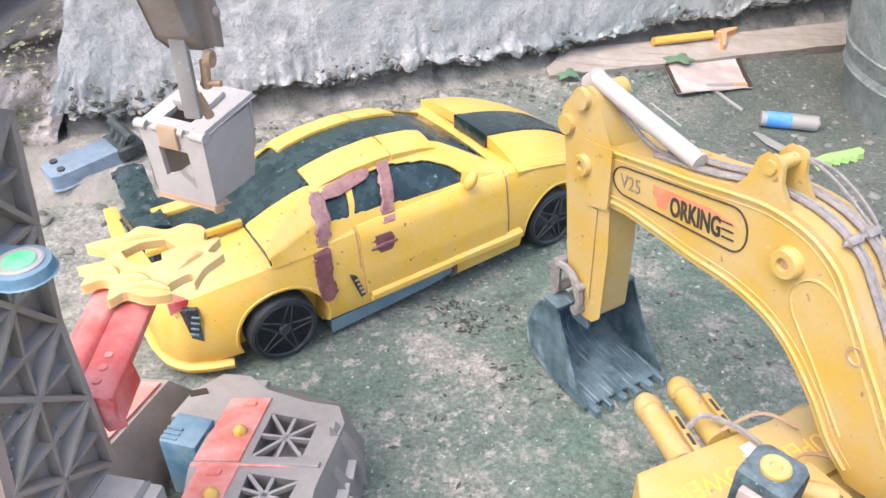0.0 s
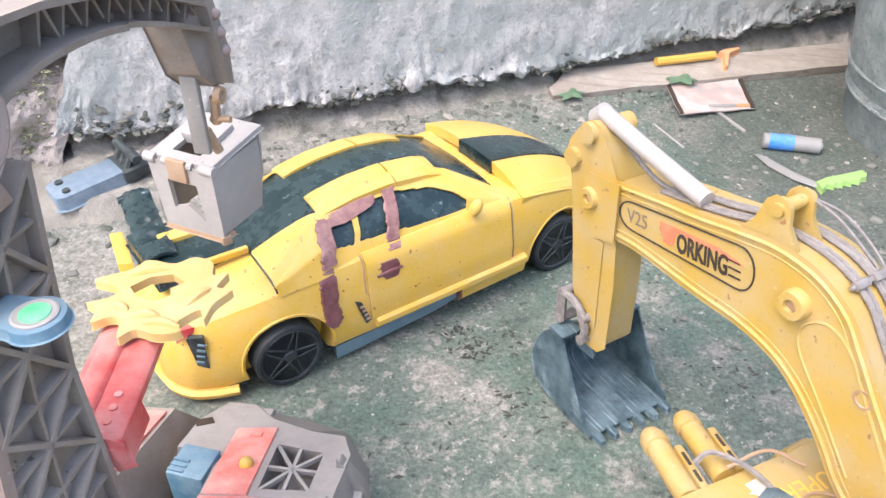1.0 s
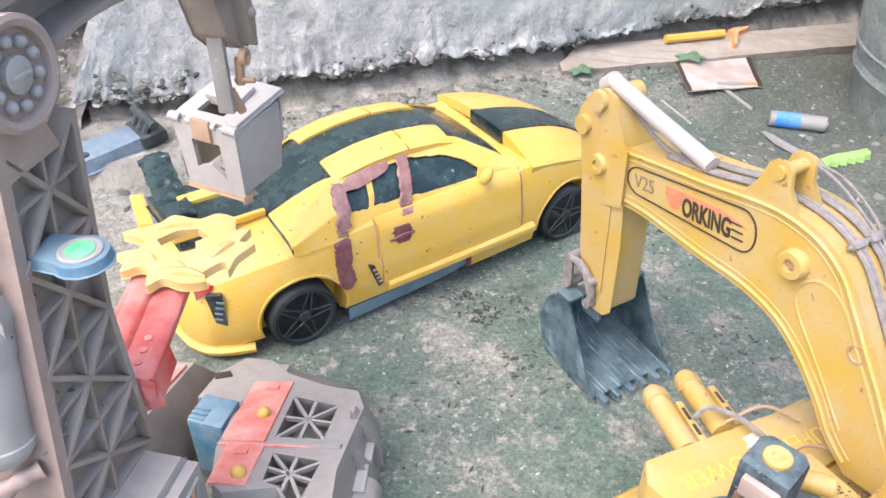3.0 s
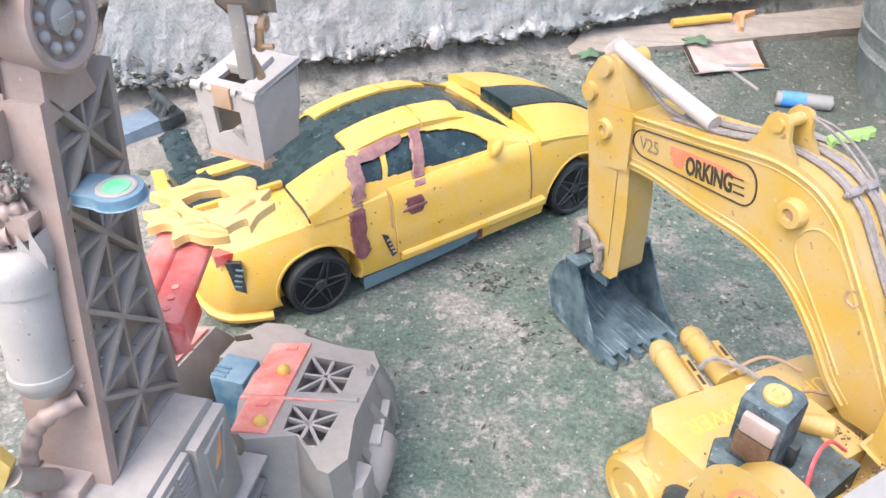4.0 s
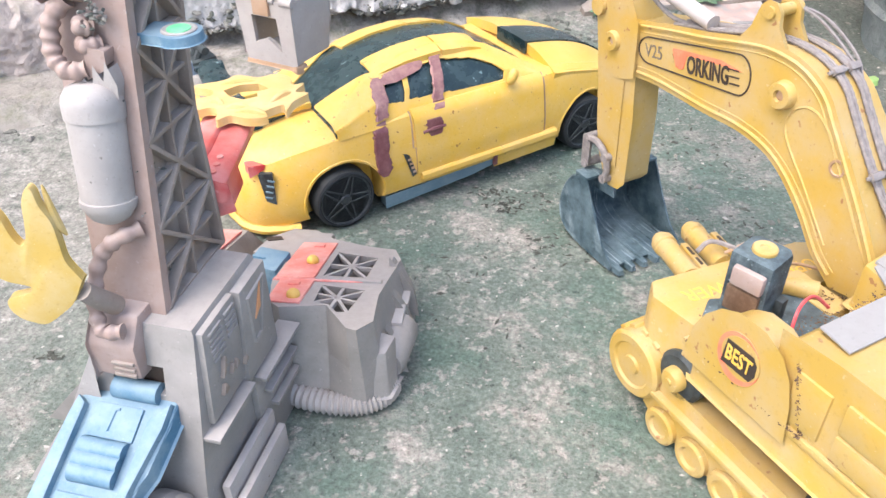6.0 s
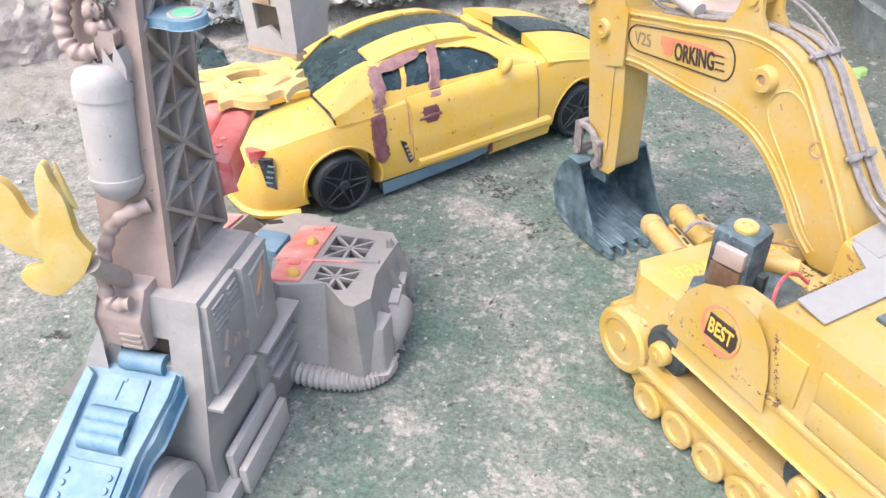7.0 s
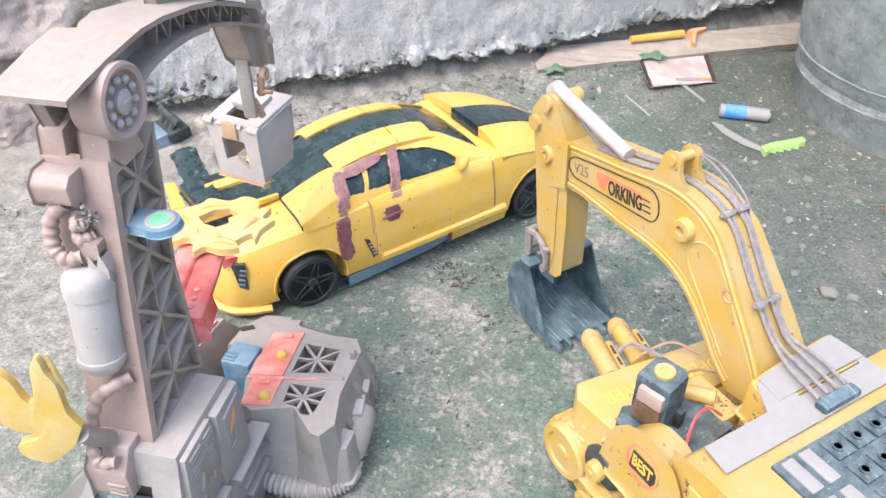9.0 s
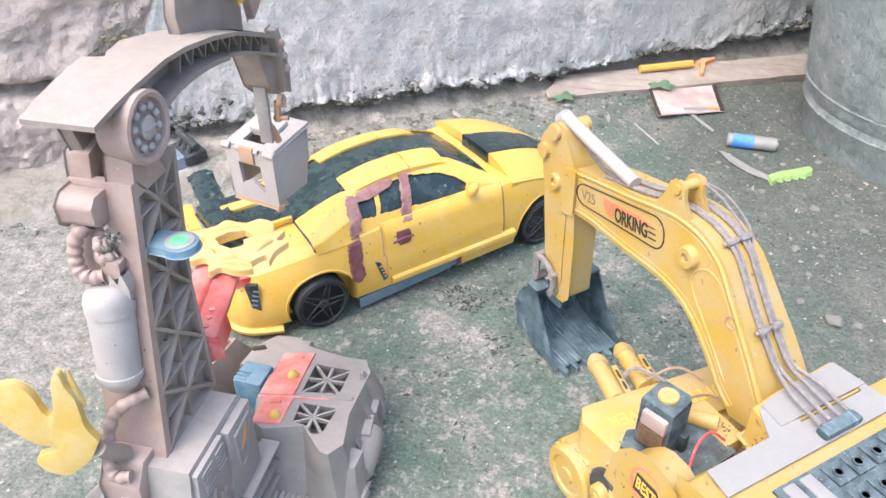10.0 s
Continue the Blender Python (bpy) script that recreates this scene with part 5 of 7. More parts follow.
    for a in (0.0132, 0.0672):
        bm = BM()
        prism(bm, sp + [(0.1535, 0.0055), (0.1635, 0.0135), (0.1725, 0.0270), (0.1835, 0.0465), (0.1860, 0.0515)], a, a + 0.0016, "yz", None, 0.0004)
        side = part("bucket_side", bm, SLATE, bk)
        bm = BM()
        tube(bm, [(a + 0.0008, y, z) for y, z in sp[3:-2]], 0.0013, 6)
        part("side_rib", bm, SLATE, side)
    bm = BM()
    box(bm, (0.0132, 0.1845, 0.0495), (0.0270, 0.1965, 0.0520), None, 0.0006)
    box(bm, (0.0440, 0.1845, 0.0495), (0.0685, 0.1965, 0.0515), None, 0.0006)
    prism(bm, [(0.1960, 0.0500), (0.1740, 0.0500), (0.1720, 0.0420), (0.1900, 0.0400)], 0.0250, 0.0275, "yz", None, 0.0006)
    part("top_flange", bm, SLATE, bk)
    for k in range(6):
        a = 0.0150 + 0.0095 * k
        bm = BM()
        prism(bm, [(a, 0.1550), (a + 0.0052, 0.1550), (a + 0.0048, 0.1478), (a + 0.0038, 0.1466), (a + 0.0010, 0.1468), (a + 0.0004, 0.1482)], 0.0008, 0.0042, "xy", None, 0.0006)
        part("tooth", bm, SLATE, bk)
        bm = BM()
        box(bm, (a + 0.0018, 0.1520, 0.0030), (a + 0.0034, 0.1900, 0.0046), None, 0.0006)
        part("floor_rib", bm, SLATE, bk)
    bm = BM()
    for x in (0.0200, 0.0460):
        prism(bm, [(0.1960, 0.0750), (0.1990, 0.0725), (0.1985, 0.0560), (0.1955, 0.0540), (0.1925, 0.0560), (0.1930, 0.0730)], x - 0.0012, x + 0.0012, "yz", None, 0.0006)
        tube(bm, spline([(x, 0.1960, 0.0735), (x, 0.1870, 0.0745), (x, 0.1790, 0.0700), (x, 0.1755, 0.0620), (x, 0.1770, 0.0530)], 18), 0.0022, 8)
    for y, z in ((0.1960, 0.0735), (0.1775, 0.0680), (0.1955, 0.0560), (0.1770, 0.0540)):
        tube(bm, [(0.0180, y, z), (0.0480, y, z)], 0.0028, 14)
    part("bucket_link", bm, HOSE, bk, "worn grey bucket link")


build_excavator()


# ---- toy tower: x to its truss side, y to its back, z up ----
TOW_M = ztrans(-0.07, 0.18, 0.0, -8)


def corrugated(bm, pts, r, n=60, waves=14, m=None):
    tube(bm, spline(pts, n), [r * (1 + 0.13 * math.cos(2 * math.pi * waves * k / n)) for k in range(n)], 12, m)


def tower_front(z):
    return -0.017 + (z - 0.104) * 0.2


def tower_back(z):
    return 0.031 + max(0.0, z - 0.17) * 0.16


def build_tower():
    t = thing("toy_tower", "brown-grey toy crane tower with truss sides and a tank", "toy tower", TOW_M)
    # base block, front face leaning out towards its foot
    bm = BM()
    rows = []
    for z, xl, xr, yf, yb in ((0.0, -0.034, 0.024, -0.046, 0.030), (0.030, -0.032, 0.0225, -0.043, 0.029), (0.066, -0.027, 0.0225, -0.034, 0.028), (0.102, -0.0225, 0.0225, -0.0255, 0.027), (0.104, -0.0215, 0.0215, -0.0245, 0.026)):
        rows.append([(xl, yf, z), (xr, yf, z), (xr, yb, z), (xl, yb, z)])
    loft(bm, rows)
    slot = BM()
    box(slot, (-0.0150, -0.060, 0.0735), (0.0080, -0.0255, 0.0860), b=0)
    base = part("base", cut("b", bm, [slot]), GREY, t, "grey moulded base block", smooth=30)
    # near-black backing paints in the shade of the cut slot
    bm = BM()
    box(bm, (-0.0155, -0.0272, 0.072), (0.0085, -0.0250, 0.0875), b=0)
    part("slot_shade", bm, INK_AND_SHADE, base, "near-black backing, shade of the hinge slot put in as colour")
    # machine panels with louvres on the truss side
    for y0, y1, z0, z1, thick in ((-0.024, 0.002, 0.058, 0.102, 0.0028), (0.004, 0.028, 0.054, 0.1005, 0.0045)):
        bm = BM()
        prism(bm, [(y0 - 0.006, z0), (y1, z0), (y1, z1), (y0, z1)], 0.0215, 0.0225 + thick, "yz", None, 0.0009)
        pn = part("side_panel", bm, GREY, base)
        if y0 < 0:
            for k in range(6):
                bm = BM()
                prism(bm, [(y0 + 0.003, 0.099 - 0.0028 * k), (y1 - 0.013, 0.099 - 0.0028 * k), (y1 - 0.013, 0.0975 - 0.0028 * k), (y0 + 0.003, 0.0975 - 0.0028 * k)], 0.0245, 0.0262, "yz", None, 0.0003)
                part("louvre", bm, GREY, pn)
            for k in range(5):
                bm = BM()
                prism(bm, [(y1 - 0.010, 0.099 - 0.0028 * k), (y1 - 0.002, 0.099 - 0.0028 * k), (y1 - 0.002, 0.0975 - 0.0028 * k), (y1 - 0.010, 0.0975 - 0.0028 * k)], 0.0245, 0.0262, "yz", None, 0.0003)
                part("louvre", bm, GREY, pn)
            rng = random.Random(8)
            for k in range(9):
                yy, zz = rng.uniform(y0 + 0.002, y1 - 0.004), rng.uniform(0.062, 0.080)
                bm = BM()
                prism(bm, [(yy, zz), (yy + 0.0035, zz + 0.0008), (yy + 0.0025, zz + 0.004)], 0.0248, 0.0272, "yz", None, 0.0003)
                part("engine_detail", bm, TAUPE, pn)
        else:
            bm = BM()
            tube(bm, [(0.0272, 0.0085, 0.070), (0.0272, 0.0085, 0.094), (0.0272, 0.0235, 0.096), (0.0272, 0.0150, 0.071), (0.0272, 0.0085, 0.070)], 0.0010, 5)
            part("triangle_frame", bm, GREY, pn)
            bm = BM()
            prism(bm, [(0.0120, 0.080), (0.0205, 0.0945), (0.0175, 0.0830)], 0.0268, 0.0276, "yz")
            part("worn_decal", bm, ORANGE, pn, "worn orange decal")
    # ledges and stepped foot
    for y0, y1, z, w in ((-0.036, -0.002, 0.056, 0.0075), (0.004, 0.043, 0.052, 0.0090), (0.010, 0.041, 0.038, 0.0070), (0.014, 0.040, 0.026, 0.0070)):
        bm = BM()
        box(bm, (0.020, y0, z - 0.0022), (0.0225 + w, y1, z), b=0.0006)
        part("ledge", bm, GREY, base)
    bm = BM()
    prism(bm, [(0.002, 0.0), (0.044, 0.0), (0.042, 0.050), (0.004, 0.050)], 0.010, 0.0255, "yz", None, 0.001)
    part("rear_block", bm, GREY, base)
    for k in range(2):
        bm = BM()
        box(bm, (0.0245 + 0.005 * k, -0.036, 0.0), (0.0285 + 0.005 * k, 0.010, 0.026 - 0.009 * k), b=0.0012)
        part("foot_step", bm, LGREY, base)
    bm = BM()
    box(bm, (0.012, -0.060, 0.0), (0.0300, 0.014, 0.010), b=0.002)
    part("foot", bm, GREY, base)
    bm = BM()
    prism(bm, [(-0.090, 0.0), (-0.030, 0.0), (-0.020, 0.095), (-0.034, 0.088), (-0.050, 0.045)], 0.000, 0.022, "xz", None, 0.003)
    part("side_leg", bm, GREY, base)
    bm = BM()
    prism(bm, [(-0.075, 0.0), (-0.030, 0.0), (-0.022, 0.080), (-0.036, 0.055)], -0.036, -0.020, "xz", None, 0.003)
    part("side_leg", bm, LGREY, base)
    # hump on the front of the base
    bm = BM()
    prism(bm, [(-0.034, 0.082), (-0.034, 0.098), (-0.026, 0.1085), (-0.015, 0.1085), (-0.015, 0.080)], -0.0185, 0.0010, "yz", None, 0.0016)
    hump = part("front_hump", bm, PINKT, base)
    for k in range(3):
        bm = BM()
        box(bm, (-0.0100, -0.0352, 0.0835 + 0.003 * k), (-0.0005, -0.0335, 0.0850 + 0.003 * k), b=0.0003)
        part("hump_groove", bm, TAUPE, hump)
    # column
    bm = BM()
    rows = []
    for z in np.linspace(0.100, 0.232, 9):
        f, b = tower_front(z), tower_back(z)
        rows.append([(-0.0205, f, z), (0.0030, f, z), (0.0030, b - 0.001, z), (-0.0205, b - 0.001, z)])
    loft(bm, rows)
    col = part("column", bm, TAUPE, t, "leaning brown-grey column")
    bm = BM()
    rows = []
    for z in np.linspace(0.100, 0.236, 9):
        f = tower_front(z)
        rows.append([(-0.0212, f - 0.0014, z), (0.0076, f - 0.0014, z), (0.0076, f + 0.0030, z), (-0.0212, f + 0.0030, z)])
    loft(bm, rows)
    bev(bm, bm.verts, 0.0005, 1)
    part("front_panel", bm, PINKT, col, "brownish-pink front panel")

    def bar(y0, z0, y1, z1, w=0.0019, d=0.0080):
        a, b = Vector((y0, z0)), Vector((y1, z1))
        n = (b - a).normalized()
        n = Vector((-n.y, n.x)) * w / 2
        bm = BM()
        prism(bm, [a + n, a - n, b - n, b + n], 0.0022, d, "yz", None, 0.0004)
        part("truss_bar", bm, TAUPE, col)

    # truss: crossed bars in four bays
    zs = [0.104, 0.137, 0.170, 0.203, 0.236]
    for z0, z1 in zip(zs, zs[1:]):
        f0, f1, b0, b1 = tower_front(z0) + 0.002, tower_front(z1) + 0.002, tower_back(z0), tower_back(z1)
        fm, bmid = (f0 + f1) / 2, (b0 + b1) / 2
        zm = (z0 + z1) / 2
        bar(f0, z0, b1, z1)
        bar(b0, z0, f1, z1)
        bar((f0 + b0) / 2, z0, (f1 + b1) / 2, z1, 0.0015, 0.0070)
        bar(f0, z0, b0, z0, 0.0018, 0.0072)
        bar(fm, zm, bmid, zm, 0.0015, 0.0066)
    for z0, z1 in zip(zs, zs[1:]):
        bar(tower_back(z0), z0, tower_back(z1), z1, 0.0026, 0.0078)
    # dried seed husks caught in the truss
    rng = random.Random(17)
    bits = Bits(rng)
    for y0, z0, n, sp in ((-0.006, 0.1440, 60, 0.0022), (0.016, 0.1360, 18, 0.0018), (-0.004, 0.1180, 16, 0.0016), (0.004, 0.1560, 10, 0.0040), (0.010, 0.1900, 10, 0.0060)):
        for _ in range(n):
            bits.add(0.0034 + rng.uniform(0, 0.0025), rng.gauss(y0, sp), rng.gauss(z0, sp), rng.uniform(0.0003, 0.0007), 0.6)
    tagged(part("seed_husks", bits.bm(), CRUMB, col, "pale dried seed husks", smooth=0), kind="stuff")
    # tank with domed foot
    axis0, axis1 = Vector((-0.0070, -0.0135, 0.1480)), Vector((-0.0070, -0.0058, 0.1880))
    mt = Matrix.Translation(axis0) @ (axis1 - axis0).to_track_quat("Z", "Y").to_matrix().to_4x4()
    L = (axis1 - axis0).length
    bm = BM()
    lathe(bm, [(0.0092, 0.004), (0.0094, 0.0060), (0.0098, L - 0.006), (0.0096, L - 0.004)], 30, mt)
    tank = part("tank", bm, LGREY, t, "pale grey toy tank with domed ends", TOW_M)
    bm = BM()
    lathe(bm, [(0, -0.0050), (0.004, -0.0044), (0.0070, -0.0025), (0.0092, 0.0010), (0.0101, 0.0030), (0.0101, 0.0050), (0.0092, 0.0052), (0, 0.0052)], 30, mt)
    part("tank_end", bm, LGREY, tank, "", TOW_M)
    bm = BM()
    lathe(bm, [(0, L - 0.006), (0.0104, L - 0.006), (0.0106, L - 0.001), (0.0100, L + 0.0018), (0.0084, L + 0.0044), (0.0050, L + 0.0060), (0, L + 0.0064)], 30, mt)
    part("tank_end", bm, LGREY, tank, "", TOW_M)
    bm = BM()
    prism(bm, [(-0.0090, 0.1960), (-0.0050, 0.1905), (-0.0030, 0.1985), (-0.0005, 0.1930), (0.0018, 0.2000), (0.0034, 0.1940), (0.0026, 0.1880), (-0.0120, 0.1880)], -0.0060, 0.0010, "xz", None, 0.0008)
    part("tank_fin", bm, LGREY, tank)
    # pipe box and elbows
    bm = BM()
    prism(bm, [(-0.0005, 0.2200), (-0.0040, 0.2230), (-0.0040, 0.2305), (0.0000, 0.2340), (0.0080, 0.2340), (0.0080, 0.2200)], -0.0195, -0.0040, "yz", None, 0.0014)
    part("pipe_box", bm, PINKT, t, "brown-pink pipe box")
    bm = BM()
    corrugated(bm, [(-0.0115, 0.0010, 0.2200), (-0.0165, -0.0020, 0.2150), (-0.0182, -0.0035, 0.2080), (-0.0172, -0.0055, 0.2015), (-0.0125, -0.0065, 0.1980), (-0.0070, -0.0040, 0.1985)], 0.0030, 60, 8)
    part("upper_pipe", bm, PINKT, t, "ribbed brown elbow pipe")
    bm = BM()
    corrugated(bm, [(-0.0090, 0.0030, 0.2130), (-0.0070, -0.0020, 0.2120), (-0.0050, 0.0010, 0.2110)], 0.0026, 30, 4)
    corrugated(bm, [(-0.0100, 0.0010, 0.2050), (-0.0060, -0.0030, 0.2060), (-0.0030, 0.0010, 0.2060)], 0.0026, 30, 4)
    part("pipe_stub", bm, PINKT, t)
    bits = Bits(rng)
    for _ in range(40):
        bits.add(rng.gauss(-0.0010, 0.0016), rng.gauss(-0.0010, 0.0016), rng.gauss(0.2175, 0.0022), rng.uniform(0.0004, 0.0011), 0.8)
    tagged(part("dirt_clod", bits.bm(), CRUMB, t, "dry dirt crumbs on the pipe", smooth=0), kind="stuff")
    bm = BM()
    prism(bm, [(-0.0065, 0.1960), (0.0005, 0.2000), (0.0010, 0.2050), (-0.0050, 0.2060)], -0.0050, 0.0020, "xz", None, 0.0008)
    part("pipe_bracket", bm, PINKT, t)
    bm = BM()
    corrugated(bm, [(0.0025, -0.0120, 0.1400), (-0.0040, -0.0190, 0.1385), (-0.0105, -0.0215, 0.1320), (-0.0128, -0.0265, 0.1220), (-0.0120, -0.0315, 0.1120), (-0.0085, -0.0345, 0.1065), (-0.0015, -0.0330, 0.1065)], 0.0029, 80, 10)
    part("lower_pipe", bm, PINKT, t, "ribbed brown drain pipe")
    # round blue pad on a bracket
    bm = BM()
    w = lambda x, y: (TOW_M.inverted() @ Vector((x, y, 0))).to_2d()
    c = w(-0.0490, 0.1910)
    pts = [(c.x + 0.0080 * math.cos(a), c.y + 0.0080 * math.sin(a)) for a in np.linspace(radians(-120), radians(120), 18)]
    pts += [(0.0060, c.y + 0.0062), (0.0060, c.y - 0.0062)]
    prism(bm, pts, 0.2040, 0.2075, "xy", None, 0.0008)
    pad = part("round_pad", bm, BLUE, t, "blue round pad on a bracket")
    mp = Matrix.Translation((c.x, c.y, 0.2075)) @ Matrix.Scale(0.88, 4)
    bm = BM()
    lathe(bm, [(0.0070, -0.001), (0.0070, 0.0005), (0.0062, 0.0008), (0.0050, 0.0004), (0, 0.0004)], 28, mp)
    ringp = part("pad_ring", bm, LGREY, pad, "pale ring")
    bm = BM()
    lathe(bm, [(0.0048, 0.0), (0.0046, 0.0008), (0, 0.0009)], 24, mp)
    part("pad_centre", bm, GREEN, pad, "green centre")
    bm = BM()
    box(bm, (-0.0245, 0.004, 0.2000), (-0.0195, 0.012, 0.2060), b=0.001)
    part("left_stub", bm, BLUE, t, "blue peg")
    # fork blocks on top and the hub wheel
    for x0, x1 in ((-0.0212, -0.0108), (-0.0040, 0.0080)):
        bm = BM()
        prism(bm, [(0.0080, 0.2290), (0.0120, 0.2460), (0.0260, 0.2500), (0.0330, 0.2290)], x0, x1, "yz", None, 0.0012)
        part("fork_block", bm, PINKT, t)
        bm = BM()
        prism(bm, [(0.0140, 0.2440), (0.0080, 0.2660), (0.0220, 0.2700), (0.0300, 0.2440)], x0 + 0.002, x1 - 0.003, "yz", None, 0.0010)
        part("fork_plate", bm, TAUPE, t)
    mw = Matrix.Translation((0.0140, 0.0190, 0.2570)) @ Matrix.Rotation(radians(90), 4, "Y")
    bm = BM()
    lathe(bm, [(0.0, -0.014), (0.0132, -0.014), (0.0140, -0.006), (0.0148, -0.005), (0.0148, 0.0005), (0.0135, 0.0012), (0.0118, 0.0005), (0.0112, -0.0016), (0, -0.0016)], 44, mw)
    hub = part("hub_wheel", bm, PINKT, t, "ribbed hub wheel with studs")
    bm = BM()
    lathe(bm, [(0.0048, -0.0018), (0.0048, 0.0004), (0.0036, 0.0010), (0, 0.0010)], 24, mw)
    box(bm, (-0.0006, -0.0034, 0.0008), (0.0006, 0.0034, 0.0016), mw, 0.0002)
    part("hub_cap", bm, LGREY, hub)
    for k in range(10):
        a = 2 * math.pi * k / 10
        bm = BM()
        bmesh.ops.create_icosphere(bm, subdivisions=2, radius=0.0019, matrix=mw @ Matrix.Translation((0.0083 * math.cos(a), 0.0083 * math.sin(a), -0.0010)))
        part("stud", bm, LGREY, hub)
    # jib: wide top plate, web with ribs, lower flange
    top = [(-0.0060, 0.2690, -0.0205, 0.0100), (0.0050, 0.2715, -0.0210, 0.0110), (0.0200, 0.2738, -0.0215, 0.0118), (0.0380, 0.2750, -0.0225, 0.0120), (0.0400, 0.2751, -0.0130, 0.0120), (0.0440, 0.2752, -0.0150, 0.0120), (0.0600, 0.2738, -0.0190, 0.0116), (0.0850, 0.2690, -0.0170, 0.0108), (0.1100, 0.2620, -0.0140, 0.0096), (0.1350, 0.2520, -0.0110, 0.0082), (0.1560, 0.2430, -0.0090, 0.0068)]
    bm = BM()
    loft(bm, [[(xl, y, z), (xr, y, z), (xr, y, z - 0.0022), (xl, y, z - 0.0022)] for y, z, xl, xr in top])
    jib = part("jib_plate", bm, TAUPE, t, "arched dusty brown jib plate", smooth=50)
    low = [(0.0300, 0.2540), (0.0500, 0.2590), (0.0760, 0.2585), (0.1000, 0.2540), (0.1250, 0.2460), (0.1560, 0.2330)]
    bm = BM()
    loft(bm, [[(-0.0090, y, z), (0.0105 - 0.004 * (y > 0.1), y, z), (0.0105 - 0.004 * (y > 0.1), y, z - 0.0020), (-0.0090, y, z - 0.0020)] for y, z in [(p.x, p.y) for p in spline([(*q, 0) for q in low], 20)]])
    part("jib_flange", bm, TAUPE, jib, smooth=50)
    bm = BM()
    loft(bm, [[(-0.0040, y, zl), (-0.0020, y, zl), (-0.0020, y, zt), (-0.0040, y, zt)] for y, zl, zt in [(y, float(np.interp(y, [p[0] for p in low], [p[1] for p in low])) - 0.001, float(np.interp(y, [p[0] for p in top], [p[1] for p in top])) - 0.001) for y in np.linspace(0.030, 0.155, 20)]])
    part("jib_web", bm, TAUPE, jib)
    for k in range(8):
        y = 0.064 + 0.0112 * k
        zl, zt = float(np.interp(y, [p[0] for p in low], [p[1] for p in low])), float(np.interp(y, [p[0] for p in top], [p[1] for p in top]))
        bm = BM()
        prism(bm, [(y, zl), (y + 0.001, zl), (y + 0.0062, zt - 0.002), (y + 0.0045, zt - 0.002)], -0.0025, 0.0035, "yz")
        prism(bm, [(y + 0.0095, zl), (y + 0.0105, zl), (y + 0.0062, zt - 0.002), (y + 0.0045, zt - 0.002)], -0.0025, 0.0035, "yz")
        part("web_rib", bm, TAUPE, jib)
    bm = BM()
    lathe(bm, [(0.0, -0.006), (0.0155, -0.006), (0.0160, -0.004), (0.0160, 0.0), (0, 0.0)], 40, Matrix.Translation((0.0060, 0.0250, 0.2555)) @ Matrix.Rotation(radians(90), 4, "Y"))
    part("jib_boss", bm, TAUPE, jib)
    # crest on top of the jib
    bm = BM()
    prism(bm, [(0.082, 0.2660), (0.080, 0.2780), (0.084, 0.2930), (0.128, 0.2850), (0.142, 0.2700), (0.140, 0.2480)], -0.0080, -0.0030, "yz", None, 0.0012)
    crest = part("crest", bm, TAUPE, jib)
    bm = BM()
    tube(bm, spline([(-0.0055, 0.0880, 0.2960), (-0.0020, 0.0980, 0.2880), (0.0000, 0.1120, 0.2860), (0.0000, 0.1300, 0.2830), (-0.0010, 0.1400, 0.2760), (0.000, 0.148, 0.2880)], 30), 0.0030, 8)
    part("crest_rim", bm, BRONZE, crest, "rusty red-brown crest rim")
    bm = BM()
    prism(bm, [(0.1260, 0.2820), (0.1330, 0.2800), (0.1350, 0.2720), (0.1300, 0.2680)], 0.0020, 0.0045, "yz", None, 0.0010)
    part("crest_tag", bm, BUTTON, crest, "yellow tag")
    bm = BM()
    prism(bm, [(0.1460, 0.2540), (0.1420, 0.2720), (0.1540, 0.2860), (0.1640, 0.2800), (0.1560, 0.2600)], -0.0030, 0.0010, "yz", None, 0.0010)
    part("crest_horn", bm, PINKT, crest)
    # head with bolts and hoist rod
    bm = BM()
    prism(bm, [(0.1420, 0.2370), (0.1580, 0.2420), (0.1640, 0.2250), (0.1640, 0.2040), (0.1580, 0.2080), (0.1500, 0.2150)], -0.0130, 0.0020, "yz", None, 0.0010)
    head = part("jib_head", bm, TAUPE, t, "dark brown jib head")
    bm = BM()
    prism(bm, [(0.1540, 0.2460), (0.1600, 0.2460), (0.1680, 0.2200), (0.1670, 0.2050), (0.1610, 0.2080), (0.1590, 0.2250)], 0.0020, 0.0072, "yz", None, 0.0008)
    part("head_plate", bm, TAUPE, head)
    for y, z in ((0.1600, 0.2370), (0.1620, 0.2290), (0.1635, 0.2210)):
        bm = BM()
        bmesh.ops.create_icosphere(bm, subdivisions=2, radius=0.0024, matrix=Matrix.Translation((0.0072, y, z)))
        part("bolt", bm, PINKT, head)
    bm = BM()
    box(bm, (-0.0095, 0.1520, 0.1780), (-0.0020, 0.1550, 0.2260), pose(0, 0, 0, 0, 0, 0), 0.0008)
    part("hoist_rod", bm, GREY, t, "flat grey hoist rod")
    bm = BM()
    ml = Matrix.Translation((0.0020, 0.1590, 0.2030)) @ Matrix.Rotation(radians(90), 4, "Y")
    lathe(bm, [(0.0012, 0.0), (0.0036, 0.0), (0.0040, 0.0010), (0.0036, 0.0030), (0.0022, 0.0030), (0.0018, 0.0018), (0, 0.0018)], 20, ml)
    tube(bm, [(0.0010, 0.1590, 0.2020), (0.0000, 0.1590, 0.1900)], 0.0022, 8)
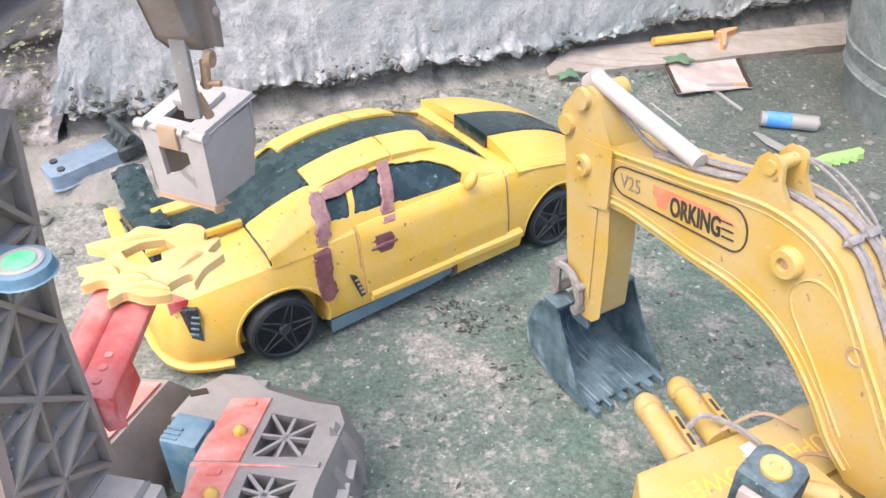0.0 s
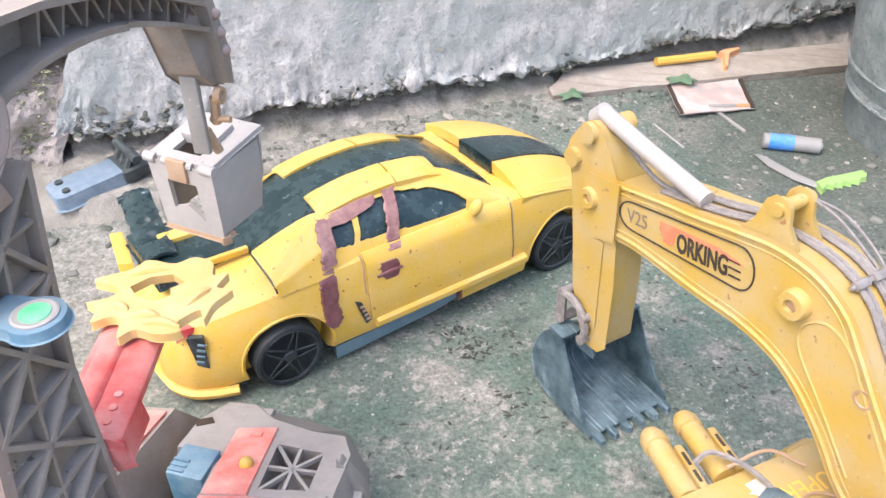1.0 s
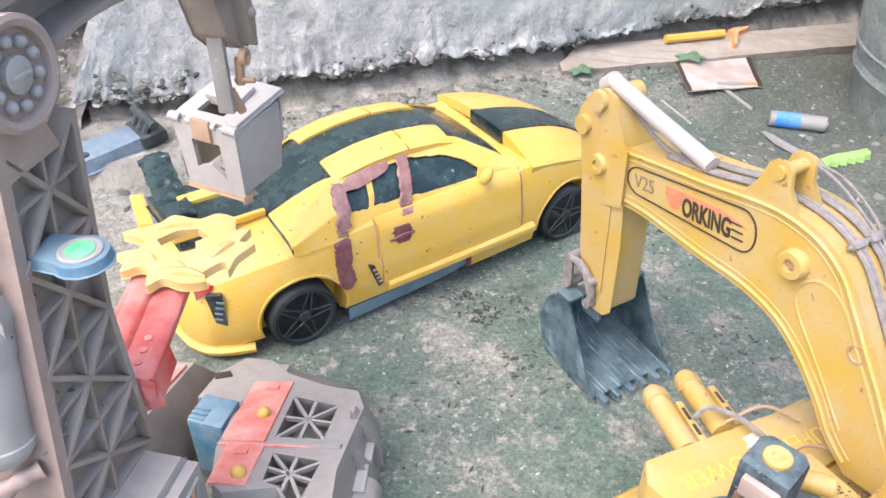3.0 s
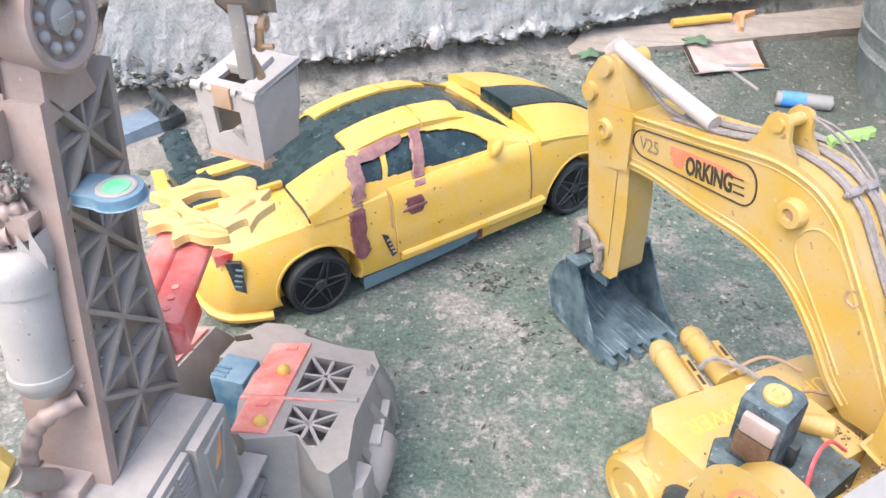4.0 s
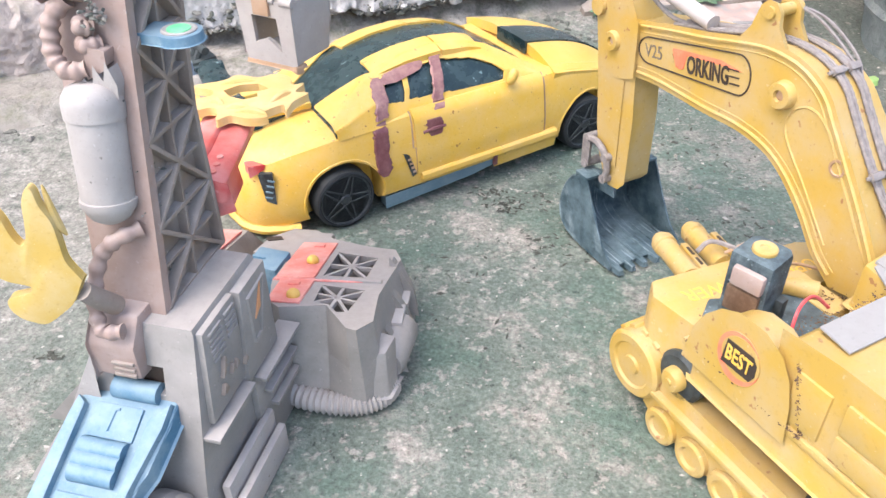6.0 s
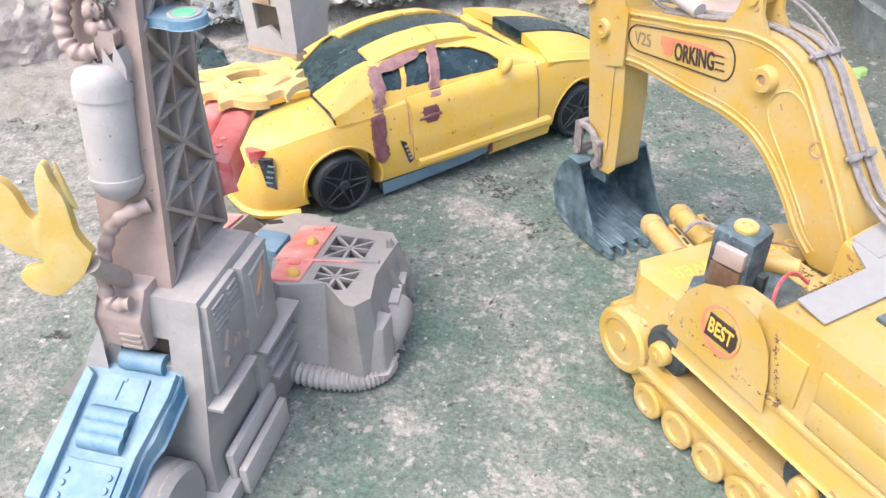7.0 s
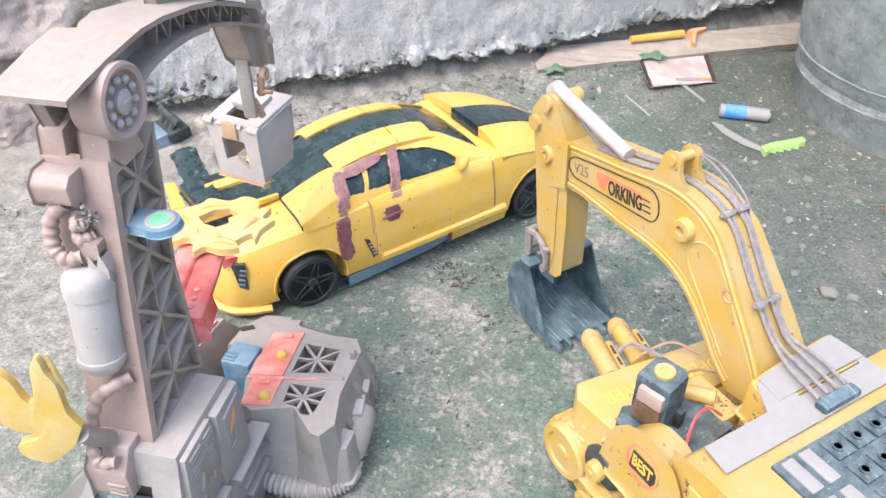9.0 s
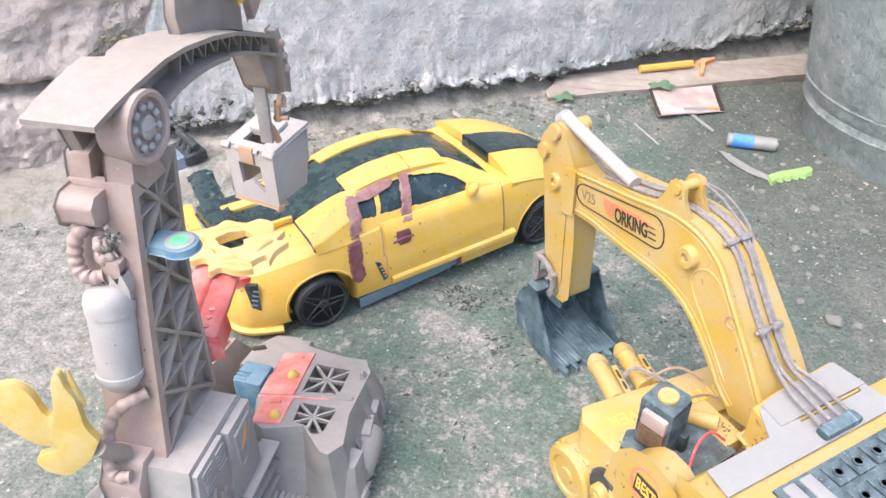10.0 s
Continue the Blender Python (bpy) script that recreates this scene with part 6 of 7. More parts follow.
    tube(bm, [(-0.0020, 0.1585, 0.1920), (0.0070, 0.1585, 0.1925)], 0.0014, 10)
    tube(bm, [(-0.0040, 0.1560, 0.1880), (-0.0020, 0.1600, 0.1760)], 0.0022, 8)
    part("hoist_link", bm, BRONZE, t, "bronze link and pin")
    # red launch ramp fixed to the back of the tower, cream flame at its end
    RM = Matrix(((0.995, -0.09, 0, -0.0655), (0.09, 0.995, 0, 0.200), (0, 0, 1, 0.124), (0, 0, 0, 1)))
    bm = BM()
    prism(bm, [(-0.0125, 0.0), (0.0110, 0.0), (0.0125, 0.0065), (0.0080, 0.0085), (-0.0120, 0.0085), (-0.0140, 0.0060)], 0.012, 0.076, "xz", RM, 0.0014)
    rr = part("red_ramp", bm, RED, t, "glossy red ramp arm", TOW_M.copy() @ TOW_M.inverted())
    bm = BM()
    prism(bm, [(-0.0105, 0.0085), (-0.0085, 0.0105), (-0.0020, 0.0105), (0.0000, 0.0085)], 0.020, 0.066, "xz", RM, 0.0010)
    part("raised_pad", bm, RED, rr, "", Matrix())
    for k in range(3):
        bm = BM()
        lathe(bm, [(0.0016, 0.008), (0.0015, 0.0092), (0.0006, 0.0092), (0, 0.0088)], 14, RM @ Matrix.Translation((0.0055, 0.034 - 0.0065 * k, 0)))
        part("stud", bm, CORAL, rr, "", Matrix())
    bm = BM()
    prism(bm, [(0.0020, 0.0080), (0.0120, 0.0060), (0.0135, -0.0060), (0.0080, -0.0080)], 0.014, 0.036, "xz", RM, 0.0012)
    part("ramp_cheek", bm, RED, rr, "", Matrix())
    outer = [(-0.093, 0.278), (-0.087, 0.274), (-0.0860, 0.266), (-0.080, 0.270), (-0.075, 0.268), (-0.072, 0.258), (-0.067, 0.263), (-0.058, 0.2605), (-0.049, 0.263), (-0.052, 0.268), (-0.0455, 0.276), (-0.042, 0.270), (-0.041, 0.280), (-0.036, 0.290), (-0.043, 0.291), (-0.041, 0.301), (-0.047, 0.299), (-0.0500, 0.308), (-0.059, 0.311), (-0.066, 0.306), (-0.078, 0.308), (-0.083, 0.301), (-0.096, 0.293), (-0.0850, 0.289), (-0.0835, 0.2830)]
    op = [(p.x, p.y) for p in spline([(*p, 0) for p in outer + [outer[0]]], 100)][:-1]
    bm = BM()
    prism(bm, op, 0.1345, 0.1385, "xy", None, 0.0010)
    hole = BM()
    prism(hole, [(-0.0790, 0.2890), (-0.0740, 0.2830), (-0.0660, 0.2800), (-0.0600, 0.2840), (-0.0620, 0.2890), (-0.0570, 0.2930), (-0.0640, 0.2985), (-0.0730, 0.2960)], 0.12, 0.15, "xy")
    part("cream_flame", cut("fl", bm, [hole]), FLAME, rr, "cream plastic flame burst", Matrix(), smooth=40)
    rng = random.Random(3)
    for p0, p1 in (((-0.066, 0.2665), (-0.050, 0.2655)), ((-0.072, 0.270), (-0.060, 0.2712)), ((-0.083, 0.2960), (-0.066, 0.3020)), ((-0.052, 0.2780), (-0.045, 0.2900)), ((-0.082, 0.2760), (-0.074, 0.2740))):
        bm = BM()
        a, b = Vector((*p0, 0.1382)), Vector((*p1, 0.1382))
        tube(bm, spline([a, (a + b) / 2 + Vector((0, 0.0015, 0.0006)), b], 10), [0.0006, 0.0014, 0.0018, 0.0020, 0.0021, 0.0021, 0.0020, 0.0018, 0.0013, 0.0006], 8)
        part("flame_tongue", bm, FLAME, rr, "", Matrix())
    # blue flap hinged at the front of the base
    BMX = TOW_M @ Matrix.Translation((-0.0080, -0.0320, 0.0715)) @ Matrix.Rotation(radians(28), 4, "X") @ Matrix.Rotation(radians(180), 4, "Z")
    bm = BM()
    prism(bm, [(-0.0206, -0.002), (0.0206, 0.002), (0.0212, 0.009), (0.0245, 0.0455), (0.0270, 0.072), (0.0270, 0.132), (-0.0210, 0.132), (-0.0150, 0.060), (-0.0160, 0.038), (-0.0192, 0.0300), (-0.0212, 0.0075)], -0.0080, 0.0, "xy", None, 0.0016)
    flap = part("blue_flap", bm, BLUE, t, "dusty blue hinged flap", BMX)
    for q in ([(-0.0200, 0.002), (-0.0130, 0.010), (-0.0110, 0.060), (-0.0148, 0.060), (-0.0155, 0.038), (-0.0200, 0.012)], [(0.0202, 0.005), (0.0160, 0.008), (0.0175, 0.060), (0.0250, 0.060), (0.0215, 0.014)]):
        bm = BM()
        prism(bm, q, -0.0010, 0.0034, "xy", None, 0.0010)
        part("flap_rail", bm, BLUE, flap, "", BMX)
    for k in range(3):
        bm = BM()
        tube(bm, [(-0.0075, 0.0240 + 0.0050 * k, 0.0006), (0.0120, 0.0240 + 0.0050 * k, 0.0006)], 0.0040, 14)
        part("flap_roll", bm, BLUE, flap, "", BMX)
    bm = BM()
    box(bm, (-0.0085, 0.0060, -0.001), (0.0125, 0.0200, 0.0012), None, 0.0008)
    tube(bm, [(0.0010, 0.0080, 0.0012), (0.0030, 0.0085, 0.0012), (0.0035, 0.0170, 0.0012)], 0.0007, 6)
    part("flap_plate", bm, BLUE, flap, "", BMX)
    bm = BM()
    box(bm, (-0.0100, 0.042, -0.001), (0.0150, 0.064, 0.0014), None, 0.0008)
    pl = part("flap_plate", bm, BLUE, flap, "", BMX)
    for x in (-0.0095, 0.0095):
        for k in range(3):
            bm = BM()
            lathe(bm, [(0.0014, 0.0012), (0.0013, 0.0024), (0, 0.0026)], 12, Matrix.Translation((x + 0.0025, 0.0470 + 0.005 * k, 0)))
            part("stud", bm, BLUE, pl, "", BMX)
    bm = BM()
    tube(bm, [(-0.0135, -0.001, 0.0015), (0.0065, -0.001, 0.0015)], 0.0046, 14)
    part("hinge", bm, BLUE, flap, "", BMX)
    # wheel under the flap
    bm = BM()
    mwh = TOW_M @ Matrix.Translation((0.014, -0.064, 0.021)) @ Matrix.Rotation(radians(90), 4, "Y")
    lathe(bm, [(0, -0.020), (0.018, -0.020), (0.021, -0.016), (0.021, -0.012), (0.0195, -0.010), (0.021, -0.008), (0.021, -0.002), (0.0195, 0.0), (0.021, 0.002), (0.018, 0.005), (0, 0.005)], 32, mwh)
    part("road_wheel", bm, GREY, t, "dark grey ribbed wheel", Matrix())
    # yellow flame at the side on a dark rod
    FO, FX, FZ = Vector((-0.0840, 0.1452, 0.1290)), Vector((-0.9785, -0.206, 0.0)), Vector((0.04, 0.19, 0.981)).normalized()
    FY = FZ.cross(FX).normalized()
    FM = Matrix(((FX.x, FZ.x, FY.x, FO.x), (FX.y, FZ.y, FY.y, FO.y), (FX.z, FZ.z, FY.z, FO.z), (0, 0, 0, 1)))
    fl = [(-0.0010, 0.0040), (0.0035, 0.0115), (0.0046, 0.0180), (0.0060, 0.0265), (0.0092, 0.0330), (0.0105, 0.0385), (0.0125, 0.0395), (0.0145, 0.0345), (0.0148, 0.0270), (0.0155, 0.0210), (0.0175, 0.0190), (0.0200, 0.0225), (0.0225, 0.0295), (0.0265, 0.0345), (0.0320, 0.0365), (0.0375, 0.0345), (0.0400, 0.0285), (0.0385, 0.0220), (0.0340, 0.0150), (0.0290, 0.0095), (0.0240, 0.0055), (0.0170, 0.0030), (0.0178, 0.0005), (0.0245, -0.0010), (0.0255, -0.0045), (0.0225, -0.0090), (0.0180, -0.0115), (0.0135, -0.0125), (0.0080, -0.0090), (0.0030, -0.0045)]
    fp = [(p.x, p.y) for p in spline([(*p, 0) for p in fl + [fl[0]]], 120)][:-1]
    bm = BM()
    prism(bm, fp, -0.0022, 0.0022, "xy", None, 0.0012)
    yf = part("yellow_flame", bm, FLAME2, t, "yellow plastic flame", FM, smooth=40)
    for pts in ([(0.0040, 0.0060), (0.0100, 0.0085), (0.0180, 0.0090), (0.0290, 0.0140)], [(0.0030, 0.0200), (0.0060, 0.0260), (0.0085, 0.0390)], [(0.0060, 0.0020), (0.0140, -0.0020), (0.0240, -0.0030)], [(0.0180, 0.0120), (0.0250, 0.0200), (0.0330, 0.0310)]):
        bm = BM()
        q = spline([(*p, -0.0021) for p in pts], 14)
        tube(bm, q, [0.0004 + 0.0013 * math.sin(math.pi * k / 13) for k in range(14)], 8)
        part("flame_ridge", bm, FLAME2, yf, "", FM)
    bm = BM()
    tube(bm, [(-0.0850, 0.1458, 0.1270), (-0.0830, 0.1500, 0.1200), (-0.0810, 0.1560, 0.1120)], [0.0036, 0.0040, 0.0040], 12)
    part("flame_rod", bm, TAUPE, t, "dark brown rod", Matrix())


build_tower()


def build_claw():
    """The grab that hangs from the hoist rod."""
    CM = Matrix.Translation((-0.0715, 0.3450, 0.1650)) @ Matrix.Rotation(radians(-22), 4, "Z") @ Matrix.Diagonal((0.97, 1.0, 0.92, 1.0))
    UP = Matrix.Rotation(radians(11), 4, "X")
    t = thing("toy_grab", "grey plastic grab box hanging from the hoist", "toy grab", CM)
    bm = BM()
    prism(bm, [(-0.0185, 0.0), (0.0185, 0.0), (0.0190, -0.0370), (-0.0150, -0.0370)], -0.0012, 0.0014, "xz", None, 0.0006)
    win = BM()
    prism(win, [(-0.0088, -0.0095), (0.0085, -0.0095), (0.0100, -0.0300), (0.0010, -0.0225), (-0.0080, -0.0260)], -0.01, 0.01, "xz")
    fr = part("front_jaw", cut("j", bm, [win]), CLAW, t, "pierced grey jaw plate")
    bm = BM()
    prism(bm, [(0.0, 0.0), (0.0, -0.0370), (0.0300, -0.0370), (0.0360, -0.0050), (0.0360, 0.0020)], 0.0165, 0.0188, "yz", None, 0.0006)
    part("side_plate", bm, CLAW, t)
    bm = BM()
    prism(bm, [(0.0, 0.0), (0.0, -0.0350), (0.0300, -0.0350), (0.0360, -0.0050), (0.0360, 0.0020)], -0.0180, -0.0160, "yz", None, 0.0006)
    part("side_plate", bm, CLAW, t)
    bm = BM()
    prism(bm, [(-0.016, 0.0085), (0.0195, 0.0085), (0.0180, -0.022), (-0.0150, -0.022)], 0.0335, 0.0355, "xz", None, 0.0006)
    part("back_jaw", bm, CLAW, t)
    bm = BM()
    prism(bm, [(-0.0165, -0.0015), (0.0175, -0.0015), (0.0200, 0.0070), (-0.0160, 0.0060)], -0.0400, -0.0375, "xy", None, 0.0007)
    part("jaw_lip", bm, BRONZE, t, "bronze jaw lip")
    bm = BM()
    box(bm, (0.0100, 0.0060, -0.0420), (0.0185, 0.0110, -0.0370), Matrix.Rotation(radians(-25), 4, "Z"), 0.0008)
    part("jaw_tooth", bm, BRONZE, t)
    # top yoke
    bm = BM()
    prism(bm, [(-0.0185, 0.0005), (0.0185, 0.0005), (0.0215, 0.0360), (-0.0165, 0.0360)], 0.0000, 0.0026, "xy", None, 0.0007)
    op = BM()
    prism(op, [(-0.0085, 0.0060), (0.0080, 0.0060), (0.0095, 0.0150), (-0.0080, 0.0150)], -0.01, 0.01, "xy")
    bm = cut("y", bm, [op])
    bm.transform(UP)
    yk = part("yoke", bm, LGREY, t, "pale grey pierced yoke")
    for x0, x1 in ((-0.0205, -0.0140), (0.0125, 0.0205), (-0.0100, 0.0080)):
        bm = BM()
        tube(bm, [(x0, 0.0, 0.0005), (x1, 0.0, 0.0005)], 0.0027 if x0 != -0.0100 else 0.0022, 12)
        part("hinge", bm, LGREY if x0 != -0.01 else CLAW, yk)
    bm = BM()
    box(bm, (-0.0060, -0.0030, -0.0085), (0.0050, -0.0008, 0.0035), None, 0.0007)
    part("latch", bm, BRONZE, yk, "bronze latch tab")
    bm = BM()
    box(bm, (-0.0100, 0.0150, 0.0020), (0.0110, 0.0290, 0.0060), None, 0.0012)
    bm.transform(UP)
    part("yoke_block", bm, LGREY, yk)


build_claw()


# ---- grey launch pad ----
def pad_z(x, y):
    return 0.056 - 0.30 * (y - 0.231)


def pad_prism(bm, pts, d0, d1, b=0.0):
    """A prism that stands on the sloping pad top, from d0 to d1 above it."""
    a = [bm.verts.new((x, y, pad_z(x, y) + d0)) for x, y in pts]
    c = [bm.verts.new((x, y, pad_z(x, y) + d1)) for x, y in pts]
    bm.faces.new(a)
    bm.faces.new(c)
    n = len(pts)
    for q in range(n):
        bm.faces.new((a[q], a[(q + 1) % n], c[(q + 1) % n], c[q]))
    bm.normal_update()
    if b:
        bev(bm, a + c, b, 1)
    return bm


def build_pad():
    o = Matrix.Translation((-0.03, 0.27, 0))
    t = thing("launch_pad", "grey plastic toy launch pad with coral strips", "toy base", o)
    I = Matrix()
    low = [(-0.049, 0.216), (-0.042, 0.2125), (-0.021, 0.2115), (-0.008, 0.209), (-0.001, 0.209), (0.008, 0.216), (0.011, 0.236), (0.013, 0.255), (0.013, 0.285), (0.009, 0.312), (-0.008, 0.338), (-0.035, 0.346), (-0.052, 0.348), (-0.072, 0.344), (-0.092, 0.322), (-0.088, 0.294), (-0.060, 0.288), (-0.058, 0.250)]
    hi = [(-0.0495, 0.226), (-0.043, 0.220), (-0.021, 0.2255), (-0.006, 0.2025), (-0.001, 0.2005), (0.005, 0.211), (0.002, 0.240), (0.003, 0.255), (0.0055, 0.290), (0.0, 0.305), (-0.017, 0.308), (-0.040, 0.318), (-0.053, 0.331), (-0.068, 0.3325), (-0.078, 0.315), (-0.080, 0.290), (-0.0575, 0.288), (-0.056, 0.250)]
    bm = BM()
    rows = []
    for f in (0.0, 0.12, 0.55, 1.0):
        rows.append([(a[0] + (b[0] - a[0]) * f, a[1] + (b[1] - a[1]) * f, pad_z(*b) * f) for a, b in zip(low, hi)])
    loft(bm, rows)
    w1, w2, inner = BM(), BM(), BM()
    far = [(-0.0315, 0.2960), (-0.0075, 0.2900), (-0.0085, 0.2615), (-0.0315, 0.2610)]
    near = [(-0.0290, 0.2490), (-0.0060, 0.2450), (-0.0090, 0.2190), (-0.0145, 0.2185), (-0.0200, 0.2262), (-0.0280, 0.2290)]
    pad_prism(w1, far, -0.022, 0.02)
    pad_prism(w2, near, -0.022, 0.02)
    body = part("pad_body", cut("p", bm, [w1, w2]), GREY, t, "dusty grey sloping shell", I, smooth=12)
    # near-black sheet that paints the shade of the hollow
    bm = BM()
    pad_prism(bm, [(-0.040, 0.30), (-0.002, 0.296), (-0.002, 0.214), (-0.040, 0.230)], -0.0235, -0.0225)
    part("hollow_shade", bm, INK_AND_SHADE, body, "near-black sheet, shade of the hollow put in as colour", I)
    for quad in (far, [near[0], near[1], near[2], near[5]]):
        c = Vector((sum(p[0] for p in quad) / 4, sum(p[1] for p in quad) / 4))
        ends = [Vector(p) for p in quad] + [(Vector(quad[i]) + Vector(quad[(i + 1) % 4])) / 2 for i in range(4)]
        for e in ends:
            d = (e - c).normalized()
            n = Vector((-d.y, d.x)) * 0.00085
            bm = BM()
            pad_prism(bm, [c + n, c - n, e - n, e + n], -0.0030, -0.0004)
            part("spoke", bm, LGREY, body, "", I)
    for a, b in (((-0.0555, 0.3075), (-0.0350, 0.2560)), ((-0.0520, 0.2525), (-0.0340, 0.2250))):
        bm = BM()
        pad_prism(bm, [(a[0], a[1]), (b[0], a[1] + 0.002), (b[0], b[1]), (a[0] + (0.0 if a[1] > 0.28 else 0.001), b[1])], -0.001, 0.0010, 0.0004)
        st = part("coral_strip", bm, CORAL, t, "coral textured strip", I)
        bm = BM()
        cx, cy = (-0.0415, 0.2775) if a[1] > 0.28 else (-0.0390, 0.2320)
        bmesh.ops.create_icosphere(bm, subdivisions=3, radius=0.0034, matrix=Matrix.Translation((cx, cy, pad_z(cx, cy) + 0.0018)))
        part("button", bm, BUTTON, st, "round yellow button", I)
        bm = BM()
        pad_prism(bm, [(b[0] - 0.012, a[1] - 0.004), (b[0] - 0.006, a[1] - 0.0035), (b[0] - 0.006, a[1] - 0.007), (b[0] - 0.012, a[1] - 0.0075)], 0.0005, 0.0018, 0.0003)
        part("strip_clip", bm, CORAL, st, "", I)
    bm = BM()
    pad_prism(bm, [(-0.0560, 0.2540), (0.0005, 0.2570), (0.0005, 0.2545), (-0.0560, 0.2515)], -0.002, 0.0012, 0.0004)
    part("divider", bm, CORAL, t, "red seam across the top", I)
    bm = BM()
    pad_prism(bm, [(-0.0340, 0.2575), (0.0010, 0.2575), (0.0010, 0.2540), (-0.0340, 0.2540)], 0.0, 0.0016, 0.0004)
    part("cross_bar", bm, GREY, t, "", I)
    # uncut slot: a near-black patch paints its shade on the top
    bm = BM()
    pad_prism(bm, [(-0.0800, 0.3130), (-0.0720, 0.3170), (-0.0690, 0.3120), (-0.0770, 0.3080)], -0.002, 0.0006)
    part("slot", bm, INK_AND_SHADE, t, "slot drawn by near-black colour in place of its shade", I)
    # corrugated hose round the foot
    bm = BM()
    corrugated(bm, [(-0.050, 0.2170, 0.0064), (-0.032, 0.2115, 0.0064), (-0.016, 0.2095, 0.0064), (-0.004, 0.2110, 0.0064), (0.0050, 0.2165, 0.0068), (0.0085, 0.2250, 0.0072)], 0.0060, 130, 26)
    part("foot_hose", bm, LGREY, t, "pale corrugated foot hose", I)
    bm = BM()
    prism(bm, [(-0.001, 0.2095), (0.0095, 0.2130), (0.0125, 0.2260), (0.002, 0.2290)], 0.010, 0.040, "xy", None, 0.002)
    part("corner_block", bm, GREY, body, "", I)
    bm = BM()
    tube(bm, [(0.0060, 0.2270, 0.0190), (0.0065, 0.2290, 0.0190), (0.0095, 0.2560, 0.0180), (0.0098, 0.2580, 0.0180)], [0.0088, 0.0100, 0.0100, 0.0088], 18)
    part("side_barrel", bm, GREY, body, "", I)
    # ribs and blocks down the outer side
    for y, h in ((0.2380, 0.030), (0.2620, 0.034), (0.2830, 0.034)):
        bm = BM()
        prism(bm, [(0.000, 0.010), (0.0150, 0.008), (0.0120, h - 0.008), (0.0020, h + 0.010)], y - 0.004, y + 0.004, "xz", None, 0.0012)
        part("side_rib", bm, GREY, body, "", I)
    for y0, z in ((0.2460, 0.0300), (0.2680, 0.0250)):
        bm = BM()
        box(bm, (0.0020, y0, z - 0.004), (0.0120, y0 + 0.016, z), None, 0.0008)
        part("side_shelf", bm, LGREY, body, "", I)
    bm = BM()
    pad_prism(bm, [(-0.0660, 0.3160), (-0.0420, 0.3190), (-0.0420, 0.3290), (-0.0620, 0.3290)], -0.004, -0.0005, 0.0008)
    part("rear_tab", bm, GREY, body, "", I)
    # blue block
    bm = BM()
    m = Matrix.Translation((-0.0660, 0.2760, 0.0)) @ Matrix.Rotation(radians(-12), 4, "Z")
    box(bm, (-0.0105, -0.0085, 0.006), (0.0085, 0.0100, 0.0445), m, 0.0016)
    bb = part("blue_block", bm, BLUE, t, "blue stepped block", I)
    for k in range(3):
        bm = BM()
        box(bm, (-0.0100, -0.0070 + 0.0030 * k, 0.0435), (-0.0020, -0.0055 + 0.0030 * k, 0.0455), m, 0.0004)
        part("block_ridge", bm, BLUE, bb, "", I)
    # second ramp wedge with a coral top beside the blue block
    bm = BM()
    loft(bm, [[(-0.150, 0.262, 0), (-0.086, 0.250, 0), (-0.086, 0.250, 0.020), (-0.105, 0.252, 0.042), (-0.150, 0.262, 0.042)], [(-0.150, 0.330, 0), (-0.086, 0.342, 0), (-0.088, 0.338, 0.004), (-0.094, 0.322, 0.030), (-0.150, 0.324, 0.030)]])
    wd = part("ramp_wedge", bm, TAUPE, t, "dark grey ramp wedge", I)
    bm = BM()
    loft(bm, [[(-0.138, 0.262, 0.0405), (-0.1065, 0.257, 0.0405), (-0.1065, 0.257, 0.0432), (-0.138, 0.262, 0.0432)], [(-0.138, 0.318, 0.0305), (-0.0965, 0.318, 0.0305), (-0.0965, 0.318, 0.0325), (-0.138, 0.318, 0.0325)]])
    cp = part("coral_panel", bm, CORAL, wd, "coral ramp panel", I)
    bm = BM()
    bmesh.ops.create_icosphere(bm, subdivisions=3, radius=0.0036, matrix=Matrix.Translation((-0.1075, 0.2880, 0.0395)))
    part("button", bm, BUTTON, cp, "round yellow button", I)


build_pad()


# ---- small things by the wall ----
def gz(x, y):
    return ground_z(x, y)


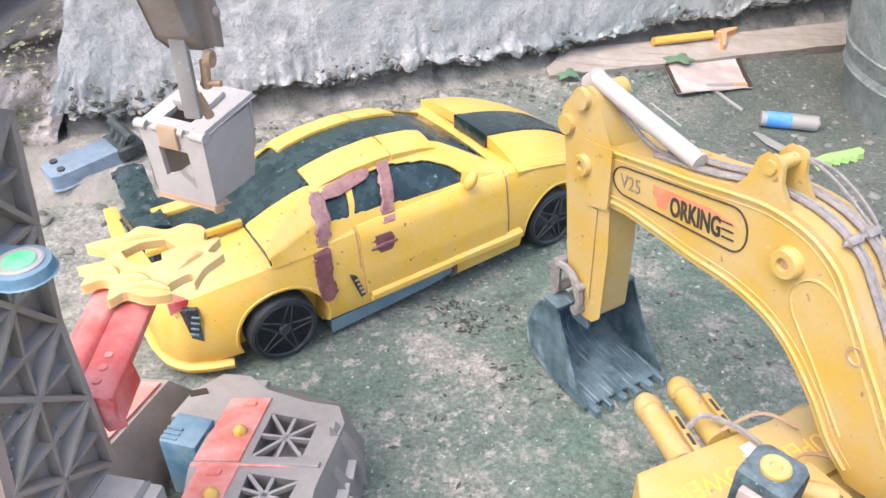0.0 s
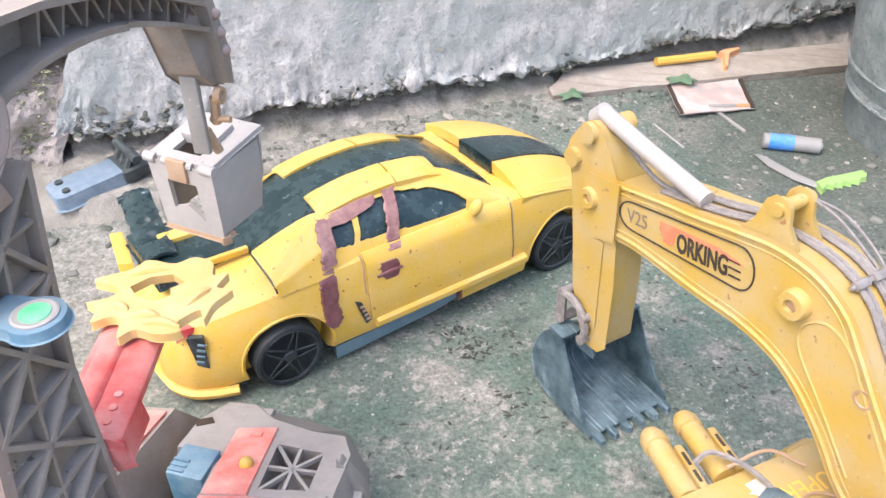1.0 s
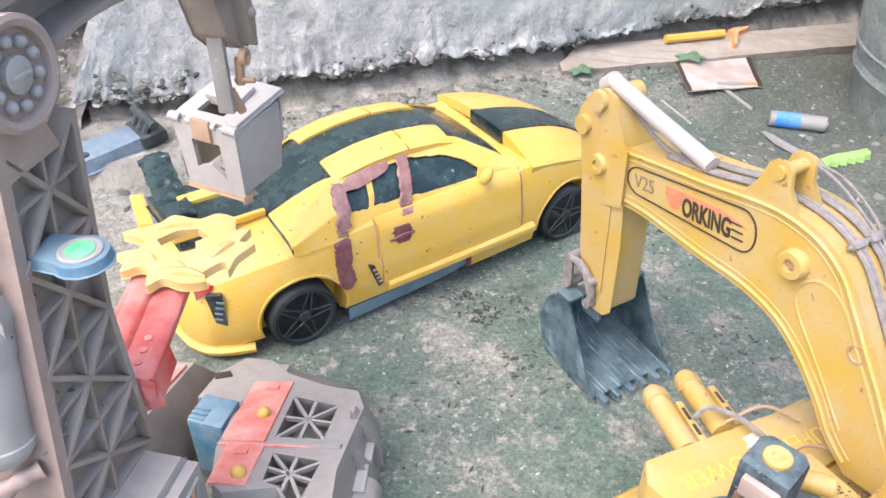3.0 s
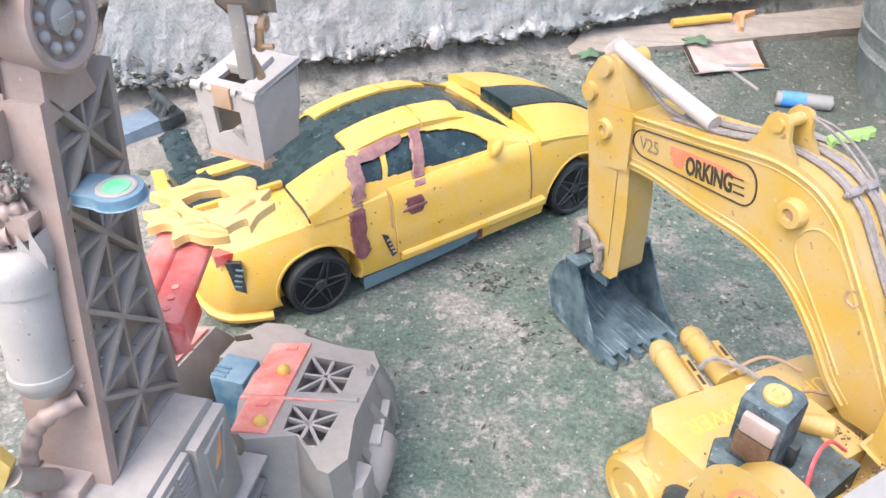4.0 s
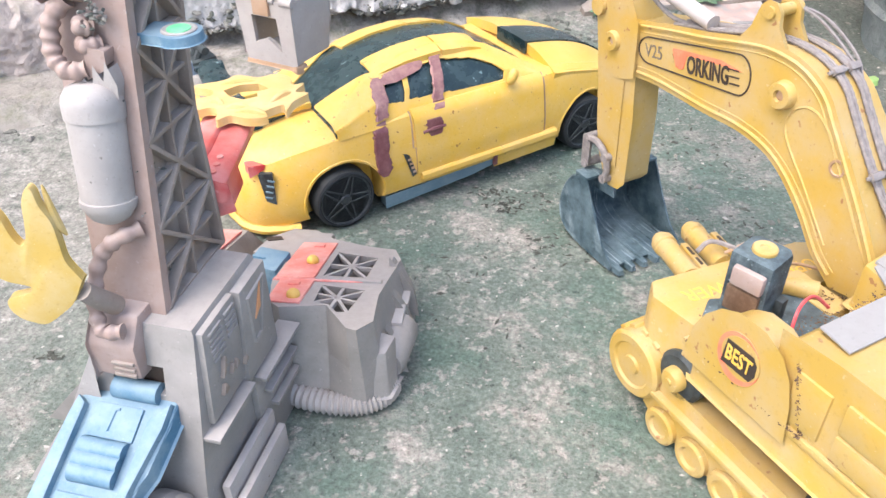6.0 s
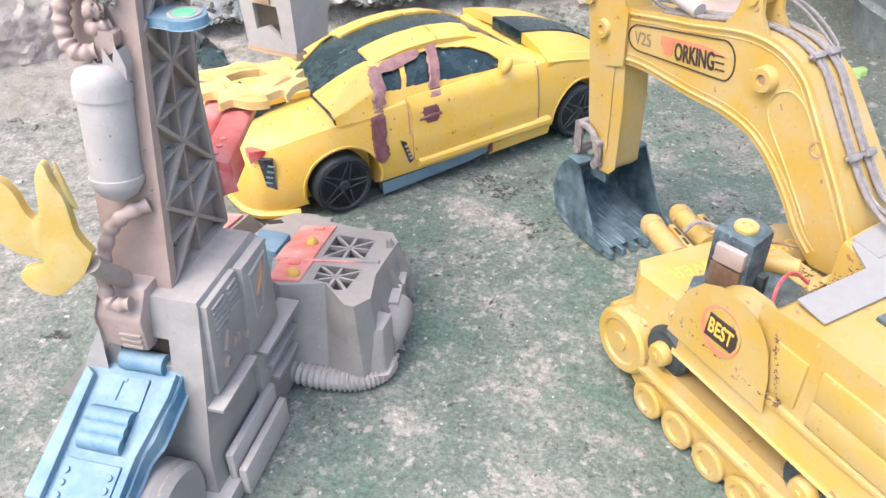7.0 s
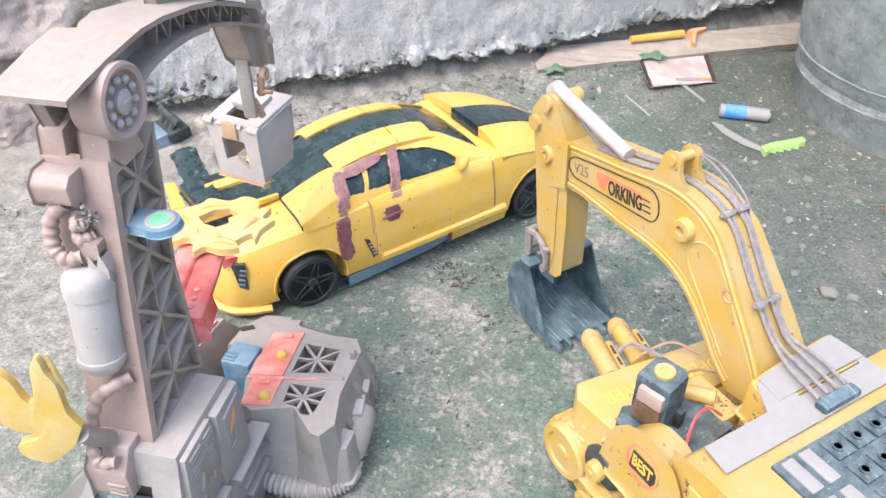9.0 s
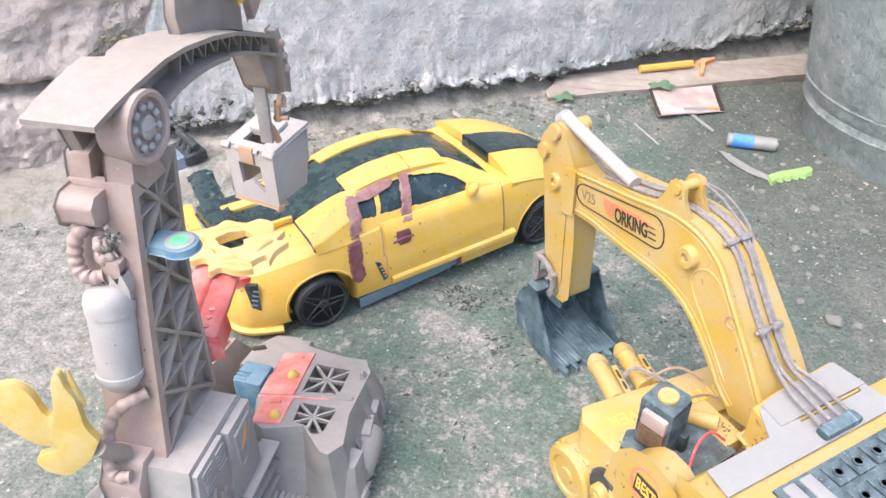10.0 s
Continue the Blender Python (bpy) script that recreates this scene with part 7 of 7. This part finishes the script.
def build_plank():
    t = thing("plank", "weathered brown board lying along the wall foot", "plank")
    a, b = Vector((0.128, 0.7520)), Vector((0.560, 0.8800))
    d = (b - a).normalized()
    n = Vector((-d.y, d.x))
    L = (b - a).length
    m = Matrix(((d.x, n.x, 0, a.x), (d.y, n.y, 0, a.y), (0, 0, 1, 0.011), (0, 0, 0, 1))) @ Matrix.Rotation(radians(18), 4, "X")
    bm = BM()
    rows = []
    for f in np.linspace(0, 1, 40):
        x = f * L
        j = 0.0012 * noise.noise((x * 40, 0, 0))
        w = 0.036 * (0.35 + 0.65 * smoothstep(0, 0.06, f))
        rows.append([m @ Vector(p) for p in ((x, j, 0), (x, w + j, 0), (x, w, 0.008), (x, 0.001 + j, 0.0085 + 0.3 * j))])
    loft(bm, rows)
    part("board", bm, WOOD, t)
    bm = BM()
    tube(bm, [m @ Vector((0.118, 0.030, 0.0125)), m @ Vector((0.183, 0.031, 0.0130))], 0.0045, 8)
    solo("yellow_stick", bm, BUTTON, "dull yellow plastic stick lying on the board", "stick")
    bm = BM()
    prism(bm, [(0.1880, 0.0330), (0.1930, 0.0300), (0.1860, 0.0120), (0.1890, 0.0115), (0.1990, 0.0300), (0.2140, 0.0350), (0.2130, 0.0375), (0.1960, 0.0365)], 0.0085, 0.0150, "xy", m, 0.0010)
    solo("orange_clip", bm, ORANGE, "brown-orange plastic clip on the board", "clip")


build_plank()


def build_leaf(x, y, z, deg, size):
    """A small torn leaf with lobes, lying over the board's edge."""
    pts = []
    for k in range(22):
        a = 2 * math.pi * k / 22
        r = 1 + 0.32 * math.cos(5 * a) + 0.12 * math.sin(3 * a + deg)
        pts.append((r * 1.25 * math.cos(a), r * 0.62 * math.sin(a)))
    bm = BM()
    rows = [[bm.verts.new((px * f, py * f, (0.16 * (1 - f) - 0.22 * (px * f) ** 2 * 0.5) + dz)) for px, py in pts] for f, dz in ((0.05, 0.0), (0.5, 0.0), (1.0, 0.0), (1.0, -0.06), (0.05, -0.06))]
    for r0, r1 in zip(rows, rows[1:] + rows[:1]):
        for k in range(22):
            bm.faces.new((r0[k], r0[(k + 1) % 22], r1[(k + 1) % 22], r1[k]))
    solo("leaf", bm, LEAFGREEN, "small torn green leaf on the board", "leaf", "leaves on the board", m=pose(x, y, z, 14, 0, deg) @ Matrix.Scale(size, 4))


LEAFGREEN = toy("green_leaf", (0.07, 0.14, 0.07), (0.20, 0.27, 0.19), 0.6, 0.6, 120, 0.2)
build_leaf(0.147, 0.7500, 0.0225, 30, 0.010)
build_leaf(0.258, 0.7870, 0.0240, 5, 0.011)


def build_card():
    t = thing("picture_card", "creased glossy printed card lying on the dirt", "card")
    q = [(0.2420, 0.7960), (0.3230, 0.8080), (0.3240, 0.7560), (0.2470, 0.7280)]
    bm = BM()
    grid = []
    for i in range(9):
        row = []
        for j in range(9):
            u, v = i / 8, j / 8
            p = (Vector(q[0]) * (1 - u) + Vector(q[1]) * u) * (1 - v) + (Vector(q[3]) * (1 - u) + Vector(q[2]) * u) * v
            row.append((p.x, p.y, gz(p.x, p.y) + 0.0035 + 0.0015 * noise.noise((u * 3, v * 3, 0)) + 0.004 * (1 - u) * v * v))
        grid.append(row)
    top = [[bm.verts.new(p) for p in r] for r in grid]
    bot = [[bm.verts.new((p[0], p[1], p[2] - 0.0012)) for p in r] for r in grid]
    for i in range(8):
        for j in range(8):
            bm.faces.new((top[i][j], top[i + 1][j], top[i + 1][j + 1], top[i][j + 1]))
            bm.faces.new((bot[i][j], bot[i][j + 1], bot[i + 1][j + 1], bot[i + 1][j]))
    for a, b in ((0, 0), (1, 8)):
        for i in range(8):
            bm.faces.new((top[i][b], top[i + 1][b], bot[i + 1][b], bot[i][b]))
            bm.faces.new((top[b][i], top[b][i + 1], bot[b][i + 1], bot[b][i]))
    m, nt, p = nodes_of("card_print")
    c = ramp(nt, noise_node(nt, 30.0, 3.0), [(0.30, (0.34, 0.38, 0.40)), (0.42, (0.50, 0.47, 0.45)), (0.54, (0.46, 0.34, 0.31)), (0.66, (0.28, 0.33, 0.36)), (0.72, (0.50, 0.47, 0.45))])
    nt.links.new(c, p.inputs["Base Color"])
    p.inputs["Roughness"].default_value = 0.3
    part("card_sheet", bm, m, t)
    # dark printed border strips at both ends
    for f0, f1 in ((0.0, 0.05), (0.94, 1.0)):
        bm = BM()
        rows = []
        for j in range(9):
            v = j / 8
            row = []
            for u in (f0, f1):
                p = (Vector(q[0]) * (1 - u) + Vector(q[1]) * u) * (1 - v) + (Vector(q[3]) * (1 - u) + Vector(q[2]) * u) * v
                row.append((p.x, p.y, gz(p.x, p.y) + 0.0039 + 0.0015 * noise.noise((u * 3, v * 3, 0)) + 0.004 * (1 - u) * v * v))
            rows.append(row + [(x, y, z - 0.0006) for x, y, z in reversed(row)])
        loft(bm, rows)
        part("card_border", bm, INK_AND_SHADE, t, "dark printed border")


build_card()


def build_stub():
    t = thing("paper_stick", "white paper stick with an orange end on the card", "stick")
    a, b = STUB
    bm = BM()
    tube(bm, [a, a.lerp(b, 0.5), a.lerp(b, 0.66)], 0.0021, 10)
    part("white_end", bm, WHITE, t, "white paper")
    bm = BM()
    tube(bm, [a.lerp(b, 0.66), b], [0.00215, 0.0020], 10)
    part("orange_end", bm, ORANGE, t, "orange end")


STUB = (Vector((0.278, 0.7480, 0.0125)), Vector((0.318, 0.7575, 0.0105)))
build_stub()


def build_battery():
    a, b = Vector((0.3150, 0.6930)), Vector((0.3610, 0.6840))
    d = (b - a).normalized()
    z = gz(0.338, 0.689) + 0.0070
    m = Matrix(((0, 0, d.x, a.x), (0, 1, d.y, a.y), (-1, 0, 0, z), (0, 0, 0, 1)))
    m = Matrix.Translation((a.x, a.y, z)) @ Vector((d.x, d.y, 0)).to_track_quat("Z", "Y").to_matrix().to_4x4()
    t = thing("battery", "blue and white battery lying on the dirt", "battery", m)
    bm = BM()
    lathe(bm, [(0, 0), (0.0064, 0), (0.0070, 0.0008), (0.0070, 0.0480), (0.0062, 0.0488), (0.0028, 0.0488), (0.0027, 0.0505), (0, 0.0505)], 28)
    b0 = part("casing", bm, WHITE, t, "white casing")
    bm = BM()
    lathe(bm, [(0.00715, 0.0050), (0.00725, 0.0055), (0.00725, 0.0255), (0.00715, 0.0260)], 28)
    m2 = toy("blue_label", (0.03, 0.20, 0.62), (0.35, 0.50, 0.72), 0.4, 0.35, 90, 0.02)
    part("label_band", bm, m2, b0, "blue label band")
    for k in range(3):
        bm = BM()
        a0 = radians(-30 + 34 * k)
        box(bm, (0.0070, -0.0012, 0.010 + 0.004 * k), (0.0075, 0.0014, 0.0330), Matrix.Rotation(a0, 4, "Z"), 0)
        part("label_bar", bm, BLUE if k % 2 else WHITE, b0)


build_battery()


def build_blade():
    t = thing("white_knife", "white plastic blade with a lime-green jagged handle", "toy knife")
    bm = BM()
    z = gz(0.33, 0.65) + 0.0015
    prism(bm, [(0.3060, 0.6760), (0.3120, 0.6700), (0.3300, 0.6420), (0.3460, 0.6240), (0.3420, 0.6210), (0.3260, 0.6340), (0.3120, 0.6560)], z, z + 0.0022, "xy", None, 0.0007)
    part("blade", bm, WHITE, t)
    h = [(0.3410, 0.6245), (0.3520, 0.6320), (0.3700, 0.6390), (0.3860, 0.6460), (0.3880, 0.6400), (0.3850, 0.6340)]
    for k in range(5):
        h += [(0.3800 - 0.008 * k, 0.6325 - 0.0030 * k), (0.3775 - 0.008 * k, 0.6275 - 0.0030 * k)]
    h += [(0.3420, 0.6120)]
    bm = BM()
    prism(bm, h, z, z + 0.0045, "xy", None, 0.0008)
    part("handle", bm, LIME, t, "lime-green jagged handle")
    for p0, p1, r, lab in (((0.2820, 0.7520), (0.3060, 0.7160), 0.0018, "white plastic stick on the dirt"), ((0.2230, 0.7180), (0.2440, 0.6850), 0.0009, "thin grey straw on the dirt")):
        bm = BM()
        zz = gz(*p0) + r * 0.8
        tube(bm, [(*p0, zz), (*p1, gz(*p1) + r * 0.8)], r, 8)
        solo("stick", bm, WHITE if r > 0.001 else LGREY, lab, "stick")


build_blade()


def build_dark_toy():
    """Blue-black toy chassis lying behind the car."""
    t = thing("toy_wreck", "blue-grey toy chassis part lying by the wall", "toy part", pose(-0.238, 0.5555, 0.0225, 4, -4, 46))
    bm = BM()
    prism(bm, [(-0.034, -0.011), (-0.028, -0.014), (0.020, -0.013), (0.020, 0.013), (-0.028, 0.014), (-0.034, 0.010)], 0.0, 0.012, "xy", None, 0.002)
    b = part("hull", bm, toy("blue_grey_plastic", (0.13, 0.18, 0.24), (0.30, 0.36, 0.42), 0.7, 0.4, 80, 0.1), t, "blue-grey hull")
    for y in (-0.007, 0.007):
        bm = BM()
        lathe(bm, [(0.003, 0.011), (0.003, 0.0135), (0.0018, 0.0135), (0, 0.0128)], 14, Matrix.Translation((-0.024, y, 0)))
        part("socket", bm, BLACK, b)
    bm = BM()
    for y in (-0.009, 0.0, 0.009):
        tube(bm, [(0.022, y, 0.008), (0.032, y + 0.002, 0.022)], 0.0032, 8)
    box(bm, (0.018, -0.016, 0.002), (0.040, 0.016, 0.012), None, 0.002)
    tube(bm, [(0.030, -0.018, 0.020), (0.030, 0.018, 0.020)], 0.0036, 10)
    part("gear", bm, BLACK, t, "black gear lumps")


build_dark_toy()

bm = BM()
box(bm, (-0.008, -0.012, 0), (0.008, 0.012, 0.012), None, 0.002)
solo("red_block", bm, RED, "small red plastic block on the dirt", "toy block", m=pose(0.434, 0.520, 0.0, 0, 0, 20))


# ---- litter ----
def rock_mesh(seed):
    """A few dozen triangles of chipped stone, one unit across."""
    bm = BM()
    bmesh.ops.create_icosphere(bm, subdivisions=2, radius=1)
    for q in bm.verts:
        q.co = q.co * (1 + 0.45 * noise.noise(q.co * 1.4 + Vector((seed * 7.1, 0, 0))))
        q.co.z *= 0.55
    return link_mesh("pebble", bm, PEBBLE, 60)


def build_litter():
    rng = random.Random(11)
    bits = Bits(rng)

    def add(x, y, r, flat=0.5):
        bits.add(x, y, gz(x, y), r, flat)

    # fine grit everywhere, coarser by the wall and the drum
    for _ in range(4200):
        x, y = rng.uniform(-0.42, 0.56), rng.uniform(-0.02, 0.95)
        if wall_gap(x, y) < 0.0:
            continue
        add(x, y, rng.uniform(0.0004, 0.0010))
    for _ in range(900):
        x, y = rng.uniform(0.15, 0.55), rng.uniform(0.38, 0.88)
        if wall_gap(x, y) > 0.02:
            add(x, y, rng.choice((0.0007, 0.0009, 0.0012, 0.0016, 0.0020)), 0.8)
    for _ in range(500):
        s, d = rng.uniform(-0.5, 0.25), abs(rng.gauss(0, 0.05))
        p = WALL_O + WALL_D * s + WALL_N * (d + 0.005)
        add(p.x, p.y, rng.choice((0.0015, 0.002, 0.003, 0.0045)), 0.7)
    me = bits.mesh("grit", CRUMB)
    tagged(new("grit", me), "pale grit and crumbs scattered over the dirt", "grit", kind="stuff")
    meshes = [rock_mesh(k) for k in range(4)]
    spots = [(0.395, 0.437, 0.006), (0.412, 0.430, 0.004), (0.034, 0.409, 0.0035), (0.20, 0.447, 0.0028), (0.345, 0.665, 0.004), (0.365, 0.655, 0.0035), (0.300, 0.655, 0.003), (0.33, 0.60, 0.004), (0.372, 0.575, 0.0045), (0.41, 0.60, 0.003), (0.405, 0.54, 0.0035), (0.36, 0.53, 0.003), (-0.28, 0.53, 0.008), (-0.255, 0.50, 0.006), (-0.30, 0.56, 0.007), (-0.225, 0.47, 0.004), (0.40, 0.66, 0.004), (0.385, 0.70, 0.003), (0.29, 0.71, 0.003), (0.25, 0.66, 0.003), (0.342, 0.413, 0.0075), (0.357, 0.408, 0.0042), (0.356, 0.498, 0.0028), (0.337, 0.506, 0.0042), (0.338, 0.470, 0.003), (0.322, 0.436, 0.0035), (0.245, 0.501, 0.003)]
    for n, (x, y, r) in enumerate(spots):
        o = new("pebble", meshes[n % 4])
        o.matrix_basis = Matrix.Translation((x, y, gz(x, y) + 0.15 * r)) @ Matrix.Rotation(n * 1.3, 4, "Z") @ Matrix.Scale(r, 4)
        tagged(o, "pale chipped pebble half sunk in the dirt", "pebble", "pebbles on the dirt")
    # rotten leaf crumbs
    bm = BM()
    for cx, cy, n, sp in ((0.062, 0.408, 38, 0.007), (0.050, 0.428, 24, 0.007), (0.078, 0.420, 14, 0.010), (0.118, 0.405, 12, 0.012), (0.222, 0.395, 20, 0.014), (0.20, 0.50, 26, 0.03), (0.09, 0.36, 25, 0.012), (-0.186, 0.236, 14, 0.004), (0.02, 0.30, 20, 0.05), (0.25, 0.60, 50, 0.06), (0.33, 0.52, 40, 0.05)):
        for _ in range(n):
            x, y = rng.gauss(cx, sp), rng.gauss(cy, sp * 0.6)
            z = gz(x, y) + 0.0006
            a, r, w = rng.uniform(0, 6.28), rng.uniform(0.001, 0.0035), rng.uniform(0.0006, 0.0014)
            d, s = Vector((math.cos(a), math.sin(a), rng.uniform(-0.1, 0.35))), Vector((-math.sin(a), math.cos(a), rng.uniform(-0.2, 0.2)))
            p = Vector((x, y, z))
            q = [bm.verts.new(p - d * r), bm.verts.new(p + s * w), bm.verts.new(p + d * r), bm.verts.new(p - s * w)]
            u = bm.verts.new(p - Vector((0, 0, 0.0006)))
            bm.faces.new(q)
            for i in range(4):
                bm.faces.new((q[i], q[(i + 1) % 4], u))
    solo("leaf_crumbs", bm, LEAFDARK, "dark rotten leaf crumbs on the dirt", "leaf litter", kind="stuff", smooth=0)


build_litter()
